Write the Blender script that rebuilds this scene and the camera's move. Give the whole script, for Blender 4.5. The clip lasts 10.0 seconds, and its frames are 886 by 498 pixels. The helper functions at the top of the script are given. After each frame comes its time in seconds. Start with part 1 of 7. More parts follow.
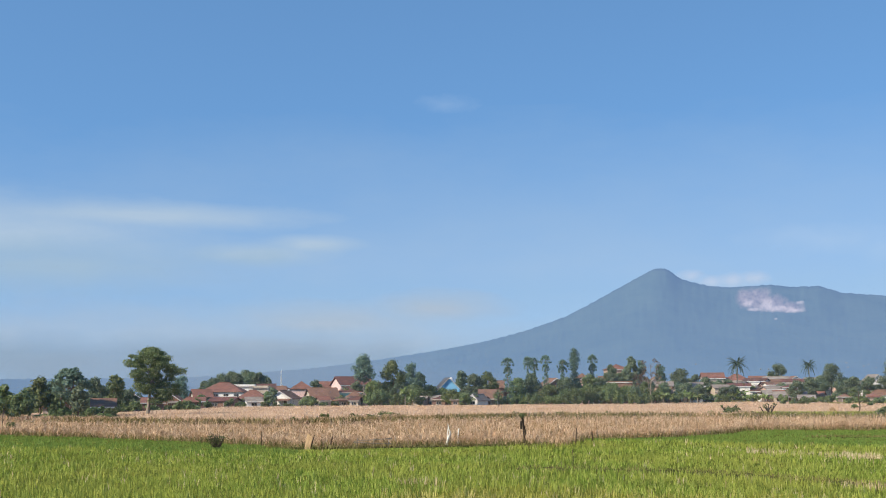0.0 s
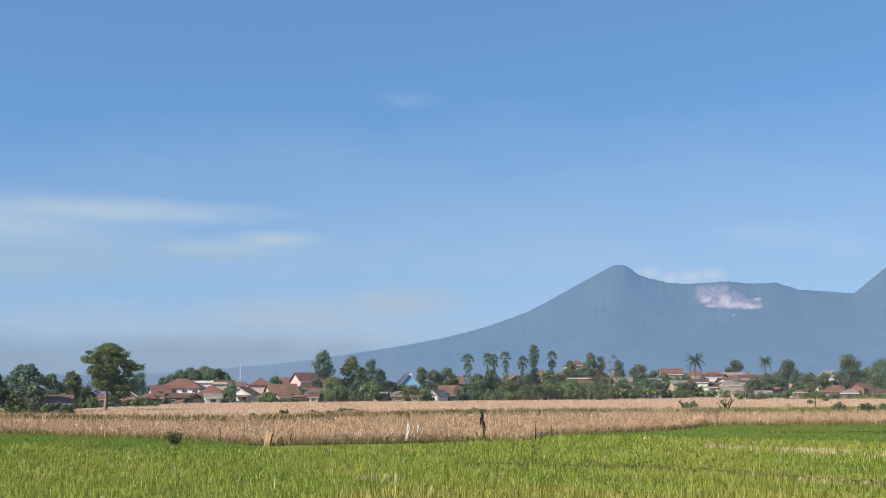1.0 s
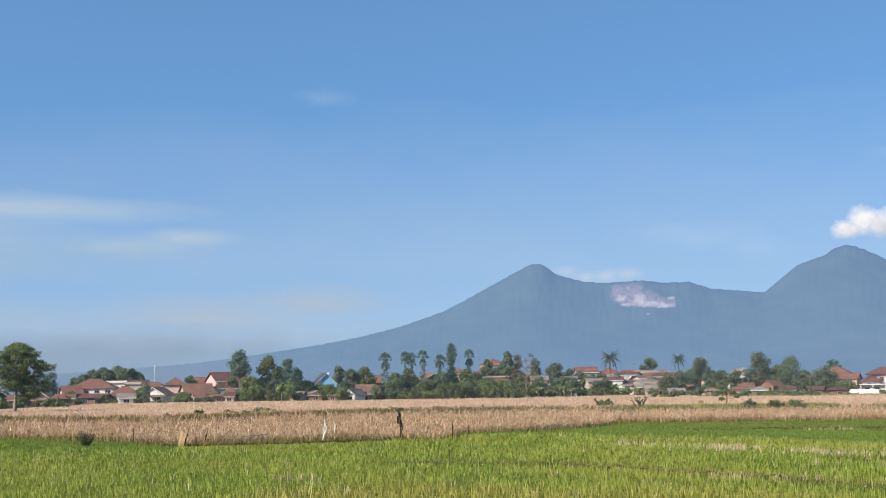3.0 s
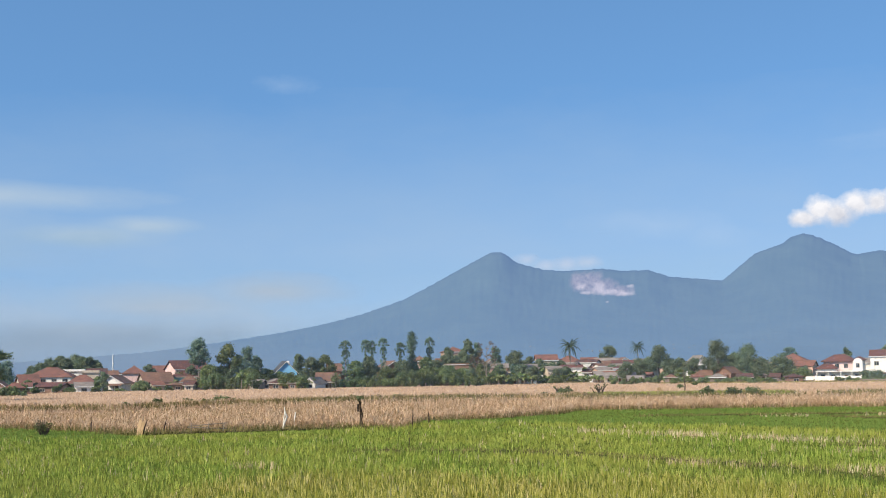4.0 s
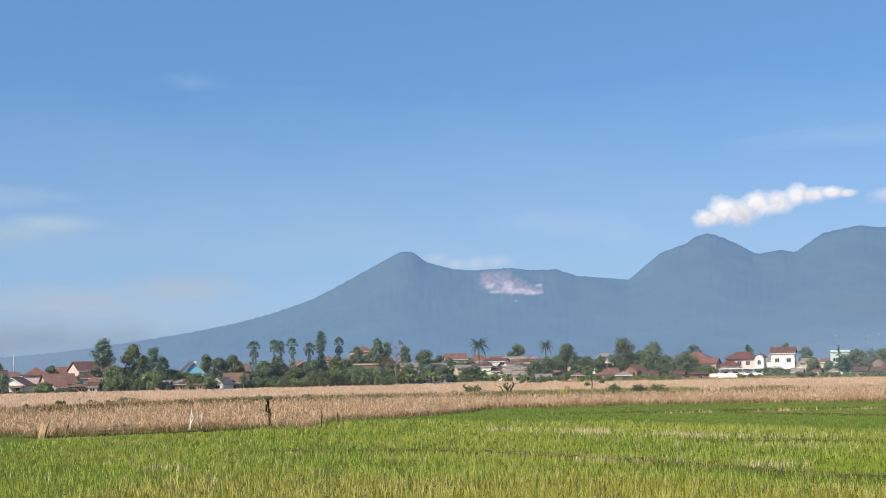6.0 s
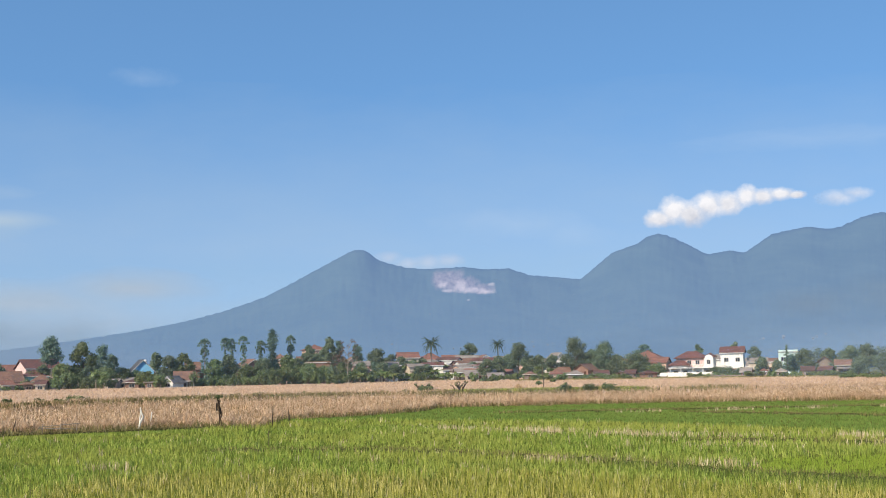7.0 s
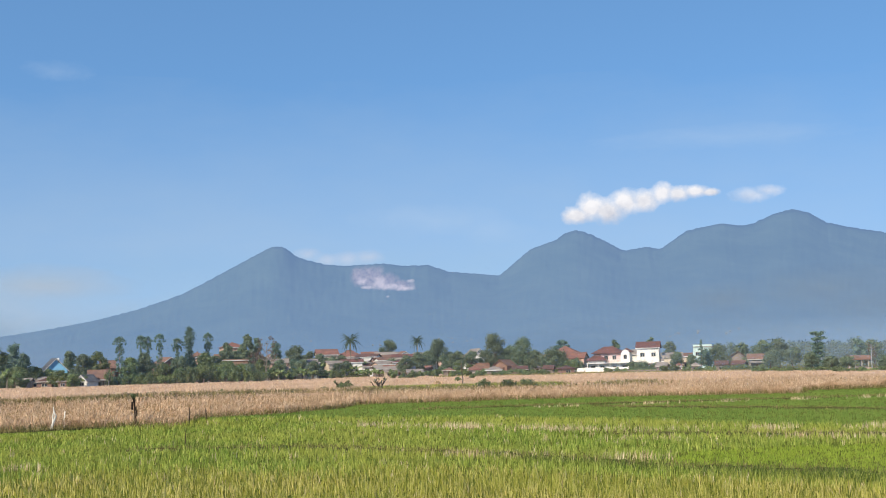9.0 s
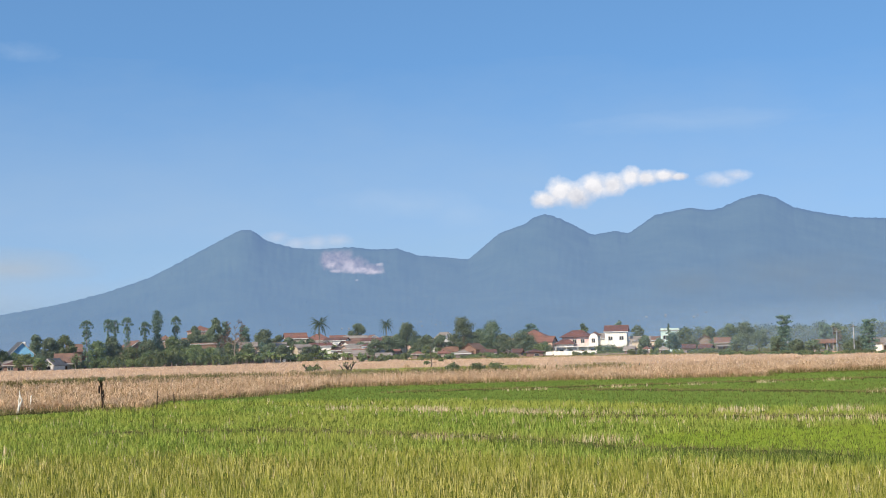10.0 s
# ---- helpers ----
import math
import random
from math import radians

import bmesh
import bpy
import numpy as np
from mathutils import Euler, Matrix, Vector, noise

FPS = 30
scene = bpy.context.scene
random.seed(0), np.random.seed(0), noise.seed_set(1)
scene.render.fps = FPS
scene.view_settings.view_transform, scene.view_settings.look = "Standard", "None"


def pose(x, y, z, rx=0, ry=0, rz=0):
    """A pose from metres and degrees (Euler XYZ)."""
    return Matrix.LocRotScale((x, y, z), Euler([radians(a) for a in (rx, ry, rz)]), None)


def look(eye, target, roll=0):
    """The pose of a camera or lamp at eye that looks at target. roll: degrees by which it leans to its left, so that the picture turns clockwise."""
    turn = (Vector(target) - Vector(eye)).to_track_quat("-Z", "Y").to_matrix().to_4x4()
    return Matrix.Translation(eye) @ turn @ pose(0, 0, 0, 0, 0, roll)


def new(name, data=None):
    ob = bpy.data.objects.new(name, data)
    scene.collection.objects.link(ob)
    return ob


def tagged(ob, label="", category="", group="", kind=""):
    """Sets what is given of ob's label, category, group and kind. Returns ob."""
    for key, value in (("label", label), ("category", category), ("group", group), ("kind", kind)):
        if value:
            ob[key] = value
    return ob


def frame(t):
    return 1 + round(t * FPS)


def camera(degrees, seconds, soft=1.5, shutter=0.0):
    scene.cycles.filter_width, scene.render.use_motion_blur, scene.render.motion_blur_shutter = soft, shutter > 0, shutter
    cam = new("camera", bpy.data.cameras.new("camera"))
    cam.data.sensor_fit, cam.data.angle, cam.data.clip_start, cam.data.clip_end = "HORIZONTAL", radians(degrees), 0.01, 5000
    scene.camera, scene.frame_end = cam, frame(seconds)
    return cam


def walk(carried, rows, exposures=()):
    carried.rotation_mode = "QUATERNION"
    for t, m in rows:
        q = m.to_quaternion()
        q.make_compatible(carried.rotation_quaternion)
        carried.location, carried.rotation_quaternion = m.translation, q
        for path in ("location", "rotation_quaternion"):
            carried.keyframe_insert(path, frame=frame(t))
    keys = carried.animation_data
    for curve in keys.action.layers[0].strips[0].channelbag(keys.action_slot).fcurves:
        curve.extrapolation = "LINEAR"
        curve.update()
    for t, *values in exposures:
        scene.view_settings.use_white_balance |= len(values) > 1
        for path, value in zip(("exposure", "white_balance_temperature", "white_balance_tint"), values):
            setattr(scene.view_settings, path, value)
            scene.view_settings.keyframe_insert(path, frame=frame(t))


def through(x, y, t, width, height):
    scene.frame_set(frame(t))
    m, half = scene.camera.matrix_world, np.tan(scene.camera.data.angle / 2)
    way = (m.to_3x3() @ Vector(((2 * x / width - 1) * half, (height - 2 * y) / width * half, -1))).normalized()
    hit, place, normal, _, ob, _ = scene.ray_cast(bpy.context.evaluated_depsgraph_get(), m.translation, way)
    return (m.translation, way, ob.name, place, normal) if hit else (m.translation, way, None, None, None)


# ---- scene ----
# ---- camera: it turns to the right on a roadside bank above the paddies ----
cam = camera(39.88, 10.0, soft=1.0)
EYE = 3.2
ROWS = [
    (0.0, 0.00, 6.81, -0.27),
    (0.5, -1.02, 6.77, -0.12),
    (1.0, -1.87, 6.62, -0.33),
    (1.5, -2.86, 6.78, -0.44),
    (2.0, -4.35, 6.72, -0.54),
    (2.5, -5.07, 6.59, -0.55),
    (2.7, -5.335, 6.56, -0.57),
    (3.8, -7.14, 6.18, -0.71),
    (4.0, -7.60, 5.95, -0.73),
    (4.5, -8.49, 5.71, -0.91),
    (5.0, -9.48, 5.63, -1.06),
    (5.5, -10.69, 5.57, -1.18),
    (5.7, -11.18, 5.72, -1.16),
    (6.8, -13.585, 5.875, -1.03),
    (7.0, -14.08, 5.75, -1.00),
    (7.5, -15.29, 5.70, -1.04),
    (8.0, -16.18, 5.35, -1.16),
    (8.5, -16.94, 5.21, -1.37),
    (9.0, -17.88, 5.51, -1.41),
    (9.5, -18.53, 5.37, -1.27),
    (10.0, -19.31, 4.71, -1.42),
]
SWAY = 0.008  # metres to the side for each second
walk(cam, [(t, pose(SWAY * (t - 5), 0, EYE, 90 + pitch, 0, yaw) @ pose(0, 0, 0, 0, 0, roll)) for t, yaw, pitch, roll in ROWS])

# ---- light: low morning sun from behind, over the left shoulder ----
SUN_AZ, SUN_EL = 233.0, 36.0  # degrees clockwise from straight ahead; above the horizon
sun_way = Vector((math.sin(radians(SUN_AZ)) * math.cos(radians(SUN_EL)), math.cos(radians(SUN_AZ)) * math.cos(radians(SUN_EL)), math.sin(radians(SUN_EL))))
world = bpy.data.worlds.new("sky")
scene.world = world
world.use_nodes = True
wn = world.node_tree
sky = wn.nodes.new("ShaderNodeTexSky")
sky.sky_type, sky.sun_disc = "NISHITA", False
sky.sun_elevation, sky.sun_rotation = radians(SUN_EL), radians(SUN_AZ)
sky.altitude, sky.air_density, sky.dust_density, sky.ozone_density = 700, 1.0, 0.3, 1.6
background = wn.nodes["Background"]
background.inputs["Strength"].default_value = 0.145
# hazy bright air: the horizon takes the colour of the sky a little higher up
direction, lift, unit = wn.nodes.new("ShaderNodeTexCoord"), wn.nodes.new("ShaderNodeVectorMath"), wn.nodes.new("ShaderNodeVectorMath")
lift.operation, unit.operation = "ADD", "NORMALIZE"
lift.inputs[1].default_value = (0, 0, 0.30)
wn.links.new(direction.outputs["Generated"], lift.inputs[0])
wn.links.new(lift.outputs[0], unit.inputs[0])
wn.links.new(unit.outputs[0], sky.inputs["Vector"])
tint = wn.nodes.new("ShaderNodeMix")
tint.data_type, tint.blend_type = "RGBA", "MULTIPLY"
tint.inputs[0].default_value, tint.inputs[7].default_value = 1.0, (0.775, 1.035, 1.12, 1.0)
wn.links.new(sky.outputs[0], tint.inputs[6])
wn.links.new(tint.outputs[2], background.inputs["Color"])
sun_data = bpy.data.lights.new("sun", "SUN")
sun_data.energy, sun_data.angle, sun_data.color = 4.7, radians(0.53), (1.0, 0.87, 0.68)
sun = new("sun", sun_data)
sun.matrix_world = look((0, 0, 60), Vector((0, 0, 60)) - sun_way)
scene.view_settings.exposure = 0.45


# ---- materials ----
class Nodes:
    """A material's nodes, wired by short calls."""

    def __init__(self, name):
        self.material = bpy.data.materials.new(name)
        self.material.use_nodes = True
        self.tree = self.material.node_tree
        self.tree.nodes.clear()
        self.out = self.node("ShaderNodeOutputMaterial")

    def node(self, kind, **sets):
        made = self.tree.nodes.new(kind)
        for key, value in sets.items():
            made.inputs[key.replace("_", " ")].default_value = value
        return made

    def link(self, a, b):
        self.tree.links.new(a, b)

    def noise(self, scale, detail=4.0, vector=None, rough=0.55):
        n = self.node("ShaderNodeTexNoise", Scale=scale, Detail=detail, Roughness=rough)
        if vector is not None:
            self.link(vector, n.inputs["Vector"])
        return n.outputs["Fac"]

    def place(self, scale=(1, 1, 1)):
        """The world's place, stretched."""
        g = self.node("ShaderNodeNewGeometry")
        m = self.node("ShaderNodeMapping", Scale=scale)
        self.link(g.outputs["Position"], m.inputs["Vector"])
        return m.outputs["Vector"]

    def ramp(self, value, stops):
        r = self.node("ShaderNodeValToRGB")
        e = r.color_ramp.elements
        while len(e) < len(stops):
            e.new(0.5)
        for i, (p, c) in enumerate(stops):
            e[i].position, e[i].color = p, (*c, 1.0)
        self.link(value, r.inputs["Fac"])
        return r.outputs["Color"]

    def mix(self, factor, a, b, kind="MIX"):
        m = self.tree.nodes.new("ShaderNodeMix")
        m.data_type, m.blend_type = "RGBA", kind
        for socket, value in ((m.inputs[0], factor), (m.inputs[6], a), (m.inputs[7], b)):
            if hasattr(value, "is_output"):
                self.link(value, socket)
            elif isinstance(value, tuple):
                socket.default_value = (*value, 1.0)
            else:
                socket.default_value = value
        return m.outputs[2]

    def maths(self, what, a, b=0.0, c=0.0):
        m = self.tree.nodes.new("ShaderNodeMath")
        m.operation = what
        for socket, value in zip(m.inputs, (a, b, c)):
            if hasattr(value, "is_output"):
                self.link(value, socket)
            else:
                socket.default_value = value
        return m.outputs[0]

    def surface(self, colour, rough=0.8, bump=None, depth=0.02, metallic=0.0, specular=0.3):
        p = self.node("ShaderNodeBsdfPrincipled", Roughness=rough, Metallic=metallic)
        p.inputs["Specular IOR Level"].default_value = specular
        if isinstance(colour, tuple):
            p.inputs["Base Color"].default_value = (*colour, 1.0)
        else:
            self.link(colour, p.inputs["Base Color"])
        if bump is not None:
            b = self.node("ShaderNodeBump", Distance=depth)
            self.link(bump, b.inputs["Height"])
            self.link(b.outputs["Normal"], p.inputs["Normal"])
        self.link(p.outputs[0], self.out.inputs["Surface"])
        return self.material

    def leaf(self, colour, through=0.35, gloss=0.012):
        """A thin leaf that lets some light through."""
        d = self.node("ShaderNodeBsdfDiffuse")
        t = self.node("ShaderNodeBsdfTranslucent")
        m = self.node("ShaderNodeMixShader", Fac=through)
        self.link(colour, d.inputs["Color"])
        self.link(colour, t.inputs["Color"])
        self.link(d.outputs[0], m.inputs[1])
        self.link(t.outputs[0], m.inputs[2])
        g = self.node("ShaderNodeBsdfGlossy", Roughness=0.45)
        m2 = self.node("ShaderNodeMixShader", Fac=gloss)
        self.link(m.outputs[0], m2.inputs[1])
        self.link(g.outputs[0], m2.inputs[2])
        self.link(m2.outputs[0], self.out.inputs["Surface"])
        return self.material


def island(n):
    return n.node("ShaderNodeNewGeometry").outputs["Random Per Island"]


def blade_material(name, dark, mid, light, patch, patch_scale=0.12, through=0.3, patchy=0.45, mottle=0.4):
    """Leaf blades: every blade its own tint, and broad patches of another tint over the field."""
    n = Nodes(name)
    c = n.ramp(island(n), [(0.0, dark), (0.5, mid), (1.0, light)])
    p = n.noise(patch_scale, 3.0, n.place((1, 0.6, 0.2)))
    p = n.ramp(p, [(0.42, (0, 0, 0)), (0.62, (1, 1, 1))])
    c = n.mix(n.maths("MULTIPLY", p, patchy), c, patch)
    q = n.ramp(n.noise(patch_scale * 5, 4.0, n.place((1, 0.45, 0.2))), [(0.38, (0.5, 0.5, 0.5)), (0.56, (1, 1, 1))])
    c = n.mix(mottle, c, q, "MULTIPLY")
    return n.leaf(c, through)


def foliage_material(name, dark, mid, light):
    n = Nodes(name)
    c = n.ramp(island(n), [(0.0, dark), (0.55, mid), (1.0, light)])
    o = n.node("ShaderNodeObjectInfo").outputs["Random"]
    h = n.node("ShaderNodeHueSaturation")
    n.link(n.maths("MULTIPLY_ADD", o, 0.03, 0.49), h.inputs["Hue"])
    n.link(n.maths("MULTIPLY_ADD", o, 0.35, 0.8), h.inputs["Value"])
    n.link(c, h.inputs["Color"])
    return n.leaf(h.outputs["Color"], 0.42)


def mottled(name, a, b, scale, rough=0.85, depth=0.02, fine=None, stretch=(1, 1, 1), specular=0.2):
    """Two tints in patches, with fine grain and relief."""
    n = Nodes(name)
    v = n.place(stretch)
    big = n.noise(scale, 5.0, v)
    small = n.noise(fine or scale * 12, 4.0, v)
    c = n.mix(n.ramp(big, [(0.35, (0, 0, 0)), (0.65, (1, 1, 1))]), a, b)
    c = n.mix(0.35, c, n.ramp(small, [(0.3, (0.3, 0.3, 0.3)), (0.7, (1, 1, 1))]), "MULTIPLY")
    return n.surface(c, rough, small, depth, specular=specular)


SOIL = mottled("field_soil", (0.10, 0.075, 0.04), (0.09, 0.12, 0.035), 0.3, depth=0.05, specular=0.0)
PADDY_MUD = mottled("paddy_mud", (0.115, 0.15, 0.028), (0.14, 0.145, 0.036), 0.5, depth=0.03, specular=0.0)
# mud tint darkened to stand for shade at the ripe stalks' foot
SHADED_MUD = mottled("shaded_mud", (0.045, 0.040, 0.022), (0.075, 0.075, 0.03), 0.9, 0.6, depth=0.02, specular=0.0)
STUBBLE = mottled("stubble_ground", (0.30, 0.20, 0.10), (0.20, 0.15, 0.07), 0.6, depth=0.04, specular=0.0)
CANOPY = mottled("ripe_canopy", (0.60, 0.42, 0.29), (0.46, 0.32, 0.21), 0.15, depth=0.15, fine=2.5, stretch=(1, 0.35, 1), specular=0.0)
BUND_GRASS = mottled("bund_grass", (0.07, 0.095, 0.025), (0.09, 0.085, 0.035), 0.8, depth=0.06, specular=0.0)
RICE = blade_material("rice_blade", (0.085, 0.145, 0.020), (0.270, 0.365, 0.055), (0.50, 0.53, 0.14), (0.42, 0.42, 0.09), patchy=0.6)
RICE_YELLOW = blade_material("yellowing_rice_blade", (0.10, 0.12, 0.018), (0.39, 0.37, 0.068), (0.76, 0.65, 0.26), (0.30, 0.335, 0.05), 0.25)
SEEDLING = blade_material("young_rice_blade", (0.125, 0.20, 0.042), (0.175, 0.265, 0.053), (0.25, 0.335, 0.08), (0.215, 0.29, 0.06), through=0.35, mottle=0.15)
SEEDBED = blade_material("bright_seedling_blade", (0.20, 0.285, 0.032), (0.275, 0.365, 0.044), (0.37, 0.44, 0.075), (0.32, 0.39, 0.05), through=0.35, mottle=0.1)
RIPE = blade_material("ripe_rice_stalk", (0.34, 0.21, 0.12), (0.64, 0.445, 0.285), (0.82, 0.625, 0.445), (0.40, 0.25, 0.135), 0.3, 0.2, mottle=0.5)
STRAW = blade_material("dead_straw", (0.40, 0.29, 0.16), (0.68, 0.54, 0.33), (0.85, 0.73, 0.50), (0.52, 0.38, 0.22), 0.5, 0.2)
SEDGE = blade_material("dark_sedge", (0.035, 0.06, 0.014), (0.13, 0.19, 0.03), (0.42, 0.43, 0.13), (0.07, 0.10, 0.025), 0.6)
WEED = blade_material("bund_weed", (0.085, 0.085, 0.028), (0.195, 0.175, 0.06), (0.34, 0.30, 0.12), (0.26, 0.195, 0.09), 0.3)
DRY_WEED = blade_material("dry_bank_weed", (0.13, 0.105, 0.045), (0.25, 0.20, 0.085), (0.40, 0.32, 0.15), (0.34, 0.25, 0.12), 0.3)

PASTURE = blade_material("rough_grass", (0.10, 0.11, 0.03), (0.20, 0.20, 0.055), (0.38, 0.34, 0.13), (0.30, 0.24, 0.10), 0.2)


# ---- mesh helpers ----
def mesh_object(name, verts, faces, material, parent=None, label="", smooth=False):
    me = bpy.data.meshes.new(name)
    me.from_pydata(verts, [], faces)
    me.materials.append(material)
    if smooth:
        me.shade_smooth()
    ob = new(name, me)
    if parent is not None:
        ob.parent = parent
    return tagged(ob, label)


def part(name, bm, material, parent, label="", smooth=False):
    """Links a bmesh as one mesh object under a thing or a part."""
    me = bpy.data.meshes.new(name)
    bm.to_mesh(me)
    bm.free()
    me.materials.append(material)
    if smooth:
        me.shade_smooth()
    ob = new(name, me)
    ob.parent = parent
    return tagged(ob, label)


def strip_mesh(name, co, loops, sizes, material, parent=None, smooth=False):
    """A mesh from arrays: corners, the corner numbers of all faces in a row, and each face's corner count."""
    me = bpy.data.meshes.new(name)
    me.vertices.add(len(co))
    me.vertices.foreach_set("co", np.ascontiguousarray(co, np.float32).ravel())
    me.loops.add(len(loops))
    me.loops.foreach_set("vertex_index", np.ascontiguousarray(loops, np.int32))
    me.polygons.add(len(sizes))
    starts = np.concatenate([[0], np.cumsum(sizes)[:-1]]).astype(np.int32)
    me.polygons.foreach_set("loop_start", starts)
    me.materials.append(material)
    me.update(calc_edges=True)
    if smooth:
        me.shade_smooth()
    ob = new(name, me)
    if parent is not None:
        ob.parent = parent
    return ob


rng = np.random.default_rng(7)


def blade_field(name, x, y, z, height, width, lean, material, label, parent=None):
    """Tapered, bent blades at the given roots: five corners each, a broad foot and a pointed tip."""
    k = len(x)
    turn = rng.uniform(0, 2 * np.pi, k)
    bend = rng.uniform(0, 2 * np.pi, k)
    side = np.stack([np.cos(turn), np.sin(turn), np.zeros(k)], -1) * (width / 2)[:, None]
    out = np.stack([np.cos(bend), np.sin(bend), np.zeros(k)], -1) * (lean * height)[:, None]
    root = np.stack([x, y, z], -1)
    up = np.zeros((k, 3))
    up[:, 2] = height
    mid = root + up * 0.55 + out * 0.35
    co = np.stack([root - side, root + side, mid + side * 0.9, mid - side * 0.9, root + up + out], 1).reshape(-1, 3)
    base = (np.arange(k) * 5)[:, None]
    loops = (base + np.array([0, 1, 2, 3, 3, 2, 4])).ravel()
    sizes = np.tile([4, 3], k)
    ob = strip_mesh(name, co, loops, sizes, material, parent)
    return tagged(ob, label, "crop", kind="stuff")


# ---- the plan of the fields: lines y(x), in metres ----
EDGE_X = [-70, -40, -29, -15.5, -8.5, 0, 5, 7.5, 10, 16.5, 22, 26, 38, 48, 64, 70, 84, 110]
EDGE_Y = [125, 105, 96.5, 83.7, 74.5, 77.5, 78, 76, 87, 90, 97, 106, 105, 104, 95, 104, 106, 112]
BUND_X = [-90, -58, -45, -35, -25, -17, -12, -5, 2, 13, 25, 35, 45, 58, 69, 100, 150]
BUND_Y = [152, 148, 142, 134, 127, 125, 132, 142, 149, 153, 156, 150, 150, 152, 150, 158, 170]
TOWN_X = [-120, -60, -54, -53, -30, 2, 35, 48, 90, 127, 156, 165, 175, 190, 240]
TOWN_Y = [192, 198, 204, 300, 322, 316, 330, 345, 385, 385, 360, 343, 265, 228, 215]


def edge_line(x):
    return np.interp(x, EDGE_X, EDGE_Y)


def bund_line(x):
    return np.interp(x, BUND_X, BUND_Y)


def town_line(x):
    return np.interp(x, TOWN_X, TOWN_Y)


def smooth(u):
    u = np.clip(u, 0, 1)
    return u * u * (3 - 2 * u)


def ground_z(x, y):
    """The plain rises a little under the middle of the village."""
    far, az = np.hypot(x, y), np.degrees(np.arctan2(x, y))
    return 2.6 * smooth((far - 395) / 60) * smooth((az - 5) / 8) * (1 - 0.55 * smooth((az - 21) / 6))


def scattered(count, r0, r1, power, a0=-24.0, a1=43.0):
    """Points in the wedge between two azimuths, thinning with the distance as r ** -power."""
    u = rng.uniform(0, 1, count)
    e = 2.0 - power
    r = (r0 ** e + u * (r1 ** e - r0 ** e)) ** (1 / e)
    a = np.radians(rng.uniform(a0, a1, count))
    return r * np.sin(a), r * np.cos(a), r


# ---- ground: one sheet to the horizon ----
def ground_sheet():
    rings = [0, 1.5, 3, 4, 5, 6, 7, 9, 12, 20, 30, 45, 65, 90, 120, 160, 220, 250, 280, 310, 340, 370, 400, 430, 480, 600, 900, 1400, 2200, 3200, 4900]
    spokes = 240
    verts, faces = [(0, 0, 1.55)], []
    for i, r in enumerate(rings[1:]):
        for k in range(spokes):
            a = 2 * math.pi * k / spokes
            x, y = r * math.sin(a), r * math.cos(a)
            z = 0.05 * noise.noise(Vector((x * 0.05, y * 0.05, 0))) if r < 600 else 0.0
            bank = 1.6 * float(smooth((8.0 - y) / 4.0)) if r < 2000 else 0.0  # the raised roadside on which the camera stands
            verts.append((x, y, z - 0.05 + float(ground_z(x, y)) + bank))
    for k in range(spokes):
        faces.append((0, 1 + k, 1 + (k + 1) % spokes))
    for i in range(len(rings) - 2):
        for k in range(spokes):
            a, b = 1 + i * spokes + k, 1 + i * spokes + (k + 1) % spokes
            faces.append((a, a + spokes, b + spokes, b))
    ob = mesh_object("ground", verts, [f[::-1] for f in faces], SOIL, smooth=True)
    return tagged(ob, "brown and green soil of the flat paddy plain", "ground", kind="structure")


ground_sheet()


def field_sheet(name, label, x0, x1, near, far, material, z, steps=60, rows=10, rough=0.0, skirt=True):
    """A field between two lines y(x): a gently uneven top, with its front edge going down to the ground."""
    xs = np.linspace(x0, x1, steps)
    verts, faces = [], []
    for x in xs:
        a, b = near(x), far(x)
        for j in range(rows):
            y = a + (b - a) * j / (rows - 1)
            dz = rough * noise.noise(Vector((x * 0.25, y * 0.12, 3.0)))
            verts.append((x, y, z + dz + float(ground_z(x, y))))
        verts.append((x, a + 0.02, -0.1))
    n = rows + 1
    for i in range(steps - 1):
        for j in range(rows - 1):
            p = i * n + j
            faces.append((p, p + n, p + n + 1, p + 1))
        p = i * n
        faces.append((p + rows, p + n + rows, p + n, p))
    ob = mesh_object(name, verts, faces, material, smooth=True)
    return tagged(ob, label, "field", kind="structure")


field_sheet("field_green", "muddy green paddy under young rice", -60, 86, lambda x: 8.0 + 0 * x, lambda x: float(edge_line(x)), PADDY_MUD, 0.03, steps=90, rows=40, rough=0.03)
field_sheet("field_ripe", "straw-littered soil under dry ripe rice", -80, 130, lambda x: float(edge_line(x)) + 0.4, lambda x: float(bund_line(x)), STUBBLE, 0.05, steps=120, rows=20, rough=0.03)
field_sheet("field_far", "straw-coloured ripe rice field before the village", -118, 230, lambda x: float(bund_line(x)) + float(np.interp(x, [20, 60], [3.0, 6.0])), lambda x: max(float(town_line(x)) + 6.0, float(bund_line(x)) + 7.0), CANOPY, 0.5, steps=200, rows=60, rough=0.12)


# ---- crops ----
def tufts(x, y, each, spread):
    """Every root becomes a tuft of blades."""
    k = len(x)
    a, d = rng.uniform(0, 2 * np.pi, (k, each)), spread * np.sqrt(rng.uniform(0, 1, (k, each)))
    return (x[:, None] + np.cos(a) * d).ravel(), (y[:, None] + np.sin(a) * d).ravel()


YELLOW_X = [-40, -14, -8, -2, 4.8, 10.5, 13.9, 16, 20, 24, 40]
YELLOW_Y = [17, 21, 28, 37, 40.5, 35.5, 31, 27.5, 23.5, 20, 16]
YOUNG_X = [9.5, 15, 19.7, 26, 30, 33, 37, 46, 60, 90]
YOUNG_Y = [85, 82, 77.5, 71, 62, 54, 47.5, 43, 40, 36]


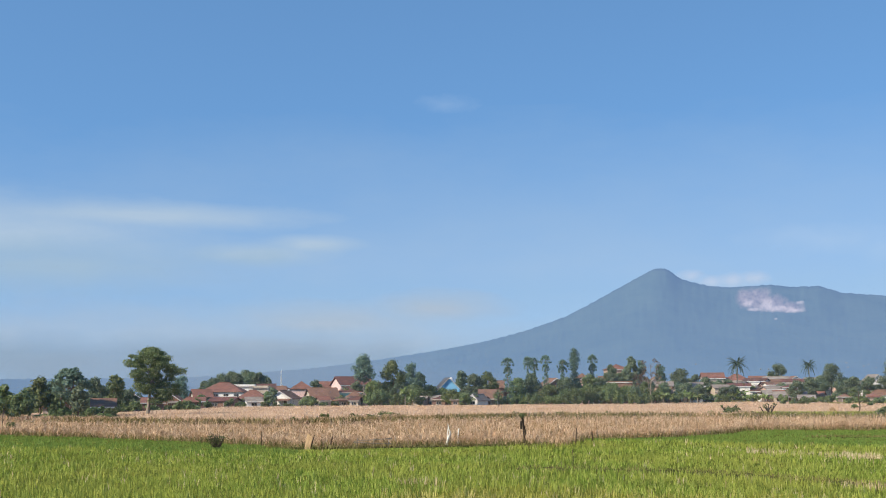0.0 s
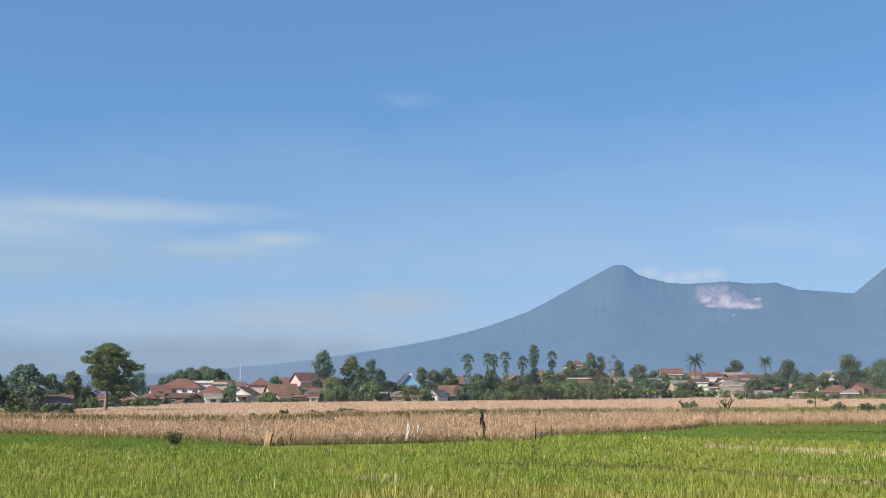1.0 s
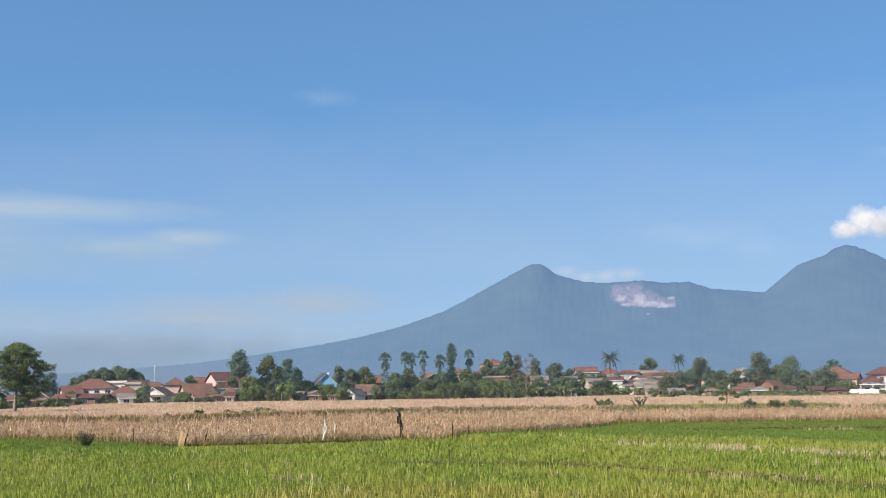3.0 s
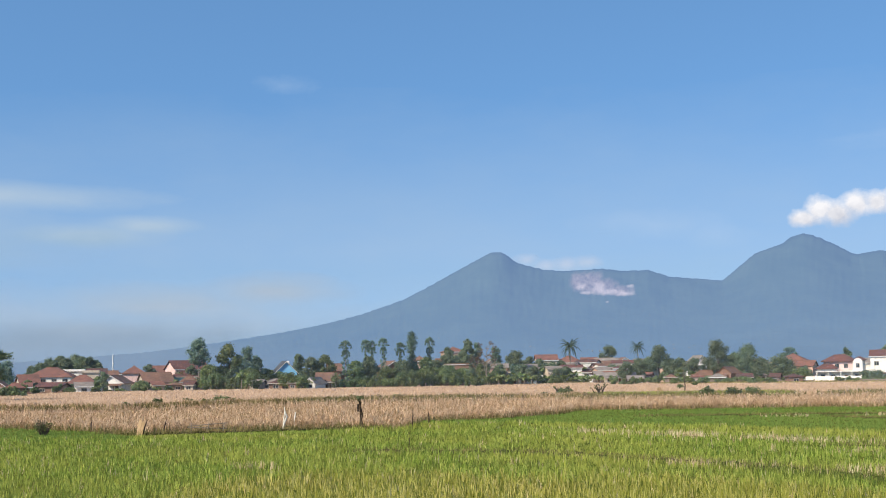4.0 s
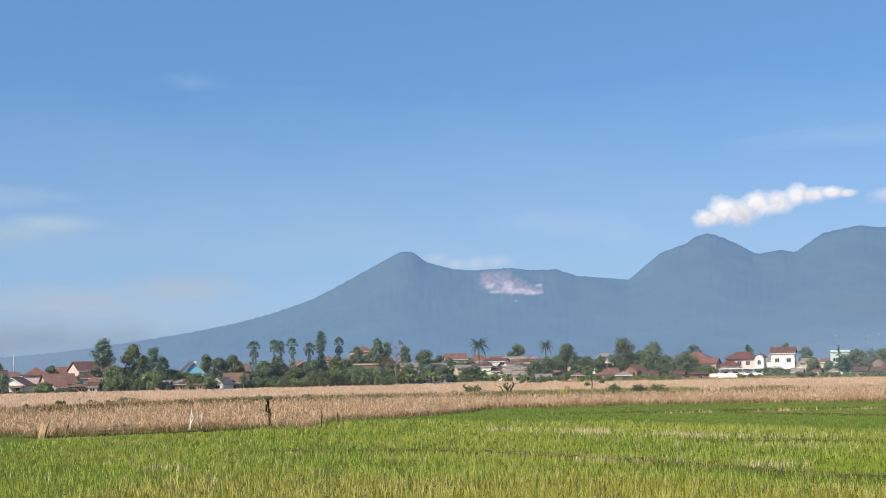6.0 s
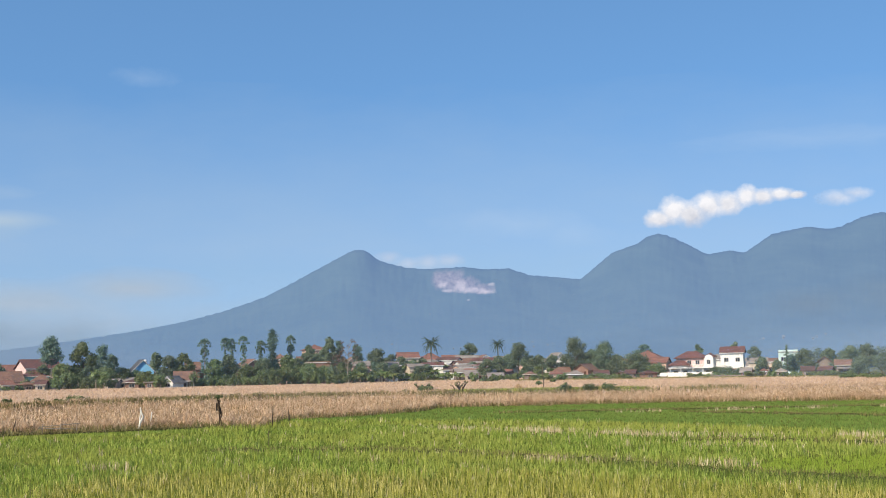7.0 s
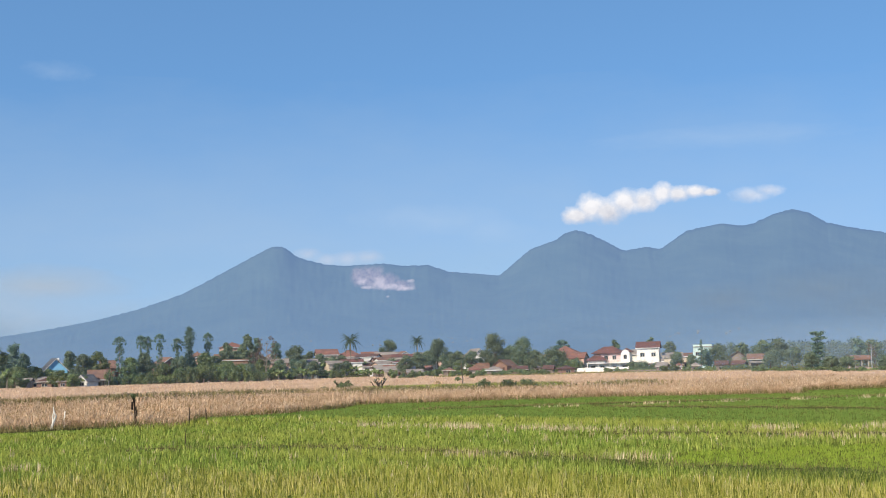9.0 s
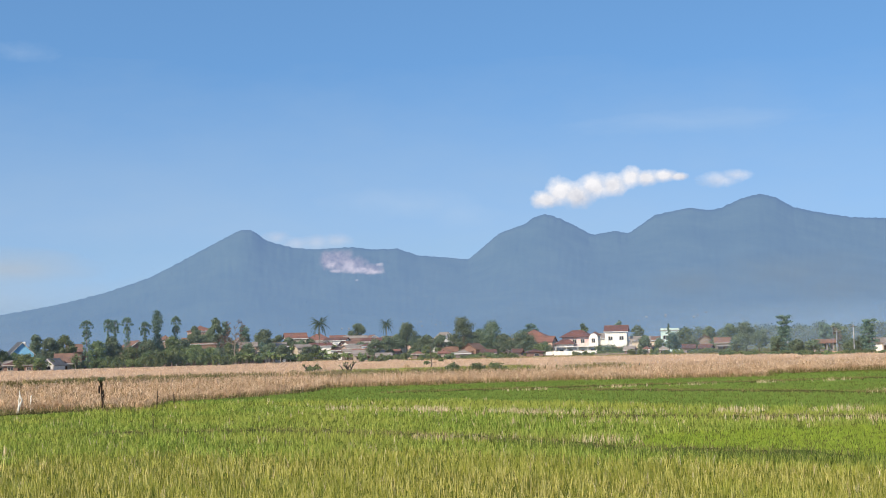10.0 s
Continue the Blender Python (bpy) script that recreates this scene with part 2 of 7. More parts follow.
def on_line(x, y, ax, ay, bx, by):
    """How far points lie from the line between two places, and how far along it (0 to 1)."""
    dx, dy = bx - ax, by - ay
    t = np.clip(((x - ax) * dx + (y - ay) * dy) / (dx * dx + dy * dy), 0, 1)
    return np.hypot(x - ax - t * dx, y - ay - t * dy), t


# low earth banks between the paddies, and rows where dead straw stands
BANKS = [(3, 52.5, 9.8, 49.3), (9.8, 49.3, 13.1, 44.4), (13.1, 44.4, 15.6, 39.6), (15.6, 39.6, 17.9, 32.6), (17.9, 32.6, 21.4, 27.8), (23, 50, 33, 40.5), (33, 40.5, 42, 36), (37.4, 81, 48, 58.5), (26, 88, 60, 82), (60, 82, 84, 76)]
STRAW_ROWS = [(15.5, 69, 21, 58.8, 1.3), (21, 58.8, 24.2, 53.3, 1.6), (24.2, 53.3, 30.5, 48.4, 1.5), (30.5, 48.4, 38, 44.5, 1.2), (13.6, 41.8, 15.6, 39.4, 0.8), (16.6, 38.8, 18.8, 36.0, 1.0), (22, 46, 32, 39.6, 0.9), (34, 84, 62, 79, 0.8), (48, 60, 58, 52, 1.0), (5, 29.5, 5.6, 28.4, 0.5), (-2, 46, -1, 44, 0.6)]
SEEDBED_EDGE = [(17.6, 34.0), (21.2, 38.4), (29.5, 37.6), (46, 33), (46, 20), (25.5, 21.4), (21.0, 25.6), (19.3, 28.7), (17.9, 31.6)]


def inside(x, y, corners):
    """Which points lie within a plot given by its corners."""
    hit = np.zeros(len(x), bool)
    for (ax, ay), (bx, by) in zip(corners, corners[1:] + corners[:1]):
        crosses = ((ay > y) != (by > y)) & (x < ax + (bx - ax) * (y - ay) / (by - ay if by != ay else 1e-9))
        hit ^= crosses
    return hit


def ditch_side(x, y):
    """The strip without tall rice along the foot of the ripe field."""
    e = edge_line(x)
    return (x > -10.5 + np.sin(y) * 0.4) & (x < 5.5) & (y > e - np.interp(x, [-10.5, -6, 1, 5.5], [1.5, 6.5, 6.5, 1.5]))


def grow_green():
    x, y, r = scattered(88000, 17, 125, 1.5)
    keep = (y < edge_line(x) - 0.3) & ~ditch_side(x, y)
    drift = 1.6 * np.sin(x * 0.55 + 1.2 * np.sin(y * 0.2)) + rng.normal(0, 1.3, len(x))
    bed = inside(x, y, SEEDBED_EDGE)
    young = (((x > 9.5) & (y > np.interp(x, YOUNG_X, YOUNG_Y) + 0.5 * drift)) | ((x < -8) & (y > edge_line(x) - np.interp(x, [-40, -10], [22, 11]) + 1.5 * drift))) & ~bed
    bare = np.zeros(len(x), bool)
    for b in BANKS:
        bare |= on_line(x, y, *b)[0] < 0.12 + 0.002 * r
    keep &= ~bare
    straw = np.zeros(len(x), bool)
    for ax, ay, bx, by, wide in STRAW_ROWS:
        straw |= (on_line(x, y, ax, ay, bx, by)[0] < wide * rng.uniform(0.3, 1.3, len(x))) & (rng.uniform(0, 1, len(x)) < 0.30 + 0.45 * np.sin(x * 1.1 + 2.0 * np.sin(y * 0.6)))
    straw |= (rng.uniform(0, 1, len(x)) < 0.014) & ~bed & ~young
    young, bed = young & ~straw, bed & ~straw
    even = young | bed
    yellow = (y < np.interp(x, YELLOW_X, YELLOW_Y) + drift) & ~straw & ~even
    plots = ((straw, "rice_straw", "pale dry straw tufts among the green rice", STRAW, 0.35, 0.14, 1.0), (yellow, "yellowing_rice", "yellowing rice stalks in the nearest paddy", RICE_YELLOW, 0.33, 0.055, 1.25), (~even & ~yellow & ~straw, "rice_crop", "green rice blades in the near paddies", RICE, 0.28, 0.06, 1.15), (young, "rice_seedlings", "even green young rice in the far beds", SEEDLING, 0.18, 0.16, 1.0), (bed, "seedbed_rice", "bright yellow-green rice seedlings in a smooth bed", SEEDBED, 0.16, 0.16, 1.0))
    for pick, name, label, mat, tall, spread, thick in plots:
        pick = keep & pick
        bx, by = tufts(x[pick], y[pick], 8 if mat in (SEEDLING, SEEDBED) else 5, spread)
        br = np.hypot(bx, by)
        patch = 0.75 + 0.35 * np.sin(bx * 0.7 + 1.3 * np.sin(by * 0.31)) * np.sin(by * 0.45 + np.sin(bx * 0.2))
        h = tall * rng.uniform(0.5, 1.15, len(bx)) * (0.7 + 0.3 * patch)
        w = 0.0095 * thick * (br / 25) ** 0.8 * rng.uniform(0.7, 1.4, len(bx))
        blade_field(name, bx, by, np.full(len(bx), 0.01), h, w, np.abs(rng.normal(0.0, 0.26, len(bx))), mat, label)
    x = rng.uniform(-11, 6, 9000)
    y = edge_line(x) - rng.uniform(3.0, 7.0, len(x))
    pick = ditch_side(x, y)
    x, y = x[pick], y[pick]
    blade_field("ditch_grass", x, y, np.full(len(x), 0.01), rng.uniform(0.04, 0.13, len(x)), np.full(len(x), 0.03), rng.uniform(0.1, 0.6, len(x)), RICE, "short green grass beside the ditch")


def grow_ripe():
    x, y, r = scattered(130000, 70, 215, 1.3)
    e, b = edge_line(x), bund_line(x)
    keep = (y > e) & (y < b)
    x, y = x[keep], y[keep]
    # a dense front row along the near edge
    fx = rng.uniform(-45, 90, 5200)
    fy = edge_line(fx) + rng.exponential(0.9, len(fx))
    fx, fy = tufts(fx, fy, 7, 0.16)
    x, y = np.concatenate([x, fx]), np.concatenate([y, fy])
    k = len(x)
    h = rng.uniform(0.5, 1.1, k) * (0.82 + 0.12 * np.sin(x * 0.8 + np.sin(y)) * np.sin(y * 0.5) + 0.10 * np.sin(x * 2.3 + 2 * np.sin(x * 0.37)))
    w = 0.025 * (np.hypot(x, y) / 90) ** 0.7 * rng.uniform(0.6, 1.5, k)
    lean = np.abs(rng.normal(0.0, 0.35, k))
    z = np.zeros(k)
    # nodding ears: short, broad and bent every way, borne near the top of the stalks
    ear = rng.uniform(0, 1, k) < 0.62
    z[ear] = (h * rng.uniform(0.25, 0.85, k))[ear]
    h[ear], w[ear], lean[ear] = rng.uniform(0.12, 0.26, k)[ear], 1.5 * w[ear], rng.uniform(0.3, 1.6, k)[ear]
    blade_field("ripe_rice", x, y, z, h, w, lean, RIPE, "dry straw-coloured ripe rice stalks")
    x, y, r = scattered(100000, 150, 460, 1.2)
    keep = (y > bund_line(x) + np.interp(x, [20, 60], [3.0, 6.0])) & (y < town_line(x) + 4)
    x, y = x[keep], y[keep]
    k = len(x)
    w = 0.065 * (np.hypot(x, y) / 200) ** 0.8 * rng.uniform(0.6, 1.5, k)
    blade_field("ripe_rice_far", x, y, 0.35 + ground_z(x, y), rng.uniform(0.25, 0.5, k), w, rng.uniform(0.1, 0.6, k), RIPE, "pale ripe rice in the fields before the village")


def far_field_edge():
    """Tall dry stalks along the near side of the far field."""
    x = rng.uniform(-70, 120, 22000)
    y = bund_line(x) + np.interp(x, [20, 60], [2.6, 5.6]) + rng.exponential(0.9, len(x))
    k = len(x)
    h = rng.uniform(0.45, 0.95, k) * (0.85 + 0.15 * np.sin(x * 1.7 + np.sin(x * 0.4)))
    blade_field("ripe_edge_rice", x, y, np.where(x < 40, 0.3, 0.0), h, 0.05 * rng.uniform(0.6, 1.6, k), rng.uniform(0.1, 0.6, k), RIPE, "dry ripe rice stalks edging the far field")


def grow_weeds():
    """Rank weeds on the bank between the two ripe fields, and short grass on the paddy banks."""
    k = 42000
    x = rng.uniform(-75, 120, k)
    y = bund_line(x) + 1.6 + rng.normal(0, 1.0, k) * np.interp(x, [20, 60], [1.6, 2.6])
    lush = (np.sin(x * 0.35) + np.sin(x * 0.13 + 1) + 0.8 * np.sin(x * 0.9)) > rng.uniform(-1.6, 1.8, k)
    lush &= ((x > 5) | (rng.uniform(0, 1, k) < np.interp(x, [-30, -14, -6], [0.10, 0.2, 0.6]))) & (x < 84)
    x, y = x[lush], y[lush]
    # a close ragged row on the crown of the bank, along the foot of the far field
    rx = rng.uniform(-46, 40, 6500)
    rx = rx[np.sin(rx * 0.5) + 0.7 * np.sin(rx * 1.3 + 1) > rng.uniform(-2.6, 1.2, len(rx))]
    ry, k = bund_line(rx) + np.interp(rx, [20, 60], [1.4, 3.0]) + rng.normal(0, 0.35, len(rx)), len(rx)
    blade_field("bank_dry_weeds", rx, ry, np.full(k, 0.28), rng.uniform(0.25, 0.85, k), rng.uniform(0.05, 0.12, k), rng.uniform(0.1, 0.6, k), DRY_WEED, "withered olive-brown weeds on the bank between fields")
    k = len(x)
    blade_field("bank_weeds", x, y, np.zeros(k), rng.uniform(0.3, 1.1, k) * np.where(x > 5, 1.0, 0.9), rng.uniform(0.05, 0.13, k), rng.uniform(0.1, 0.6, k), WEED, "dark green weeds on the bank between fields")
    x = rng.uniform(40, 66, 5000)
    y = np.interp(x, [40, 66], [159, 155]) + rng.normal(0, 2.2, len(x))
    blade_field("headland_grass", x, y, np.full(len(x), 0.3), rng.uniform(0.25, 0.7, len(x)), rng.uniform(0.05, 0.11, len(x)), rng.uniform(0.1, 0.7, len(x)), RICE, "green grass on the headland between ripe fields")
    x, y = rng.uniform(100, 176, 9000), rng.uniform(0, 1, 9000)
    y = np.interp(x, [100, 130, 150, 176], [318, 312, 300, 250]) + 34 * (y - 0.5) * np.interp(x, [100, 125], [0.2, 1.0])
    keep = rng.uniform(0, 1, len(x)) < 0.6 + 0.4 * np.sin(x * 0.3 + y * 0.15)
    x, y = x[keep], y[keep]
    blade_field("pasture_grass", x, y, 0.45 + ground_z(x, y), rng.uniform(0.15, 0.5, len(x)), rng.uniform(0.08, 0.2, len(x)), rng.uniform(0.1, 0.8, len(x)), PASTURE, "olive green rough grass before the villa")
    xs, ys = [], []
    for ax, ay, bx, by in BANKS:
        c = int(70 * math.hypot(bx - ax, by - ay))
        t = rng.uniform(0, 1, c)
        xs.append(ax + (bx - ax) * t + rng.normal(0, 0.22, c))
        ys.append(ay + (by - ay) * t + rng.normal(0, 0.22, c))
    x, y = np.concatenate(xs), np.concatenate(ys)
    k = len(x)
    blade_field("bank_grass", x, y, np.full(k, 0.07), rng.uniform(0.08, 0.28, k), 0.014 * (np.hypot(x, y) / 25) ** 0.7, rng.uniform(0.2, 0.8, k), WEED, "short dark grass on the paddy banks")
    xs, ys = [], []
    for ax, ay, bx, by, wide in ((14.8, 37.5, 17.0, 31.6, 0.3), (17.0, 31.2, 20.2, 26.0, 0.8), (20.2, 26.0, 27.0, 21.4, 1.0)):
        c = int(260 * wide * math.hypot(bx - ax, by - ay))
        t = rng.uniform(0, 1, c)
        xs.append(ax + (bx - ax) * t + wide * rng.normal(0, 0.55, c))
        ys.append(ay + (by - ay) * t + wide * rng.normal(0, 0.8, c))
    x, y = np.concatenate(xs), np.concatenate(ys)
    k = len(x)
    blade_field("sedge", x, y, np.zeros(k), rng.uniform(0.2, 0.46, k), 0.011 * (np.hypot(x, y) / 25) ** 0.8 * rng.uniform(0.7, 1.4, k), rng.uniform(0.1, 0.8, k), SEDGE, "dark green sedge along the paddy bank")
    fx = rng.uniform(-11, 7, 1500)
    fy = edge_line(fx) - rng.uniform(0.3, 3.2, len(fx))
    blade_field("ditch_weeds", fx, fy, np.full(len(fx), 0.05), rng.uniform(0.08, 0.34, len(fx)), rng.uniform(0.015, 0.04, len(fx)), rng.uniform(0.1, 0.9, len(fx)), WEED, "ragged weeds growing in the ditch")
    fx = rng.uniform(-60, 90, 9000)
    fy = edge_line(fx) - 0.2 + rng.normal(0, 0.5, len(fx))
    blade_field("edge_weeds", fx, fy, np.zeros(len(fx)), rng.uniform(0.2, 0.6, len(fx)), rng.uniform(0.02, 0.05, len(fx)), rng.uniform(0.1, 0.7, len(fx)), WEED, "weeds along the foot of the ripe rice")


def earth_bank(ax, ay, bx, by):
    """A low trodden ridge of mud with sloping sides."""
    n = 30
    dx, dy = bx - ax, by - ay
    length = math.hypot(dx, dy)
    ax, ay, dx, dy = ax - 0.3 * dx / length, ay - 0.3 * dy / length, dx * (1 + 0.6 / length), dy * (1 + 0.6 / length)
    sx, sy = -dy / length, dx / length
    verts, faces = [], []
    for i in range(n + 1):
        t = i / n
        wob = 0.15 * noise.noise(Vector((ax + dx * t, ay + dy * t, 1.0)))
        for off, z in ((-0.26, 0.0), (-0.09, 1.0), (0.09, 1.0), (0.26, 0.0)):
            verts.append((ax + dx * t + sx * (off + wob), ay + dy * t + sy * (off + wob), z * (0.15 + 0.3 * wob + 0.10 * noise.noise(Vector((ax + 3 * dx * t, ay + 3 * dy * t, 7.0)))) * min(1.0, 0.35 + 4 * t, 0.35 + 4 * (1 - t))))
    for i in range(n):
        for j in range(3):
            p = i * 4 + j
            faces.append((p, p + 1, p + 5, p + 4))
    return tagged(mesh_object("earth_bank", verts, faces, BUND_GRASS, smooth=True), "low dark earth bank between green paddies", "bank", kind="structure")


def ditch():
    """A narrow furrow along the foot of the ripe field, the stalks' shade painted dark."""
    verts, faces = [], []
    xs = np.linspace(-9.5, 6.5, 50)
    for i, x in enumerate(xs):
        e = float(edge_line(x))
        wob = 0.5 * noise.noise(Vector((x * 0.8, 2.0, 0.0)))
        far_side, near_side = e - 0.1, e - 3.4 + 2.0 * abs(x + 1.5) / 8.0 + wob
        verts += [(x, far_side, 0.10), (x, far_side - 0.3, 0.075), (x, near_side + 0.3, 0.075), (x, near_side, 0.10)]
        if i:
            p = 4 * (i - 1)
            faces += [(p + j + 1, p + j, p + j + 4, p + j + 5) for j in range(3)]
    tagged(mesh_object("ditch", verts, [f[::-1] for f in faces], SHADED_MUD, smooth=True), "ditch darkened as shade below the ripe rice", "ditch", kind="structure")


for line in BANKS:
    earth_bank(*line)
ditch()
grow_green()
grow_ripe()
far_field_edge()
grow_weeds()

# ---- mountains: a forested volcano range behind the plain ----
RIDGE_AZ = [-30, -20, -12, -9, -5.9, -3.8, -1.7, 0.1, 2, 3.8, 5.7, 7.02, 8.34, 9.65, 9.86, 10.04, 10.38, 10.63, 10.88, 11.14, 11.49, 12.3, 13.2, 15, 16, 17.2, 18.1, 20.5, 21.1, 22, 23.2, 23.6, 24.2, 24.8, 25.6, 26.3, 27.4, 28, 28.6, 29.2, 30.1, 30.9, 31.7, 32.2, 33.2, 34, 34.7, 35.4, 36.3, 37.9, 41, 46, 52]
RIDGE_EL = [0.7, 0.8, 0.85, 1.05, 1.3, 1.56, 1.87, 2.15, 2.51, 2.97, 3.61, 4.28, 4.99, 5.68, 5.77, 5.8, 5.76, 5.62, 5.41, 5.25, 5.14, 4.93, 4.84, 4.92, 4.79, 4.8, 4.47, 4.22, 4.7, 5.42, 5.8, 6.1, 6.24, 6.03, 5.61, 5.19, 5.33, 5.2, 5.57, 5.98, 6.15, 6.26, 6.1, 6.17, 6.58, 6.74, 6.54, 6.07, 5.81, 5.46, 5.2, 4.4, 3]


def mountain_material():
    """Far forest with a bare rock scar, blue distance haze added as emission."""
    n = Nodes("hazed_forest")
    v = n.place()
    big = n.noise(0.0012, 5.0, v)
    fine = n.noise(0.012, 5.0, n.place((1, 0.4, 0.6)), 0.6)
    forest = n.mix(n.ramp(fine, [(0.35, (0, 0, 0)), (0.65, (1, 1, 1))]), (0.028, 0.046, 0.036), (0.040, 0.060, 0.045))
    d = n.node("ShaderNodeBsdfDiffuse")
    # bare rock scar below the crater rim: a broad pinkish hollow, pale screes along its foot
    g = n.node("ShaderNodeNewGeometry")
    sep = n.node("ShaderNodeSeparateXYZ")
    n.link(g.outputs["Position"], sep.inputs[0])
    east = n.maths("MULTIPLY", n.maths("ARCTAN2", sep.outputs["X"], sep.outputs["Y"]), 180 / math.pi)
    out = n.maths("POWER", n.maths("ADD", n.maths("MULTIPLY", sep.outputs["X"], sep.outputs["X"]), n.maths("MULTIPLY", sep.outputs["Y"], sep.outputs["Y"])), 0.5)
    height = n.maths("MULTIPLY", n.maths("ARCTAN2", n.maths("SUBTRACT", sep.outputs["Z"], EYE), out), 180 / math.pi)
    spot = n.node("ShaderNodeCombineXYZ")
    n.link(east, spot.inputs["X"])
    n.link(height, spot.inputs["Y"])
    torn = n.noise(2.2, 5.0, spot.outputs[0], 0.62)
    speck = n.noise(6.0, 4.0, spot.outputs[0], 0.6)

    def blotch(lobes, ragged, soft):
        total = None
        for u, v, ru, rv in lobes:
            m = n.node("ShaderNodeMapping", Location=(-u / ru, -v / rv, 0), Scale=(1 / ru, 1 / rv, 1))
            n.link(spot.outputs[0], m.inputs["Vector"])
            d = n.node("ShaderNodeVectorMath")
            d.operation = "LENGTH"
            n.link(m.outputs["Vector"], d.inputs[0])
            value = n.maths("SUBTRACT", 1.0, d.outputs["Value"])
            total = value if total is None else n.maths("MAXIMUM", total, value)
        total = n.maths("ADD", total, n.maths("MULTIPLY_ADD", torn, ragged, -0.5 * ragged))
        return n.ramp(total, [(0.0, (0, 0, 0)), (soft, (1, 1, 1))])

    hollow = blotch([(14.0, 4.32, 0.62, 0.50), (14.5, 4.25, 0.85, 0.62), (15.1, 4.1, 0.75, 0.48), (15.8, 3.86, 0.75, 0.30)], 1.0, 0.5)
    scree = blotch([(14.05, 4.10, 0.26, 0.20), (14.9, 4.06, 0.36, 0.30), (15.3, 3.80, 0.9, 0.17), (16.05, 3.70, 0.55, 0.14), (16.3, 4.06, 0.22, 0.10), (15.24, 3.34, 0.10, 0.06), (14.35, 3.78, 0.4, 0.09)], 1.6, 0.7)
    rock = n.mix(n.ramp(speck, [(0.36, (0, 0, 0)), (0.62, (1, 1, 1))]), (0.09, 0.074, 0.068), (0.165, 0.132, 0.12))
    slope = n.mix(n.maths("MULTIPLY", hollow, 0.95), forest, rock)
    n.link(n.mix(n.maths("MULTIPLY", scree, n.maths("MULTIPLY_ADD", speck, 1.2, 0.05)), slope, (0.33, 0.275, 0.25)), d.inputs["Color"])
    # distance haze painted as an even blue glow over the slopes
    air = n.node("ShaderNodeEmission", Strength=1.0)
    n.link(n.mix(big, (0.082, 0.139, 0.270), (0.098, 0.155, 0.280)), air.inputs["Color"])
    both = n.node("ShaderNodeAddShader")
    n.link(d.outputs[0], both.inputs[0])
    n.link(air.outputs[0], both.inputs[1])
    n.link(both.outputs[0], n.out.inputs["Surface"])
    return n.material


def ridge_height(az):
    return 4300 * math.tan(radians(float(np.interp(az, RIDGE_AZ, RIDGE_EL))))


def mountain_range():
    azimuths = np.arange(-29, 51, 0.09)
    el = np.interp(azimuths, RIDGE_AZ, RIDGE_EL)
    kernel = np.array([1, 2, 1]) / 4.0
    el = np.convolve(np.pad(el, 1, mode="edge"), kernel, mode="valid")
    broad = np.convolve(np.pad(el, 45, mode="edge"), np.hanning(91) / np.hanning(91).sum(), mode="valid")
    steps = 44
    verts, faces = [], []
    for az, e, soft_e in zip(azimuths, el, broad):
        a = radians(az)
        crest_top, top = 4300 * math.tan(radians(e)), 4300 * math.tan(radians(soft_e))
        for j in range(steps):
            s = j / (steps - 1)
            r = 2100 + 2200 * s
            rise = s ** 1.7
            x, y = r * math.sin(a), r * math.cos(a)
            gully = noise.fractal(Vector((az * 0.35, s * 2.6, 1.0)), 1.0, 2.0, 5) * 1.0 * math.sin(math.pi * min(1.0, s * 1.02)) * min(1.0, top / 200)
            crest = noise.fractal(Vector((az * 5.0, s * 9.0, 4.0)), 0.9, 2.0, 4) * 3.0 * s
            verts.append((x, y, -2 + EYE + top * rise + (crest_top - top) * s ** 5 + gully + crest))
        verts.append((4750 * math.sin(a), 4750 * math.cos(a), -5))
    n = steps + 1
    for i in range(len(azimuths) - 1):
        for j in range(steps):
            p = i * n + j
            faces.append((p, p + n, p + n + 1, p + 1))
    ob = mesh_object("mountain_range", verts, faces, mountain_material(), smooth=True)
    return tagged(ob, "forested volcano range with blue haze glow and a pale rock scar", "mountain", kind="structure")


mountain_range()

# ---- clouds and stand-in haze: thin glowing sheets, the clouds far behind the crest ----
FAR = 4650.0


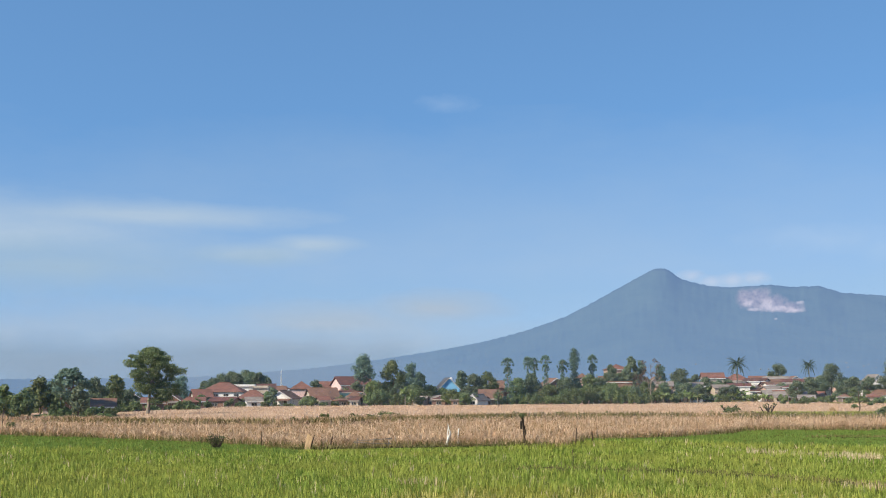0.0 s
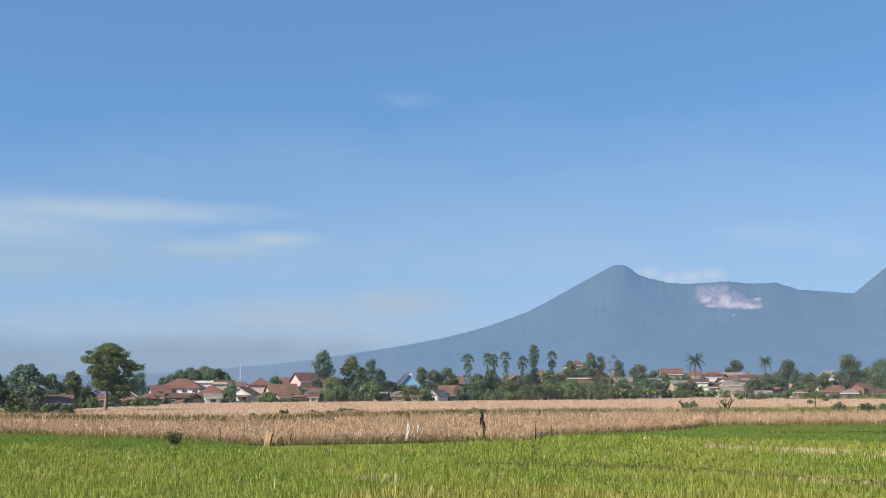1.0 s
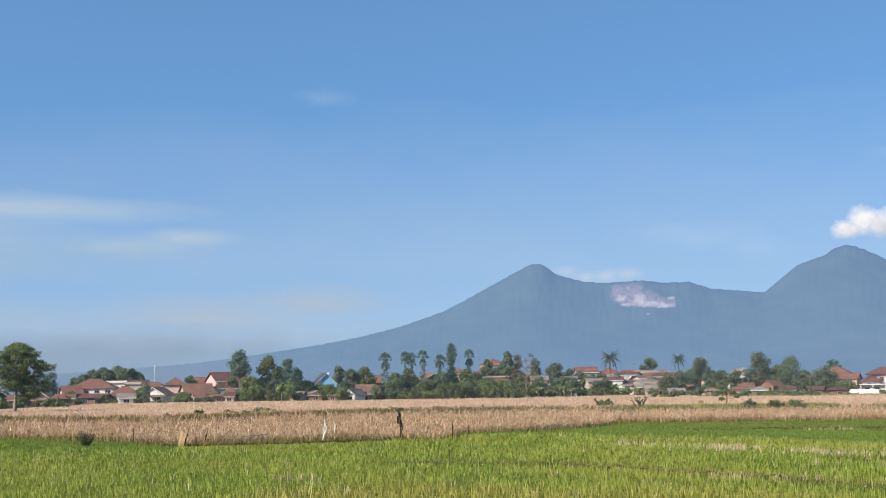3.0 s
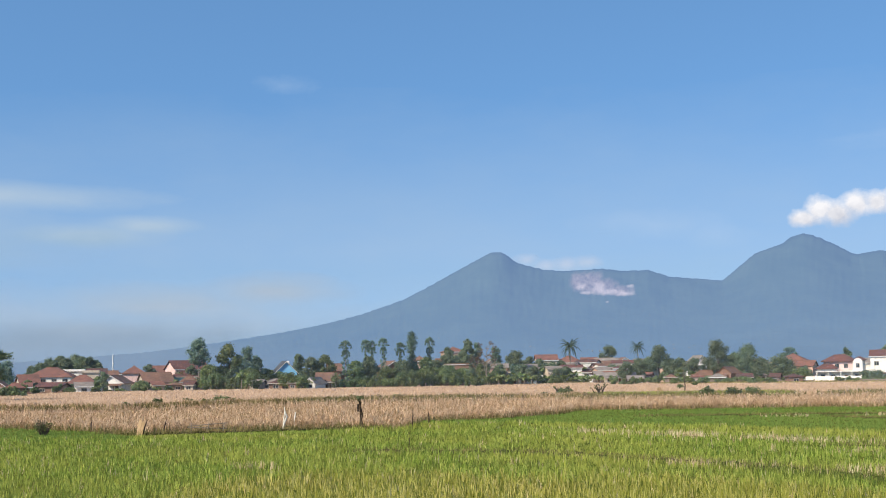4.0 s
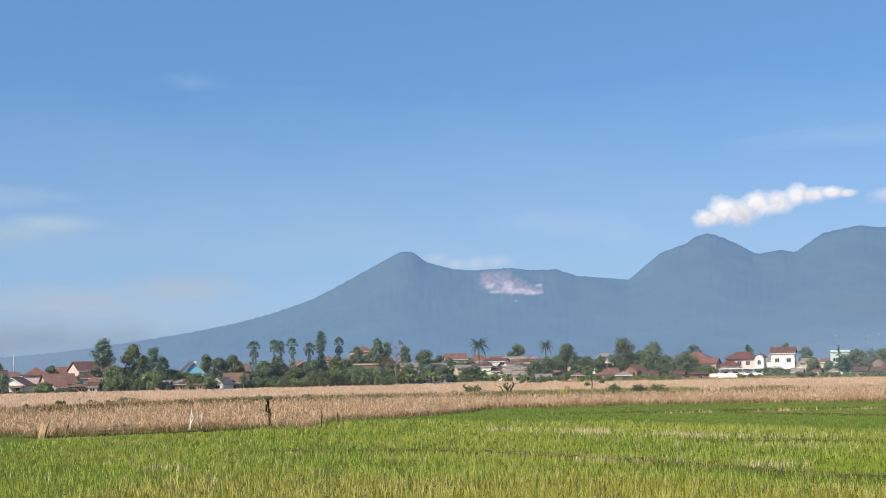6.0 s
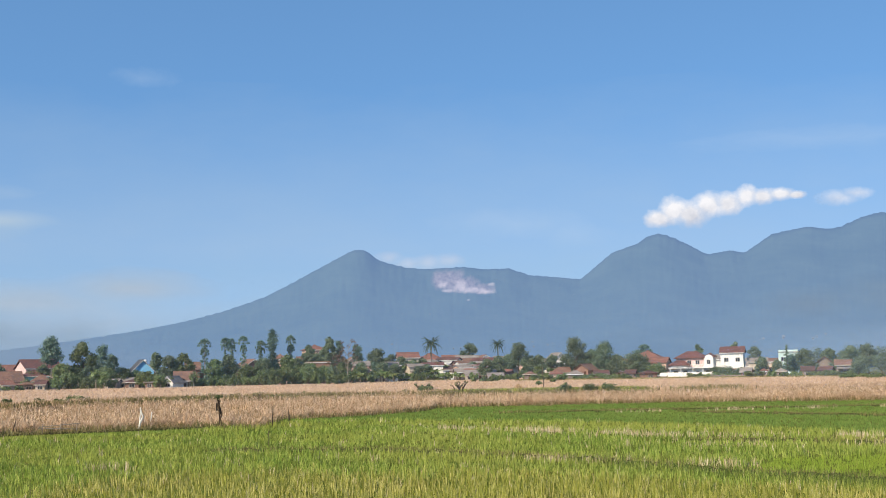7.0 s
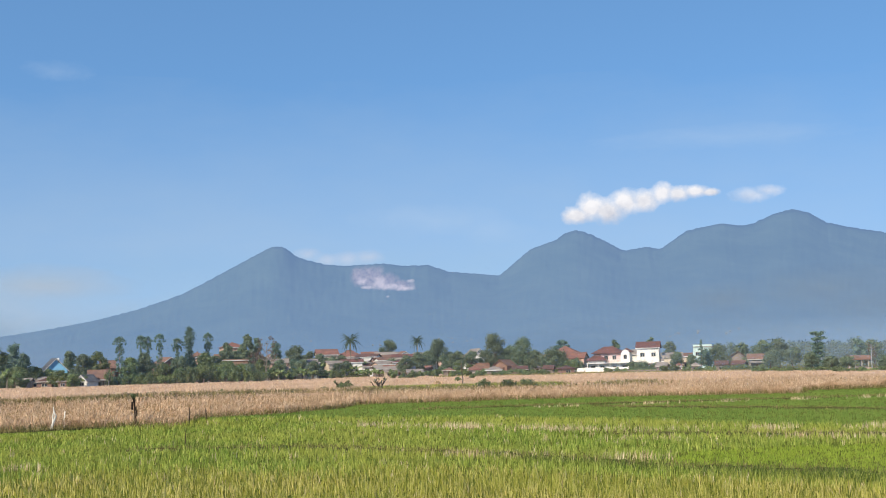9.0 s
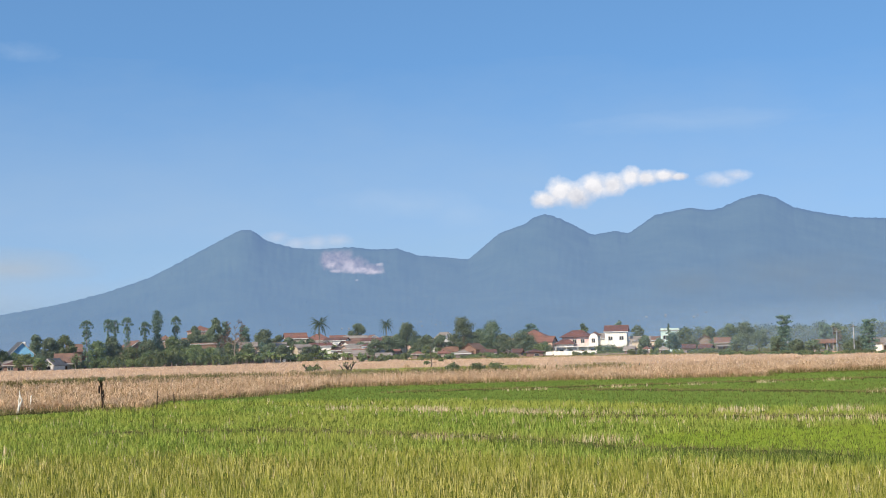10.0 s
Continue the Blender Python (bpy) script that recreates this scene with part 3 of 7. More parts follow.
def cloud_material(name, blobs, ragged, grain, stretch, thin, lit, shade, tilt=0.0):
    """Vapour: round lobes broken up by noise; u and v run over the sheet in degrees."""
    n = Nodes(name)
    uv = n.node("ShaderNodeUVMap")
    uv.uv_map = "degrees"
    m = n.node("ShaderNodeMapping", Scale=stretch)
    n.link(uv.outputs[0], m.inputs["Vector"])
    wisps = n.noise(grain, 7.0, m.outputs["Vector"], 0.6)
    density = None
    for u, v, ru, rv in blobs:
        s = n.node("ShaderNodeMapping", Location=(-u / ru, -v / rv, 0), Scale=(1 / ru, 1 / rv, 1))
        n.link(uv.outputs[0], s.inputs["Vector"])
        d = n.node("ShaderNodeVectorMath")
        d.operation = "LENGTH"
        n.link(s.outputs["Vector"], d.inputs[0])
        value = n.maths("SUBTRACT", 1.0, d.outputs["Value"])
        density = value if density is None else n.maths("SMOOTH_MAX", density, value, 0.25)
    density = n.maths("ADD", density, n.maths("MULTIPLY_ADD", wisps, ragged, -0.5 * ragged))
    alpha = n.ramp(density, [(0.0, (0, 0, 0)), (thin[0], (1, 1, 1))])
    alpha = n.maths("MULTIPLY", alpha, thin[1])
    sep = n.node("ShaderNodeSeparateXYZ")
    n.link(uv.outputs[0], sep.inputs[0])
    level = n.maths("MULTIPLY_ADD", sep.outputs["X"], -tilt, sep.outputs["Y"])
    # lit upper and shaded lower parts are put into the glow colour
    tone = n.maths("ADD", n.maths("MULTIPLY", level, 0.35), n.maths("MULTIPLY_ADD", n.noise(grain * 0.8, 4.0, uv.outputs[0]), 0.8, 0.1))
    glow = n.node("ShaderNodeEmission")
    n.link(n.ramp(tone, [(0.25, shade), (0.65, lit)]), glow.inputs["Color"])
    clear = n.node("ShaderNodeBsdfTransparent")
    both = n.node("ShaderNodeMixShader")
    n.link(alpha, both.inputs["Fac"])
    n.link(clear.outputs[0], both.inputs[1])
    n.link(glow.outputs[0], both.inputs[2])
    n.link(both.outputs[0], n.out.inputs["Surface"])
    return n.material


def cloud(label, az, el, half_w, half_h, material, far=FAR):
    """A patch of the sky's vault, centred on an azimuth and an elevation."""
    cols, rows = 24, 10
    verts, faces, uvs = [], [], []
    for i in range(cols + 1):
        for j in range(rows + 1):
            u, v = half_w * (2 * i / cols - 1), half_h * (2 * j / rows - 1)
            a, e = radians(az + u), radians(el + v)
            verts.append((far * math.sin(a) * math.cos(e), far * math.cos(a) * math.cos(e), EYE + far * math.sin(e)))
            uvs.append((u, v))
    for i in range(cols):
        for j in range(rows):
            p = i * (rows + 1) + j
            faces.append((p, p + rows + 1, p + rows + 2, p + 1))
    ob = mesh_object("cloud", verts, faces, material)
    layer = ob.data.uv_layers.new(name="degrees")
    for loop in ob.data.loops:
        layer.data[loop.index].uv = uvs[loop.vertex_index]
    ob.visible_shadow = False
    return tagged(ob, label, "cloud")


WHITE_LIT, WHITE_SHADE = (0.71, 0.70, 0.715), (0.47, 0.48, 0.53)
cloud("white puffy cloud drifting above the mountain crest", 26.9, 7.35, 4.6, 1.9, cloud_material(
    "heaped_cloud", [(-2.7, -0.45, 0.85, 0.48), (-2.0, -0.12, 0.80, 0.78), (-1.2, -0.30, 0.95, 0.72), (-0.4, 0.08, 0.85, 0.72), (0.45, 0.10, 0.80, 0.62), (1.3, 0.40, 0.72, 0.56), (2.0, 0.34, 0.66, 0.42), (2.8, 0.42, 0.70, 0.36), (3.5, 0.34, 0.55, 0.20)],
    0.95, 1.5, (1, 1.15, 1), (0.65, 0.98), WHITE_LIT, WHITE_SHADE, 0.14))
cloud("small thin white cloud beside the peak", 32.5, 7.5, 2.2, 1.2, cloud_material(
    "small_cloud", [(-0.3, -0.05, 1.05, 0.42), (0.5, 0.12, 0.9, 0.30)], 1.0, 1.8, (1, 1.4, 1), (1.2, 0.62), WHITE_LIT, WHITE_SHADE))
cloud("thin white vapour over the crater rim", 12.4, 5.4, 3.2, 1.3, cloud_material(
    "rim_vapour", [(-0.9, -0.06, 0.75, 0.36), (0.0, -0.34, 1.0, 0.42), (1.0, -0.30, 1.1, 0.44), (1.9, -0.2, 0.9, 0.40)], 0.9, 1.6, (1, 1.2, 1), (1.1, 0.42), (0.58, 0.56, 0.60), (0.44, 0.48, 0.55)))
cloud("long thin white streaks of high cloud", -14.0, 7.0, 13.0, 3.0, cloud_material(
    "streak_cloud", [(-7.0, -0.2, 13.0, 2.8), (-4.5, -1.2, 10.0, 1.4), (5.0, -0.5, 4.6, 0.7), (8.0, 0.0, 2.8, 0.55), (0.0, 1.2, 10.0, 0.8)], 0.7, 0.24, (1, 3.0, 1), (0.85, 0.6), (0.39, 0.465, 0.525), (0.29, 0.385, 0.46)))
# two glowing sheets stand in for the haze that pales the lower sky
cloud("pale glowing haze sheet low over the plain", -9.0, 2.6, 22.0, 3.2, cloud_material(
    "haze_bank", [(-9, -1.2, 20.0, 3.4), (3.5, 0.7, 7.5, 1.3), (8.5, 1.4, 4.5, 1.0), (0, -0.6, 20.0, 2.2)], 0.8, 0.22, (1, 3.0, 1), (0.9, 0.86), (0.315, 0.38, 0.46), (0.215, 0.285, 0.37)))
cloud("broad thin glowing haze sheet across the lower sky", 14.0, 5.5, 36.0, 8.0, cloud_material(
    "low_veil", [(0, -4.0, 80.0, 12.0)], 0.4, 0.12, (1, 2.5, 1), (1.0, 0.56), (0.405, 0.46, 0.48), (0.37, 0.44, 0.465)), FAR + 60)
cloud("faint wisp of cloud in the blue", 0.0, 13.6, 2.6, 1.2, cloud_material(
    "faint_wisp", [(0.2, 0, 1.6, 0.5)], 1.4, 0.9, (1, 1.8, 1), (1.6, 0.16), (0.45, 0.53, 0.64), (0.36, 0.47, 0.60)))
cloud("faint veil of cloud above the far peaks", 31.0, 10.2, 7.0, 1.6, cloud_material(
    "faint_veil", [(0, 0, 6.5, 0.6)], 1.3, 0.5, (1, 4, 1), (1.6, 0.16), (0.45, 0.53, 0.64), (0.36, 0.47, 0.60)))
cloud("faint veil of cloud beyond the saddle", 17.5, 6.9, 6.0, 1.8, cloud_material(
    "saddle_veil", [(0, 0, 4.0, 0.8), (2.8, -0.6, 1.8, 0.7)], 1.3, 0.6, (1, 1.6, 1), (1.6, 0.18), (0.45, 0.53, 0.64), (0.36, 0.47, 0.60)))

# glowing sheets hung before the slopes, added in place of distance haze
HAZE_LIT, HAZE_SHADE = (0.20, 0.26, 0.34), (0.15, 0.22, 0.32)
cloud("pale glowing haze sheet over the lower mountain slopes", 33.0, 1.6, 18.0, 3.0, cloud_material(
    "slope_haze", [(0, -1.5, 17.0, 2.4), (2.2, 1.5, 4.2, 1.2), (4.2, 0.8, 4.0, 1.3), (-2.2, 1.2, 2.6, 0.9), (-4, -1.6, 12.0, 2.0)], 0.7, 0.45, (1, 1.6, 1), (1.5, 0.45), (0.165, 0.215, 0.275), (0.128, 0.188, 0.268)), 2050.0)
cloud("pale glowing haze sheet along the foot of the volcano", 5.0, 0.6, 16.0, 1.8, cloud_material(
    "foot_haze", [(0, -0.9, 15.0, 1.6)], 0.6, 0.35, (1, 2.5, 1), (1.5, 0.4), HAZE_LIT, HAZE_SHADE), 2060.0)

cloud("pale glowing haze sheet before the long lower slope", -10.0, 1.0, 13.0, 2.4, cloud_material(
    "veiling_haze", [(0, -0.2, 12.0, 1.9)], 0.6, 0.3, (1, 2.5, 1), (0.9, 0.6), (0.215, 0.275, 0.36), (0.18, 0.24, 0.33)), 2055.0)


def haze_sheet(label, r, thick, top, start=-200.0):
    """A pale curved sheet in place of field haze: it scatters sunlight, thinning upwards."""
    n = Nodes("haze_film")
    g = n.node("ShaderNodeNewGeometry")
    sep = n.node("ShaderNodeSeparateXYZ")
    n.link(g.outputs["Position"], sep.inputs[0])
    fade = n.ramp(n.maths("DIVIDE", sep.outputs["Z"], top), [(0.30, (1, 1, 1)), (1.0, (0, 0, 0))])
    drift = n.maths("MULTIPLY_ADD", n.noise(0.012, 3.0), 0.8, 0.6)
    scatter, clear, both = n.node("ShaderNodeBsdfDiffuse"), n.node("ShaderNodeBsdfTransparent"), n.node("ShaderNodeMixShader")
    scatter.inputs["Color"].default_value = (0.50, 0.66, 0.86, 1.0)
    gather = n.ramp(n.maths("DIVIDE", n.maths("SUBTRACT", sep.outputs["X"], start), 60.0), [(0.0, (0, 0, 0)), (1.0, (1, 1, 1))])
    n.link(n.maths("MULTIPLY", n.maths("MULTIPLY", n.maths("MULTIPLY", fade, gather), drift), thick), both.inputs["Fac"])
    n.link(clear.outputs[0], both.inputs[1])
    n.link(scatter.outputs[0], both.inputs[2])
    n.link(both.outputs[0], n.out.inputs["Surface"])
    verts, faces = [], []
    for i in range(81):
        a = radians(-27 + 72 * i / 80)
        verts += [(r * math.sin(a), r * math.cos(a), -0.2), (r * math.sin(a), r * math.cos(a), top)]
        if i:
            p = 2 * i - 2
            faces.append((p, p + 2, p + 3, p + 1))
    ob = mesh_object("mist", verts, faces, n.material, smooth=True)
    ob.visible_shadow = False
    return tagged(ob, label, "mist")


# pale sheets added to lift the dark tones behind them, as haze would
haze_sheet("faint haze sheet over the ripe fields", 150.0, 0.02, 16.0)
haze_sheet("faint blue haze sheet before the village houses", 296.0, 0.008, 26.0)
haze_sheet("pale haze sheet at the open end of the fields", 306.0, 0.05, 14.0, 125.0)
haze_sheet("low haze sheet beyond the open fields", 445.0, 0.10, 19.0, 190.0)

# ---- materials of the village ----
def tile_material(name, a, b):
    """Sun-bleached clay tiles: fine courses, moss and soot in streaks."""
    n = Nodes(name)
    v = n.place()
    big = n.noise(0.5, 5.0, v)
    w = n.node("ShaderNodeTexWave", Scale=1.6, Distortion=1.5)
    w.bands_direction = "Z"
    n.link(v, w.inputs["Vector"])
    c = n.mix(n.ramp(big, [(0.35, (0, 0, 0)), (0.65, (1, 1, 1))]), a, b)
    c = n.mix(0.3, c, n.ramp(n.noise(3.0, 5.0, v), [(0.3, (0.25, 0.22, 0.2)), (0.65, (1, 1, 1))]), "MULTIPLY")
    return n.surface(c, 0.85, w.outputs["Fac"], 0.03)


def plaster_material(name, a):
    """Painted plaster with rain streaks."""
    n = Nodes(name)
    streak = n.noise(1.2, 5.0, n.place((1, 1, 0.25)))
    c = n.mix(n.ramp(streak, [(0.45, (0, 0, 0)), (0.8, (1, 1, 1))]), a, tuple(0.62 * k for k in a))
    return n.surface(c, 0.85, n.noise(8.0), 0.01)


TILE_RED = (tile_material("red_clay_tile", (0.235, 0.105, 0.078), (0.15, 0.078, 0.062)), "red clay")
TILE_SLATE = (tile_material("slate_sheet", (0.085, 0.09, 0.10), (0.06, 0.062, 0.07)), "dark slate-grey")
TILE_MAROON = (tile_material("maroon_tile", (0.155, 0.065, 0.055), (0.10, 0.05, 0.045)), "maroon tile")
TILE_BROWN = (tile_material("brown_tile", (0.22, 0.12, 0.085), (0.14, 0.085, 0.065)), "weathered brown tile")
TILE_DARK = (tile_material("sooty_tile", (0.13, 0.06, 0.05), (0.08, 0.05, 0.045)), "sooty dark tile")
TILE_GREY = (tile_material("grey_sheet", (0.28, 0.245, 0.215), (0.19, 0.16, 0.14)), "pale grey sheet")
SLAB_WHITE = (mottled("whitewashed_slab", (0.72, 0.69, 0.64), (0.5, 0.47, 0.43), 0.8, 0.8), "white slab")
WALL_WHITE = (plaster_material("white_plaster", (0.74, 0.71, 0.66)), "white plastered")
WALL_CREAM = (plaster_material("cream_plaster", (0.50, 0.42, 0.33)), "cream plastered")
WALL_PINK = (plaster_material("pink_plaster", (0.66, 0.46, 0.42)), "pale pink plastered")
WALL_PEACH = (plaster_material("peach_plaster", (0.58, 0.38, 0.29)), "peach plastered")
WALL_BRICK = (plaster_material("bare_brick", (0.22, 0.13, 0.095)), "bare brick")
WALL_WOOD = (plaster_material("grey_boards", (0.20, 0.16, 0.13)), "grey boarded")
WALL_BLUE = (plaster_material("blue_plaster", (0.22, 0.50, 0.74)), "bright blue plastered")
WALL_MINT = (plaster_material("mint_plaster", (0.44, 0.55, 0.51)), "mint green plastered")
WALL_TURQUOISE = (plaster_material("turquoise_plaster", (0.42, 0.66, 0.58)), "pale turquoise plastered")
FRAME_PAINT = mottled("window_frame_paint", (0.5, 0.46, 0.4), (0.35, 0.3, 0.26), 2.0, 0.6)
DOOR_WOOD = mottled("door_wood", (0.16, 0.09, 0.05), (0.10, 0.06, 0.04), 2.0, 0.6)
BARGE = mottled("white_board", (0.75, 0.73, 0.70), (0.6, 0.58, 0.55), 1.0, 0.7)
BARK = mottled("bark", (0.16, 0.12, 0.085), (0.09, 0.07, 0.05), 1.5, depth=0.05, stretch=(1, 1, 0.3))
DEAD_STALK = mottled("dead_stalk", (0.06, 0.045, 0.032), (0.035, 0.028, 0.02), 2.0, depth=0.03)
PALE_BARK = mottled("pale_bark", (0.34, 0.29, 0.23), (0.20, 0.165, 0.13), 1.5, depth=0.05, stretch=(1, 1, 0.3))


def glass_material():
    n = Nodes("window_glass")
    return n.surface((0.03, 0.035, 0.04), 0.08, specular=0.5)


GLASS = glass_material()
FOLIAGE = foliage_material("tree_leaf", (0.099, 0.136, 0.063), (0.158, 0.202, 0.089), (0.240, 0.272, 0.127))
FOLIAGE_OLIVE = foliage_material("olive_leaf", (0.078, 0.103, 0.041), (0.132, 0.163, 0.067), (0.218, 0.241, 0.106))
FOLIAGE_LIGHT = foliage_material("light_tree_leaf", (0.115, 0.155, 0.06), (0.185, 0.235, 0.09), (0.27, 0.31, 0.13))
FOLIAGE_BLUE = foliage_material("grey_green_leaf", (0.091, 0.150, 0.111), (0.140, 0.211, 0.151), (0.210, 0.289, 0.205))
# leaf green greyed, with aerial haze put into the colour
FOLIAGE_HAZY = foliage_material("haze_paled_leaf", (0.106, 0.140, 0.092), (0.156, 0.202, 0.121), (0.224, 0.262, 0.161))
FOLIAGE_PALM = foliage_material("palm_frond", (0.045, 0.07, 0.045), (0.075, 0.105, 0.062), (0.12, 0.15, 0.085))
FOLIAGE_DRY = foliage_material("withered_leaf", (0.10, 0.065, 0.045), (0.17, 0.115, 0.08), (0.26, 0.19, 0.14))
BANANA_LEAF = foliage_material("banana_leaf", (0.07, 0.105, 0.03), (0.17, 0.22, 0.075), (0.34, 0.38, 0.17))


# ---- shapes ----
def box(bm, x0, x1, y0, y1, z0, z1):
    v = [bm.verts.new(p) for p in ((x0, y0, z0), (x1, y0, z0), (x1, y1, z0), (x0, y1, z0), (x0, y0, z1), (x1, y0, z1), (x1, y1, z1), (x0, y1, z1))]
    for f in ((3, 2, 1, 0), (4, 5, 6, 7), (0, 1, 5, 4), (1, 2, 6, 5), (2, 3, 7, 6), (3, 0, 4, 7)):
        bm.faces.new([v[i] for i in f])


def prism(bm, section, along, y0, y1):
    """A section in the plane across the ridge, pulled from y0 to y1. along: 'x' or 'y', the way the ridge runs."""
    rings = []
    for y in (y0, y1):
        rings.append([bm.verts.new((y, a, z) if along == "x" else (a, y, z)) for a, z in section])
    k = len(section)
    for i in range(k):
        bm.faces.new((rings[0][i], rings[0][(i + 1) % k], rings[1][(i + 1) % k], rings[1][i]))
    bm.faces.new(rings[0][::-1])
    bm.faces.new(rings[1])


def tidy(bm):
    bmesh.ops.recalc_face_normals(bm, faces=bm.faces)
    return bm


def tube(points, radii, sides=6):
    """Corners and faces of a tapered limb through the given points."""
    verts, faces = [], []
    for i, (p, r) in enumerate(zip(points, radii)):
        p = Vector(p)
        way = Vector(points[min(i + 1, len(points) - 1)]) - Vector(points[max(i - 1, 0)])
        a = way.orthogonal().normalized()
        b = way.normalized().cross(a)
        for k in range(sides):
            t = 2 * math.pi * k / sides
            verts.append(p + r * (math.cos(t) * a + math.sin(t) * b))
    for i in range(len(points) - 1):
        for k in range(sides):
            q, s = i * sides + k, i * sides + (k + 1) % sides
            faces.append((q, s, s + sides, q + sides))
    faces.append(tuple(range(len(verts) - sides, len(verts))))
    return verts, faces


def limbs_mesh(name, limbs, material, parent, sides=6):
    verts, faces = [], []
    for points, radii in limbs:
        v, f = tube(points, radii, sides)
        faces += [tuple(i + len(verts) for i in q) for q in f]
        verts += v
    return mesh_object(name, verts, faces, material, parent, smooth=True)


# ---- houses ----
def opening(parent, name, x, y, z, w, h, material, inner):
    """A framed window or door on the front wall, its leaf set back in the frame."""
    bm = bmesh.new()
    t = 0.09
    for x0, x1, z0, z1 in ((x - w / 2, x - w / 2 + t, z, z + h), (x + w / 2 - t, x + w / 2, z, z + h), (x - w / 2 + t, x + w / 2 - t, z + h - t, z + h), (x - w / 2 + t, x + w / 2 - t, z, z + t)):
        box(bm, x0, x1, y - 0.10, y + 0.05, z0, z1)
    if name == "window" and w > 1.0:
        box(bm, x - 0.04, x + 0.04, y - 0.09, y + 0.05, z + t, z + h - t)
    ob = part(name, tidy(bm), material, parent)
    bm = bmesh.new()
    box(bm, x - w / 2 + t, x + w / 2 - t, y - 0.035, y + 0.02, z + t, z + h - t)
    part("pane" if name == "window" else "door_leaf", tidy(bm), inner, ob)


house_rng = random.Random(4)


def house(x, y, turn, w, d, eave, ridge, roof, tile, wall, storeys=1):
    """A village house whose front faces the fields. roof: gable (to the front), side (ridge across), hip or flat."""
    size = "two-storey" if storeys > 1 else "single-storey"
    ob = new("house")
    shape = {"gable": "gabled", "side": "pitched", "hip": "hipped", "flat": "flat"}[roof]
    tagged(ob, f"{wall[1]} {size} village house with {shape} {tile[1]} roof", "house", "village houses")
    ob.matrix_world = pose(x, y, float(ground_z(x, y)) - 0.1, 0, 0, turn)
    hw, hd, over = w / 2, d / 2, 0.45
    bm = bmesh.new()
    if roof == "gable":
        prism(bm, [(-hw, -0.5), (hw, -0.5), (hw, eave), (0, ridge - 0.12), (-hw, eave)], "y", -hd, hd)
    elif roof == "side":
        prism(bm, [(-hd, -0.5), (hd, -0.5), (hd, eave), (0, ridge - 0.12), (-hd, eave)], "x", -hw, hw)
    else:
        box(bm, -hw, hw, -hd, hd, -0.5, eave)
    part("wall", tidy(bm), wall[0], ob)
    bm = bmesh.new()
    if roof in ("gable", "side"):
        half, length = (hw, hd) if roof == "gable" else (hd, hw)
        drop = (ridge - eave) / half
        low = eave - over * drop
        for s in (-1, 1):
            prism(bm, [(0, ridge), (s * (half + over), low), (s * (half + over), low + 0.16), (0, ridge + 0.18)], "y" if roof == "gable" else "x", -length - over, length + over)
        roof_ob = part("roof", tidy(bm), tile[0], ob)
        bm = bmesh.new()
        prism(bm, [(-0.16, ridge + 0.10), (0, ridge + 0.28), (0.16, ridge + 0.10)], "y" if roof == "gable" else "x", -length - over - 0.02, length + over + 0.02)
        part("ridge_cap", tidy(bm), tile[0], roof_ob)
        if roof == "gable":
            bm = bmesh.new()
            for s in (-1, 1):
                prism(bm, [(0, ridge - 0.06), (s * (half + over), low - 0.06), (s * (half + over), low + 0.12), (0, ridge + 0.14)], "y", -length - over - 0.06, -length - over - 0.01)
            part("bargeboard", tidy(bm), BARGE if wall in (WALL_WHITE, WALL_BLUE, WALL_PINK) or house_rng.random() < 0.4 else DOOR_WOOD, roof_ob)
    elif roof == "hip":
        a, b = hw + over, hd + over
        run = min(a, b) * (0.92 if a < b else 0.85)
        top = [(-a + run, 0), (a - run, 0)] if a >= b else [(0, -b + run), (0, b - run)]
        corners = [(-a, -b), (a, -b), (a, b), (-a, b)]
        low = eave - 0.12
        base = [bm.verts.new((p, q, low)) for p, q in corners]
        lip = [bm.verts.new((p, q, low + 0.16)) for p, q in corners]
        t0, t1 = [bm.verts.new((p, q, ridge)) for p, q in top]
        bm.faces.new(base[::-1])
        for i in range(4):
            bm.faces.new((base[i], base[(i + 1) % 4], lip[(i + 1) % 4], lip[i]))
        if a >= b:
            for f in ((lip[0], lip[1], t1, t0), (lip[2], lip[3], t0, t1), (lip[1], lip[2], t1), (lip[3], lip[0], t0)):
                bm.faces.new(f)
        else:
            for f in ((lip[1], lip[2], t1, t0), (lip[3], lip[0], t0, t1), (lip[0], lip[1], t0), (lip[2], lip[3], t1)):
                bm.faces.new(f)
        roof_ob = part("roof", tidy(bm), tile[0], ob)
        bm = bmesh.new()
        (p0, q0), (p1, q1) = top
        box(bm, p0 - 0.14, p1 + 0.14, q0 - 0.14, q1 + 0.14, ridge - 0.08, ridge + 0.10)
        part("ridge_cap", tidy(bm), tile[0], roof_ob)
    else:
        box(bm, -hw - 0.3, hw + 0.3, -hd - 0.3, hd + 0.3, eave, eave + 0.22)
        roof_ob = part("roof", tidy(bm), tile[0], ob)
        bm = bmesh.new()
        for x0, x1, y0, y1 in ((-hw, hw, -hd, -hd + 0.12), (-hw, hw, hd - 0.12, hd), (-hw, -hw + 0.12, -hd + 0.12, hd - 0.12), (hw - 0.12, hw, -hd + 0.12, hd - 0.12)):
            box(bm, x0, x1, y0, y1, eave + 0.22, ridge)
        part("parapet", tidy(bm), wall[0], roof_ob)
    if roof in ("side", "hip") and house_rng.random() < 0.7:
        # a pale board under the front eave
        bm = bmesh.new()
        lip = eave - over * (ridge - eave) / hd if roof == "side" else eave - 0.12
        box(bm, -hw - over, hw + over, -hd - over - 0.05, -hd - over - 0.005, lip - 0.10, lip + 0.12)
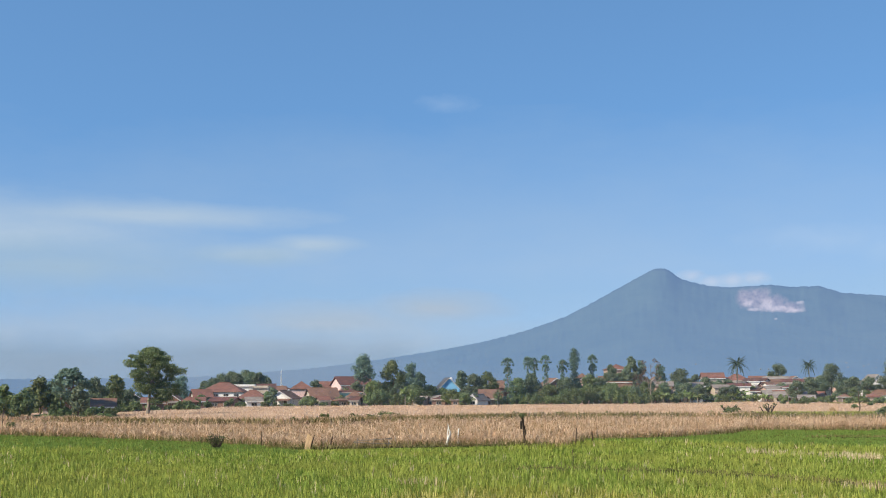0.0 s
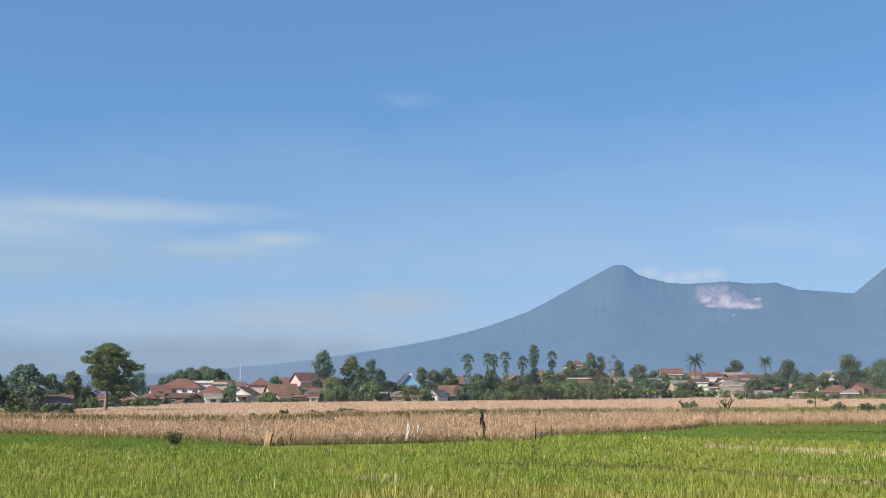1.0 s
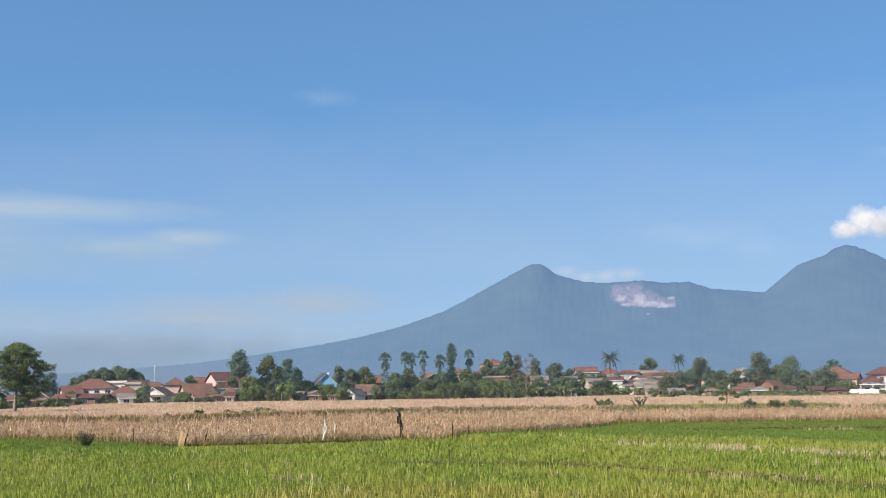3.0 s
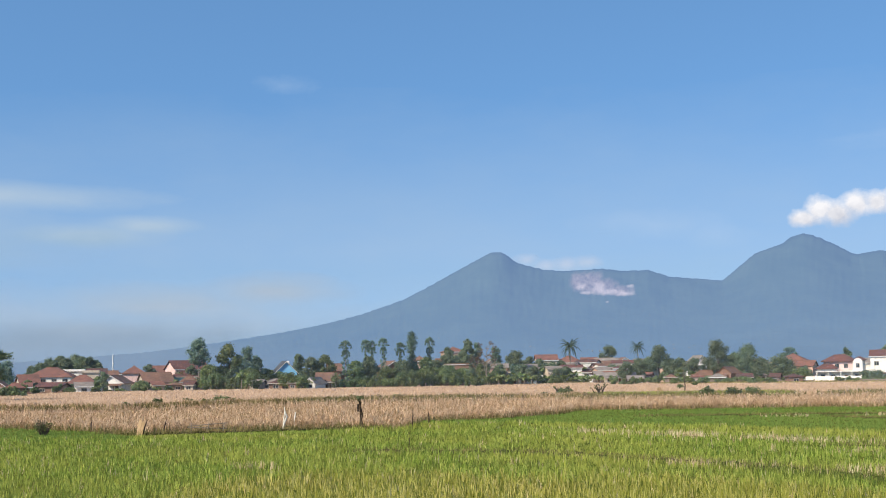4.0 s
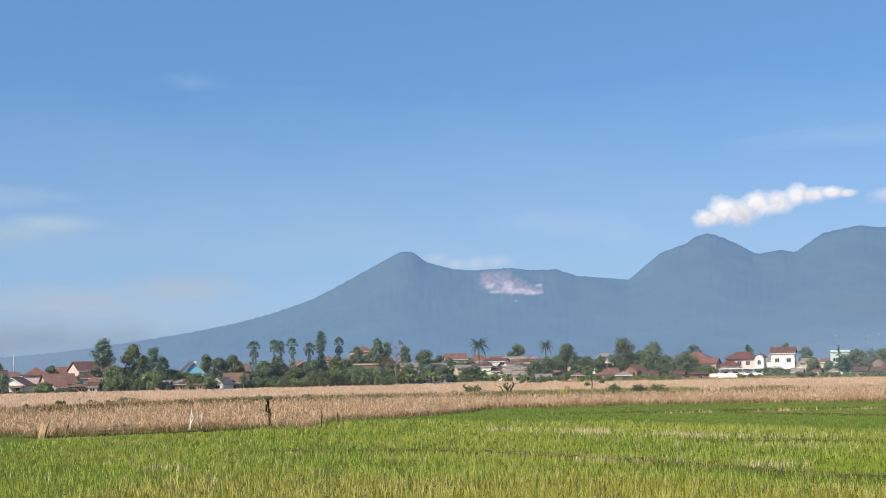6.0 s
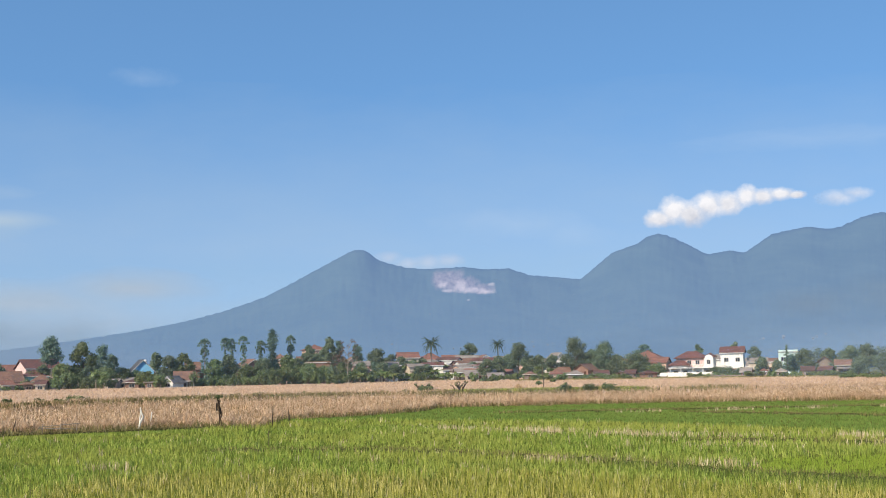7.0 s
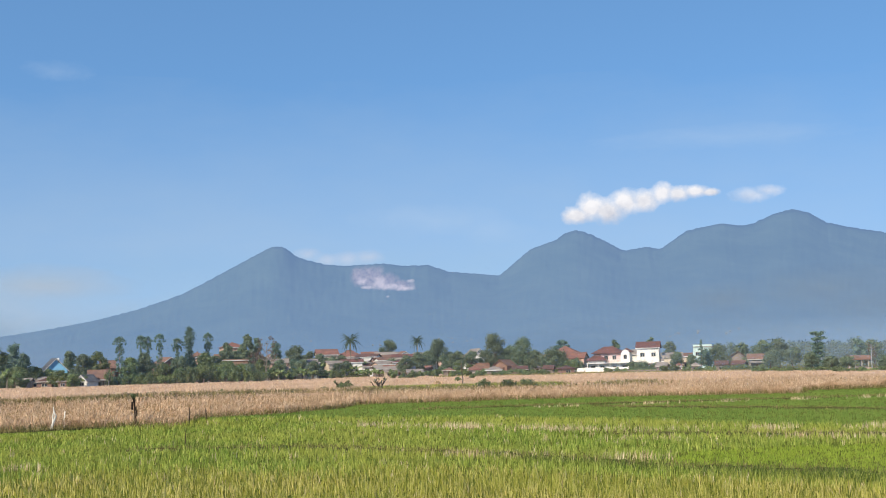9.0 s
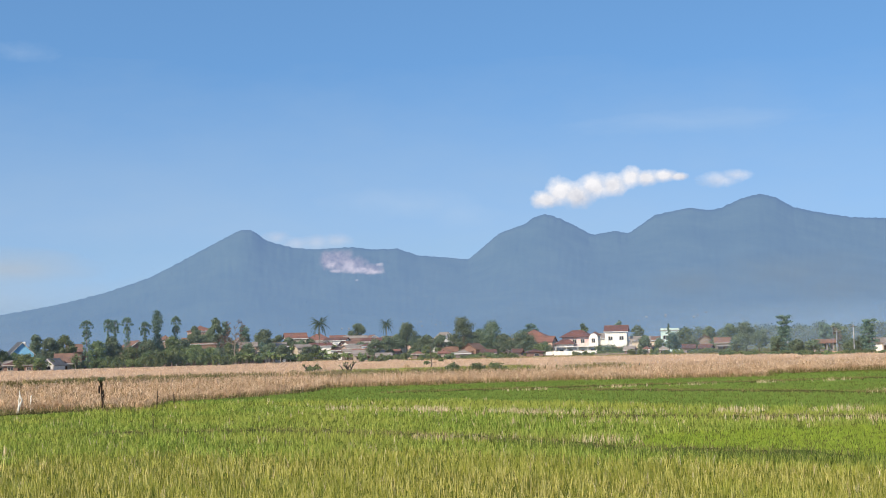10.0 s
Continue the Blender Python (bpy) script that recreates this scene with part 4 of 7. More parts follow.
        part("fascia", tidy(bm), house_rng.choice((BARGE, BARGE, FRAME_PAINT)), roof_ob)
    floors = storeys if eave > 4.0 else 1
    step = eave / floors
    count = max(1, int(w / 2.6))
    for level in range(floors):
        for i in range(count):
            cx = w * ((i + 0.5) / count - 0.5)
            z = level * step
            if level == 0 and i == count // 2 and eave > 2.2:
                opening(ob, "door", cx, -hd, z + 0.12, 0.95, 2.0, FRAME_PAINT, DOOR_WOOD)
            else:
                opening(ob, "window", cx, -hd, z + min(1.0, step * 0.36), min(1.4, w / count * 0.55), min(1.3, step * 0.42), FRAME_PAINT, GLASS)
    if w > 3.4 and roof != "flat" and eave > 2.1:
        # a lean-to porch along the front
        top = min(step * 0.92, 2.7)
        span = hw * house_rng.uniform(0.55, 0.98)
        side = house_rng.choice((-1, 1)) * (hw - span)
        bm = bmesh.new()
        prism(bm, [(-hd + 0.05, top), (-hd - 1.7, top - 0.45), (-hd - 1.7, top - 0.33), (-hd + 0.05, top + 0.12)], "x", side - span, side + span)
        porch = part("porch_roof", tidy(bm), house_rng.choice((TILE_BROWN, TILE_DARK, TILE_GREY, tile))[0], ob)
        for i in range(3):
            px = side + span * 0.92 * (i - 1)
            bm = bmesh.new()
            box(bm, px - 0.07, px + 0.07, -hd - 1.6, -hd - 1.46, -0.4, top - 0.40)
            part("post", bm, DOOR_WOOD if i % 2 else FRAME_PAINT, porch)
    if storeys > 1 and roof == "hip":
        bm = bmesh.new()
        box(bm, -hw * 0.8, hw * 0.8, -hd - 1.2, -hd - 0.01, step - 0.18, step)
        balcony = part("balcony", tidy(bm), BARGE, ob, "white balcony slab")
        for i in range(9):
            bm = bmesh.new()
            px = -hw * 0.78 + hw * 1.56 * i / 8
            box(bm, px - 0.04, px + 0.04, -hd - 1.16, -hd - 1.08, step, step + 0.9)
            part("baluster", bm, BARGE, balcony)
        bm = bmesh.new()
        box(bm, -hw * 0.8, hw * 0.8, -hd - 1.18, -hd - 1.06, step + 0.9, step + 1.0)
        part("rail", tidy(bm), BARGE, balcony)
    return ob


def pavilion(x, y, turn, w, d, h):
    """An open field pavilion: posts, a low wall and a pitched sheet roof."""
    ob = new("pavilion")
    ob.matrix_world = pose(x, y, float(ground_z(x, y)) - 0.1, 0, 0, turn)
    tagged(ob, "open brown-roofed pavilion on posts beside the field", "pavilion")
    for px in (-w / 2, -w / 6, w / 6, w / 2):
        for py in (-d / 2, d / 2):
            bm = bmesh.new()
            box(bm, px - 0.1, px + 0.1, py - 0.1, py + 0.1, -0.3, h)
            part("post", bm, FRAME_PAINT, ob)
    bm = bmesh.new()
    box(bm, -w / 2, w / 2, d / 2 - 0.06, d / 2 + 0.06, -0.3, 1.1)
    part("low_wall", bm, WALL_CREAM[0], ob)
    bm = bmesh.new()
    for s in (-1, 1):
        prism(bm, [(0, h + 0.9), (s * (d / 2 + 0.6), h - 0.05), (s * (d / 2 + 0.6), h + 0.10), (0, h + 1.05)], "x", -w / 2 - 0.6, w / 2 + 0.6)
    part("roof", tidy(bm), TILE_BROWN[0], ob)


# ---- trees ----
tree_rng = random.Random(11)


def leaf_cloud(name, lobes, size, count, material, parent, droop=0.2, fuzz=0.28):
    """Leaves as small pointed rhombs, thick on the lobes' outsides, with gaps between the lobes."""
    volume = np.array([l[3] * l[4] for l in lobes])
    pick = rng.choice(len(lobes), count, p=volume / volume.sum())
    L = np.array(lobes)[pick]
    n = rng.normal(size=(count, 3))
    n /= np.linalg.norm(n, axis=1)[:, None]
    shell = np.minimum(np.abs(rng.normal(0.80, fuzz, count)), 1.25)
    centre = L[:, :3] + n * np.stack([L[:, 3], L[:, 3], L[:, 4]], -1) * shell[:, None]
    face = n + rng.normal(scale=0.5, size=(count, 3)) + np.array([0, 0, 0.35])
    face /= np.linalg.norm(face, axis=1)[:, None]
    a = np.cross(face, rng.normal(size=(count, 3)))
    a /= np.linalg.norm(a, axis=1)[:, None]
    b = np.cross(face, a)
    s = size * rng.uniform(0.6, 1.4, count)[:, None]
    tip = -np.array([0, 0, 1.0]) * droop * s
    co = np.stack([centre - a * s, centre + b * s * 0.6, centre + a * s + tip, centre - b * s * 0.6], 1).reshape(-1, 3)
    loops = (np.arange(count) * 4)[:, None] + np.array([0, 1, 2, 3])
    return strip_mesh(name, co, loops.ravel(), np.full(count, 4), material, parent)


def tree(label, x, y, h, lobes, limbs, count, size, foliage, bark, name="tree", group="village trees", fuzz=0.28, turned=True):
    ob = new(name)
    ob.location = (x, y, float(ground_z(x, y)) - 0.1)
    ob.rotation_euler = (0, 0, tree_rng.uniform(0, 6.28) if turned else 0)
    tagged(ob, label, "tree", group)
    trunk = limbs_mesh("trunk", limbs[:1], bark, ob, 8)
    for limb in limbs[1:]:
        limbs_mesh("limb", [limb], bark, ob, 5)
    leaf_cloud("crown", lobes, size, count, foliage, ob, fuzz=fuzz)
    return ob


def trunk_line(h, r, lean=0.04, steps=5):
    p = [(0, 0, 0)]
    for i in range(1, steps + 1):
        p.append((p[-1][0] + tree_rng.uniform(-lean, lean) * h, p[-1][1] + tree_rng.uniform(-lean, lean) * h, h * i / steps))
    return p, [r * (1.25 if i == 0 else 1 - 0.75 * i / steps) for i in range(steps + 1)]


def limb_to(trunk, at, target, r):
    """A limb from a height of the trunk, bowed up to its target."""
    p, _ = trunk
    k = max(1, min(len(p) - 1, int(at * len(p))))
    s, t = Vector(p[k]), Vector(target)
    m = s.lerp(t, 0.55) + Vector((0, 0, -0.12 * (t - s).length))
    return [tuple(s), tuple(m), tuple(t)], [r, r * 0.65, r * 0.25]


def broad_tree(x, y, h, w):
    """A round village tree of several leafy lobes."""
    r = w / 2
    trunk = trunk_line(h * 0.7, 0.05 + 0.022 * h)
    low = max(0.25 * h, h - 1.9 * w)
    lobes, limbs = [], [trunk]
    k = 22
    for i in range(k):
        a, f = tree_rng.uniform(0, 6.28), i / (k - 1)
        z = low + (h - low) * (0.15 + 0.72 * f)
        spread = r * 0.75 * math.sqrt(max(0.05, 1 - (1.7 * f - 0.75) ** 2)) * tree_rng.uniform(0.5, 1.15)
        s = r * tree_rng.uniform(0.24, 0.50)
        lobes.append((spread * math.cos(a), spread * math.sin(a), z, s, s * 0.75))
    lobes.append((0, 0, h - r * 0.35, r * 0.4, r * 0.36))
    for l in lobes[3:18:3]:
        limbs.append(limb_to(trunk, 0.6, l[:3], 0.02 + 0.009 * h))
    light = tree_rng.random() < 0.25
    tone = "light green" if light else "dark green"
    # distant, right-hand and some random trees take the leaf colour paled for haze
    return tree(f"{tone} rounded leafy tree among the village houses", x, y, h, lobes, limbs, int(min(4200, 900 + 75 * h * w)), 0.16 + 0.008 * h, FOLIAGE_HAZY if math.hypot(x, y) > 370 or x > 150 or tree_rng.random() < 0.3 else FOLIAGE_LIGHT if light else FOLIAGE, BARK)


def great_tree(x, y, h, w):
    """The large lone tree at the field's edge: a domed crown of flat leafy tiers, hanging lower on its shaded side."""
    r = w / 2
    trunk = ([(-0.75, 0, 0), (-0.65, 0, h * 0.2), (-0.5, 0.1, h * 0.4), (-0.1, 0.1, h * 0.62), (0.1, 0, h * 0.88)], [0.36, 0.25, 0.21, 0.16, 0.06])
    lobes, limbs = [], [trunk]
    for z, out in ((0.95, 0.14), (0.90, 0.38), (0.85, 0.58), (0.79, 0.74), (0.73, 0.82), (0.67, 0.80), (0.60, 0.66), (0.53, 0.58), (0.46, 0.62), (0.39, 0.60), (0.32, 0.50), (0.25, 0.42)):
        k = 4 + int(12 * out)
        for i in range(k):
            a = 2 * math.pi * (i + 0.37 * int(100 * z)) / k + tree_rng.uniform(-0.2, 0.2)
            o = r * out * (tree_rng.uniform(0.74, 1.16) if i % 3 else tree_rng.uniform(0.25, 0.7))
            px, py = o * math.cos(a) + (0.16 * r if z < 0.5 else 0.10 * r if 0.62 < z < 0.75 else 0.0), o * math.sin(a)
            if z < 0.36 and px < 0.1 * r:
                continue
            if z > 0.77 and px > 0.55 * r:
                continue
            size = r * tree_rng.uniform(0.13, 0.27)
            lobes.append((px - 0.06 * r, py, h * z + tree_rng.uniform(-0.25, 0.25), size, size * 0.5))
            if i % 4 == 0:
                limbs.append(limb_to(trunk, 0.2 + 0.55 * z, lobes[-1][:3], 0.055))
    return tree("great dark green spreading tree standing at the field edge", x, y, h, lobes, limbs, 26000, 0.13, FOLIAGE_OLIVE, PALE_BARK, fuzz=0.2, turned=False)


def umbrella_tree(x, y, h, w):
    """A tree with bare stems and flat, open leaf tiers."""
    r = w / 2
    trunk = trunk_line(h * 0.72, 0.16, 0.05)
    lobes, limbs = [], [trunk]
    for i in range(18):
        a, o = i * 2.4, r * math.sqrt((i + 0.5) / 18) * 0.9
        z = h * (0.92 - 0.34 * (o / r) ** 2) + tree_rng.uniform(-0.12, 0.03) * h
        lobes.append((o * math.cos(a), o * math.sin(a), z, r * tree_rng.uniform(0.22, 0.34), r * tree_rng.uniform(0.12, 0.22)))
        limbs.append(limb_to(trunk, 0.7, lobes[-1][:3], 0.06))
    return tree("dark open-crowned tree with flat leaf tiers", x, y, h, lobes, limbs, 3000, 0.20, FOLIAGE_BLUE, BARK)


def airy_tree(x, y, h, w):
    """A thin tree with loose tufts of leaves."""
    r = w / 2
    trunk = trunk_line(h * 0.9, 0.15)
    lobes, limbs = [], [trunk]
    for i in range(12):
        f = i / 11
        a, o = i * 2.4 + 0.5, r * (0.85 - 0.5 * f) * tree_rng.uniform(0.6, 1.1)
        lobes.append((o * math.cos(a), o * math.sin(a), h * (0.35 + 0.58 * f), r * 0.44, r * 0.36))
        if i % 2:
            limbs.append(limb_to(trunk, 0.3 + 0.55 * f, lobes[-1][:3], 0.05))
    return tree("thin loose-crowned tree with grey-green leaves", x, y, h, lobes, limbs, 2200, 0.24, FOLIAGE_BLUE, BARK)


def tall_tree(x, y, h, w):
    """A tall bare stem with a wide crown of tufts on top."""
    r = w / 2
    trunk = trunk_line(h * 0.9, 0.2, 0.02)
    lobes, limbs = [], [trunk]
    for i in range(13):
        f = i / 12
        a, o = i * 2.4, r * math.sin(math.pi * (0.2 + 0.75 * f)) * tree_rng.uniform(0.45, 0.85)
        lobes.append((o * math.cos(a), o * math.sin(a), h * (0.55 + 0.41 * f), r * 0.50, r * 0.36))
        if i % 2 == 0:
            limbs.append(limb_to(trunk, 0.5 + 0.4 * f, lobes[-1][:3], 0.06))
    return tree("tall slender tree with a tufted dark crown", x, y, h, lobes, limbs, 2900, 0.25, FOLIAGE_BLUE, PALE_BARK)


def column_tree(x, y, h, w):
    """A narrow tree: two smooth leafy masses, one above the other, down to a bare foot."""
    r = w / 2
    trunk = trunk_line(h * 0.92, 0.18, 0.01)
    lobes = []
    for i in range(40):
        f = i / 39
        swell = math.sin(math.pi * min(1.0, 0.08 + f / 0.62)) if f < 0.58 else 0.82 * math.sin(math.pi * (0.16 + 0.78 * (f - 0.58) / 0.42))
        a, o = i * 2.4, r * 0.62 * max(0.12, swell) * tree_rng.uniform(0.5, 1.0)
        lobes.append((o * math.cos(a), o * math.sin(a), h * (0.16 + 0.80 * f), r * (0.22 + 0.25 * max(0.1, swell)), h * 0.04))
    return tree("tall narrow column-shaped tree dense with dark leaves", x, y, h, lobes, [trunk], 3600, 0.20, FOLIAGE_BLUE, BARK)


def plume_tree(x, y, h, w):
    """A slender tree: a small drooping leaf cap on a bare neck, a smaller cap below it, and a pointed mass at the foot."""
    r = w / 2
    trunk = trunk_line(h * 0.96, 0.13, 0.016)
    lobes, limbs = [], [trunk]

    def stem_at(f):
        p = trunk[0]
        k = min(len(p) - 2, int(f / 0.96 * (len(p) - 1)))
        return Vector(p[k]).lerp(Vector(p[k + 1]), f / 0.96 * (len(p) - 1) - k)

    for level, wide, deep in ((0.97, 1.15, 0.14), (tree_rng.uniform(0.79, 0.86), tree_rng.uniform(0.7, 1.0), 0.12)):
        c = stem_at(level)
        lobes.append((c.x, c.y, h * level, r * 0.46 * wide, h * 0.03))
        for i in range(7):
            a = i * 0.9 + tree_rng.uniform(-0.3, 0.3)
            for out, low, size in ((0.45, 0.15, 0.30), (0.78, 0.45, 0.24), (0.92, 0.85, 0.17)):
                if tree_rng.random() < 0.85:
                    lobes.append((c.x + r * out * wide * math.cos(a), c.y + r * out * wide * math.sin(a), h * (level - deep * low), r * size * wide, h * 0.026))
            limbs.append(limb_to(trunk, level - 0.12, lobes[-1][:3], 0.03))
    peak = tree_rng.uniform(0.72, 0.88)
    for i in range(24):
        f = i / 23
        a, o = i * 2.4, r * 1.35 * (1 - f) ** 0.9 * tree_rng.uniform(0.4, 1.0)
        c = stem_at(peak * f)
        lobes.append((c.x + o * math.cos(a), c.y + o * math.sin(a), h * (0.12 + (peak - 0.12) * f), r * (0.50 - 0.32 * f), h * 0.04))
    return tree("slim tree with a drooping feathery plume at its tip", x, y, h, lobes, limbs, 2600, 0.17, FOLIAGE_BLUE, PALE_BARK)


def layered_tree(x, y, h, w):
    """A straight tree with leaves in level whorls."""
    r = w / 2
    trunk = trunk_line(h * 0.95, 0.16, 0.01)
    lobes, limbs = [], [trunk]
    for tier in range(8):
        f = tier / 7
        for k in range(4):
            a = tier + k * 1.57 + tree_rng.uniform(-0.5, 0.5)
            o = r * (0.80 - 0.45 * abs(f - 0.4)) * tree_rng.uniform(0.35, 1.05)
            lobes.append((o * math.cos(a), o * math.sin(a), h * (0.18 + 0.77 * f + tree_rng.uniform(-0.035, 0.035)), r * tree_rng.uniform(0.3, 0.48), h * tree_rng.uniform(0.03, 0.055)))
            if k % 2:
                limbs.append(limb_to(trunk, 0.25 + 0.65 * f, lobes[-1][:3], 0.04))
    return tree("straight dark tree with branches in level layers", x, y, h, lobes, limbs, 3200, 0.19, FOLIAGE_BLUE, BARK)


def conifer_tree(x, y, h, w):
    r = w / 2
    trunk = trunk_line(h * 0.98, 0.14, 0.01)
    lobes = []
    for i in range(16):
        f = i / 15
        a, o = i * 2.4, r * 0.7 * (1 - f)
        lobes.append((o * math.cos(a), o * math.sin(a), h * (0.15 + 0.82 * f), r * (0.42 - 0.25 * f), h * 0.03))
    return tree("narrow dark conifer beside the houses", x, y, h, lobes, [trunk], 1500, 0.2, FOLIAGE_BLUE, BARK)


def bare_tree(x, y, h, w):
    """A dying tree: pale forking branches with few leaves."""
    r = w / 2
    trunk = trunk_line(h * 0.8, 0.24, 0.025)
    lobes, limbs = [], [trunk]
    for i in range(14):
        f = i / 13
        a, o = i * 2.4, r * tree_rng.uniform(0.45, 1.0)
        tip = (o * math.cos(a), o * math.sin(a), h * (0.5 + 0.5 * f))
        limbs.append(limb_to(trunk, 0.35 + 0.5 * f, tip, 0.07))
        lobes.append((*tip, r * 0.22, r * 0.2))
    return tree("half-bare tree with pale forking branches", x, y, h, lobes, limbs, 420, 0.2, FOLIAGE_DRY, PALE_BARK)


def bush(x, y, h, w, twiggy=False):
    """A low leafy shrub."""
    r = w / 2
    ob = new("bush")
    ob.location = (x, y, float(ground_z(x, y)) - 0.05)
    tagged(ob, "dry twiggy bush with sparse leaves at the paddy edge" if twiggy else "low dark green leafy bush on the field bank", "bush", "field bushes")
    lobes, limbs = [], []
    for i in range(8):
        a, o = i * 2.4, r * math.sqrt(i / 8) * 0.8
        lobes.append((o * math.cos(a), o * math.sin(a), h * tree_rng.uniform(0.4, 0.75), r * 0.36, h * 0.26))
        limbs.append(([(0.3 * o * math.cos(a), 0.3 * o * math.sin(a), 0), lobes[-1][:3]], [0.035, 0.012]))
    for i in range(44 if twiggy else 0):
        a, o = i * 2.4, r * tree_rng.uniform(0.3, 1.1)
        top = h * tree_rng.uniform(0.55, 1.15)
        limbs.append(([(0.2 * o * math.cos(a), 0.2 * o * math.sin(a), 0), (0.6 * o * math.cos(a), 0.6 * o * math.sin(a), top * 0.55), (o * math.cos(a), o * math.sin(a), top)], [0.014, 0.011, 0.006]))
    limbs_mesh("stem", limbs, BARK, ob, 4)
    leaf_cloud("foliage", lobes, 0.05 if twiggy else 0.13 if h < 2 else 0.2, 320 if twiggy else 600, FOLIAGE_OLIVE, ob)
    return ob


def shrub(x, y, h, w):
    """A dense garden shrub or hedge plant at the village edge."""
    r = w / 2
    ob = new("shrub")
    ob.location = (x, y, float(ground_z(x, y)) - 0.05)
    light = tree_rng.random() < 0.22
    tagged(ob, ("light" if light else "dark") + " green dense shrub at the village edge", "shrub", "village shrubs")
    lobes, limbs = [], []
    for i in range(9):
        a, o = i * 2.4, r * math.sqrt(i / 9) * 0.85
        lobes.append((o * math.cos(a), o * math.sin(a), h * tree_rng.uniform(0.25, 0.78), r * 0.34, h * 0.2))
        limbs.append(([(0.3 * o * math.cos(a), 0.3 * o * math.sin(a), 0), lobes[-1][:3]], [0.05, 0.015]))
    limbs_mesh("stem", limbs, BARK, ob, 4)
    leaf_cloud("foliage", lobes, 0.20, 800, FOLIAGE_LIGHT if light else FOLIAGE, ob)
    return ob


def stalk_clump(x, y, h, w):
    """Dark leaning stalks with ragged leaves, left standing on the bank."""
    ob = new("stalk_clump")
    ob.location = (x, y, float(ground_z(x, y)) - 0.05)
    tagged(ob, "clump of dark leaning plant stalks on the field bank", "plant", "stalk clumps")
    lobes = []
    for i in range(11):
        a = tree_rng.uniform(-1.2, 1.2)
        k = h * tree_rng.uniform(0.55, 1.0)
        root = (tree_rng.uniform(-0.5, 0.5) * w, tree_rng.uniform(-0.4, 0.4), 0)
        tip = (root[0] + math.sin(a) * k * 0.75, root[1] + tree_rng.uniform(-0.3, 0.3), k)
        mid = (root[0] * 0.6 + tip[0] * 0.4, root[1], k * 0.5)
        limbs_mesh("stalk", [([root, mid, tip], [0.09, 0.075, 0.04])], DEAD_STALK, ob, 5)
        lobes.append((*tip, 0.22, 0.16))
    for i in range(7):
        lobes.append((tree_rng.uniform(-0.8, 0.8) * w, tree_rng.uniform(-0.5, 0.5), h * 0.18, 0.45, h * 0.16))
    leaf_cloud("foliage", lobes, 0.12, 260, FOLIAGE_OLIVE, ob)
    return ob


def sapling(x, y, h, w):
    """A young tree with level side branches and few leaves."""
    r = w / 2
    trunk = trunk_line(h, 0.12, 0.03)
    lobes, limbs = [], [trunk]
    for i in range(8):
        a, f = i * 2.4, i / 7
        tip = (r * math.cos(a) * (1 - 0.4 * f), r * math.sin(a) * (1 - 0.4 * f), h * (0.42 + 0.55 * f))
        limbs.append(limb_to(trunk, 0.4 + 0.5 * f, tip, 0.035))
        lobes.append((*tip, r * 0.28, 0.18))
    return tree("thin sapling with level branches in the field", x, y, h, lobes, limbs, 800, 0.15, FOLIAGE_OLIVE, BARK, group="field saplings")


def frond(verts, faces, root, az, reach, rise, fall, width, pieces, gap):
    """A drooping feather leaf: paired leaflets along a bowed rib."""
    way, side = Vector((math.cos(az), math.sin(az), 0)), Vector((-math.sin(az), math.cos(az), 0))
    for i in range(pieces):
        for s in (-1, 1):
            f0, f1 = i / pieces, (i + 1 - gap) / pieces
            wide = width * math.sin(math.pi * (0.12 + 0.85 * f0))
            q = [root + way * reach * f + Vector((0, 0, rise * f - fall * f * f)) for f in (f0, f1)]
            k = len(verts)
            out = side * s * wide + Vector((0, 0, -0.55 * wide)) + way * 0.35 * wide
            verts += [q[0], q[1], q[1] + out, q[0] + out * 0.92]
            faces.append((k, k + 1, k + 2, k + 3))


def coconut_palm(x, y, h, w):
    ob = new("coconut_palm")
    ob.location = (x, y, float(ground_z(x, y)) - 0.1)
    tagged(ob, "tall coconut palm above the village roofs", "palm tree", "coconut palms")
    top = Vector((0.3, 0.1, h - 1.6))
    limbs_mesh("trunk", [([(0, 0, 0), (0.25, 0, h * 0.3), (0.35, 0.1, h * 0.6), tuple(top)], [0.26, 0.18, 0.16, 0.14])], PALE_BARK, ob, 8)
    for i in range(34):
        f = i / 33
        verts, faces = [], []
        reach = w * 0.5 * (0.5 + 0.42 * math.sin(math.pi * (0.15 + 0.7 * f))) * tree_rng.uniform(0.85, 1.1)
        frond(verts, faces, top, i * 2.4, reach, 5.4 * (1 - f) ** 1.1 + 0.7, 3.0 + 2.6 * f, 0.42, 18, 0.4)
        mesh_object("frond", verts, faces, FOLIAGE_PALM, ob)
    return ob


def banana_plant(x, y, h, w):
    ob = new("banana_plant")
    ob.location = (x, y, float(ground_z(x, y)) - 0.05)
    ob.rotation_euler = (0, 0, tree_rng.uniform(0, 6.28))
    tagged(ob, "banana plant with broad split yellow-green leaves", "banana plant", "banana plants")
    limbs_mesh("stem", [([(0, 0, 0), (0.05, 0, h * 0.3), (0.08, 0.03, h * 0.55)], [0.16, 0.12, 0.08])], PALE_BARK, ob, 7)
    for i in range(12):
        verts, faces = [], []
        frond(verts, faces, Vector((0.06, 0.02, h * 0.52)), i * 2.4, w * 0.5 * tree_rng.uniform(0.75, 1.1), h * tree_rng.uniform(0.5, 0.75), h * tree_rng.uniform(0.25, 0.7), 0.52, 7, 0.06)
        mesh_object("leaf", verts, faces, BANANA_LEAF, ob)
    return ob


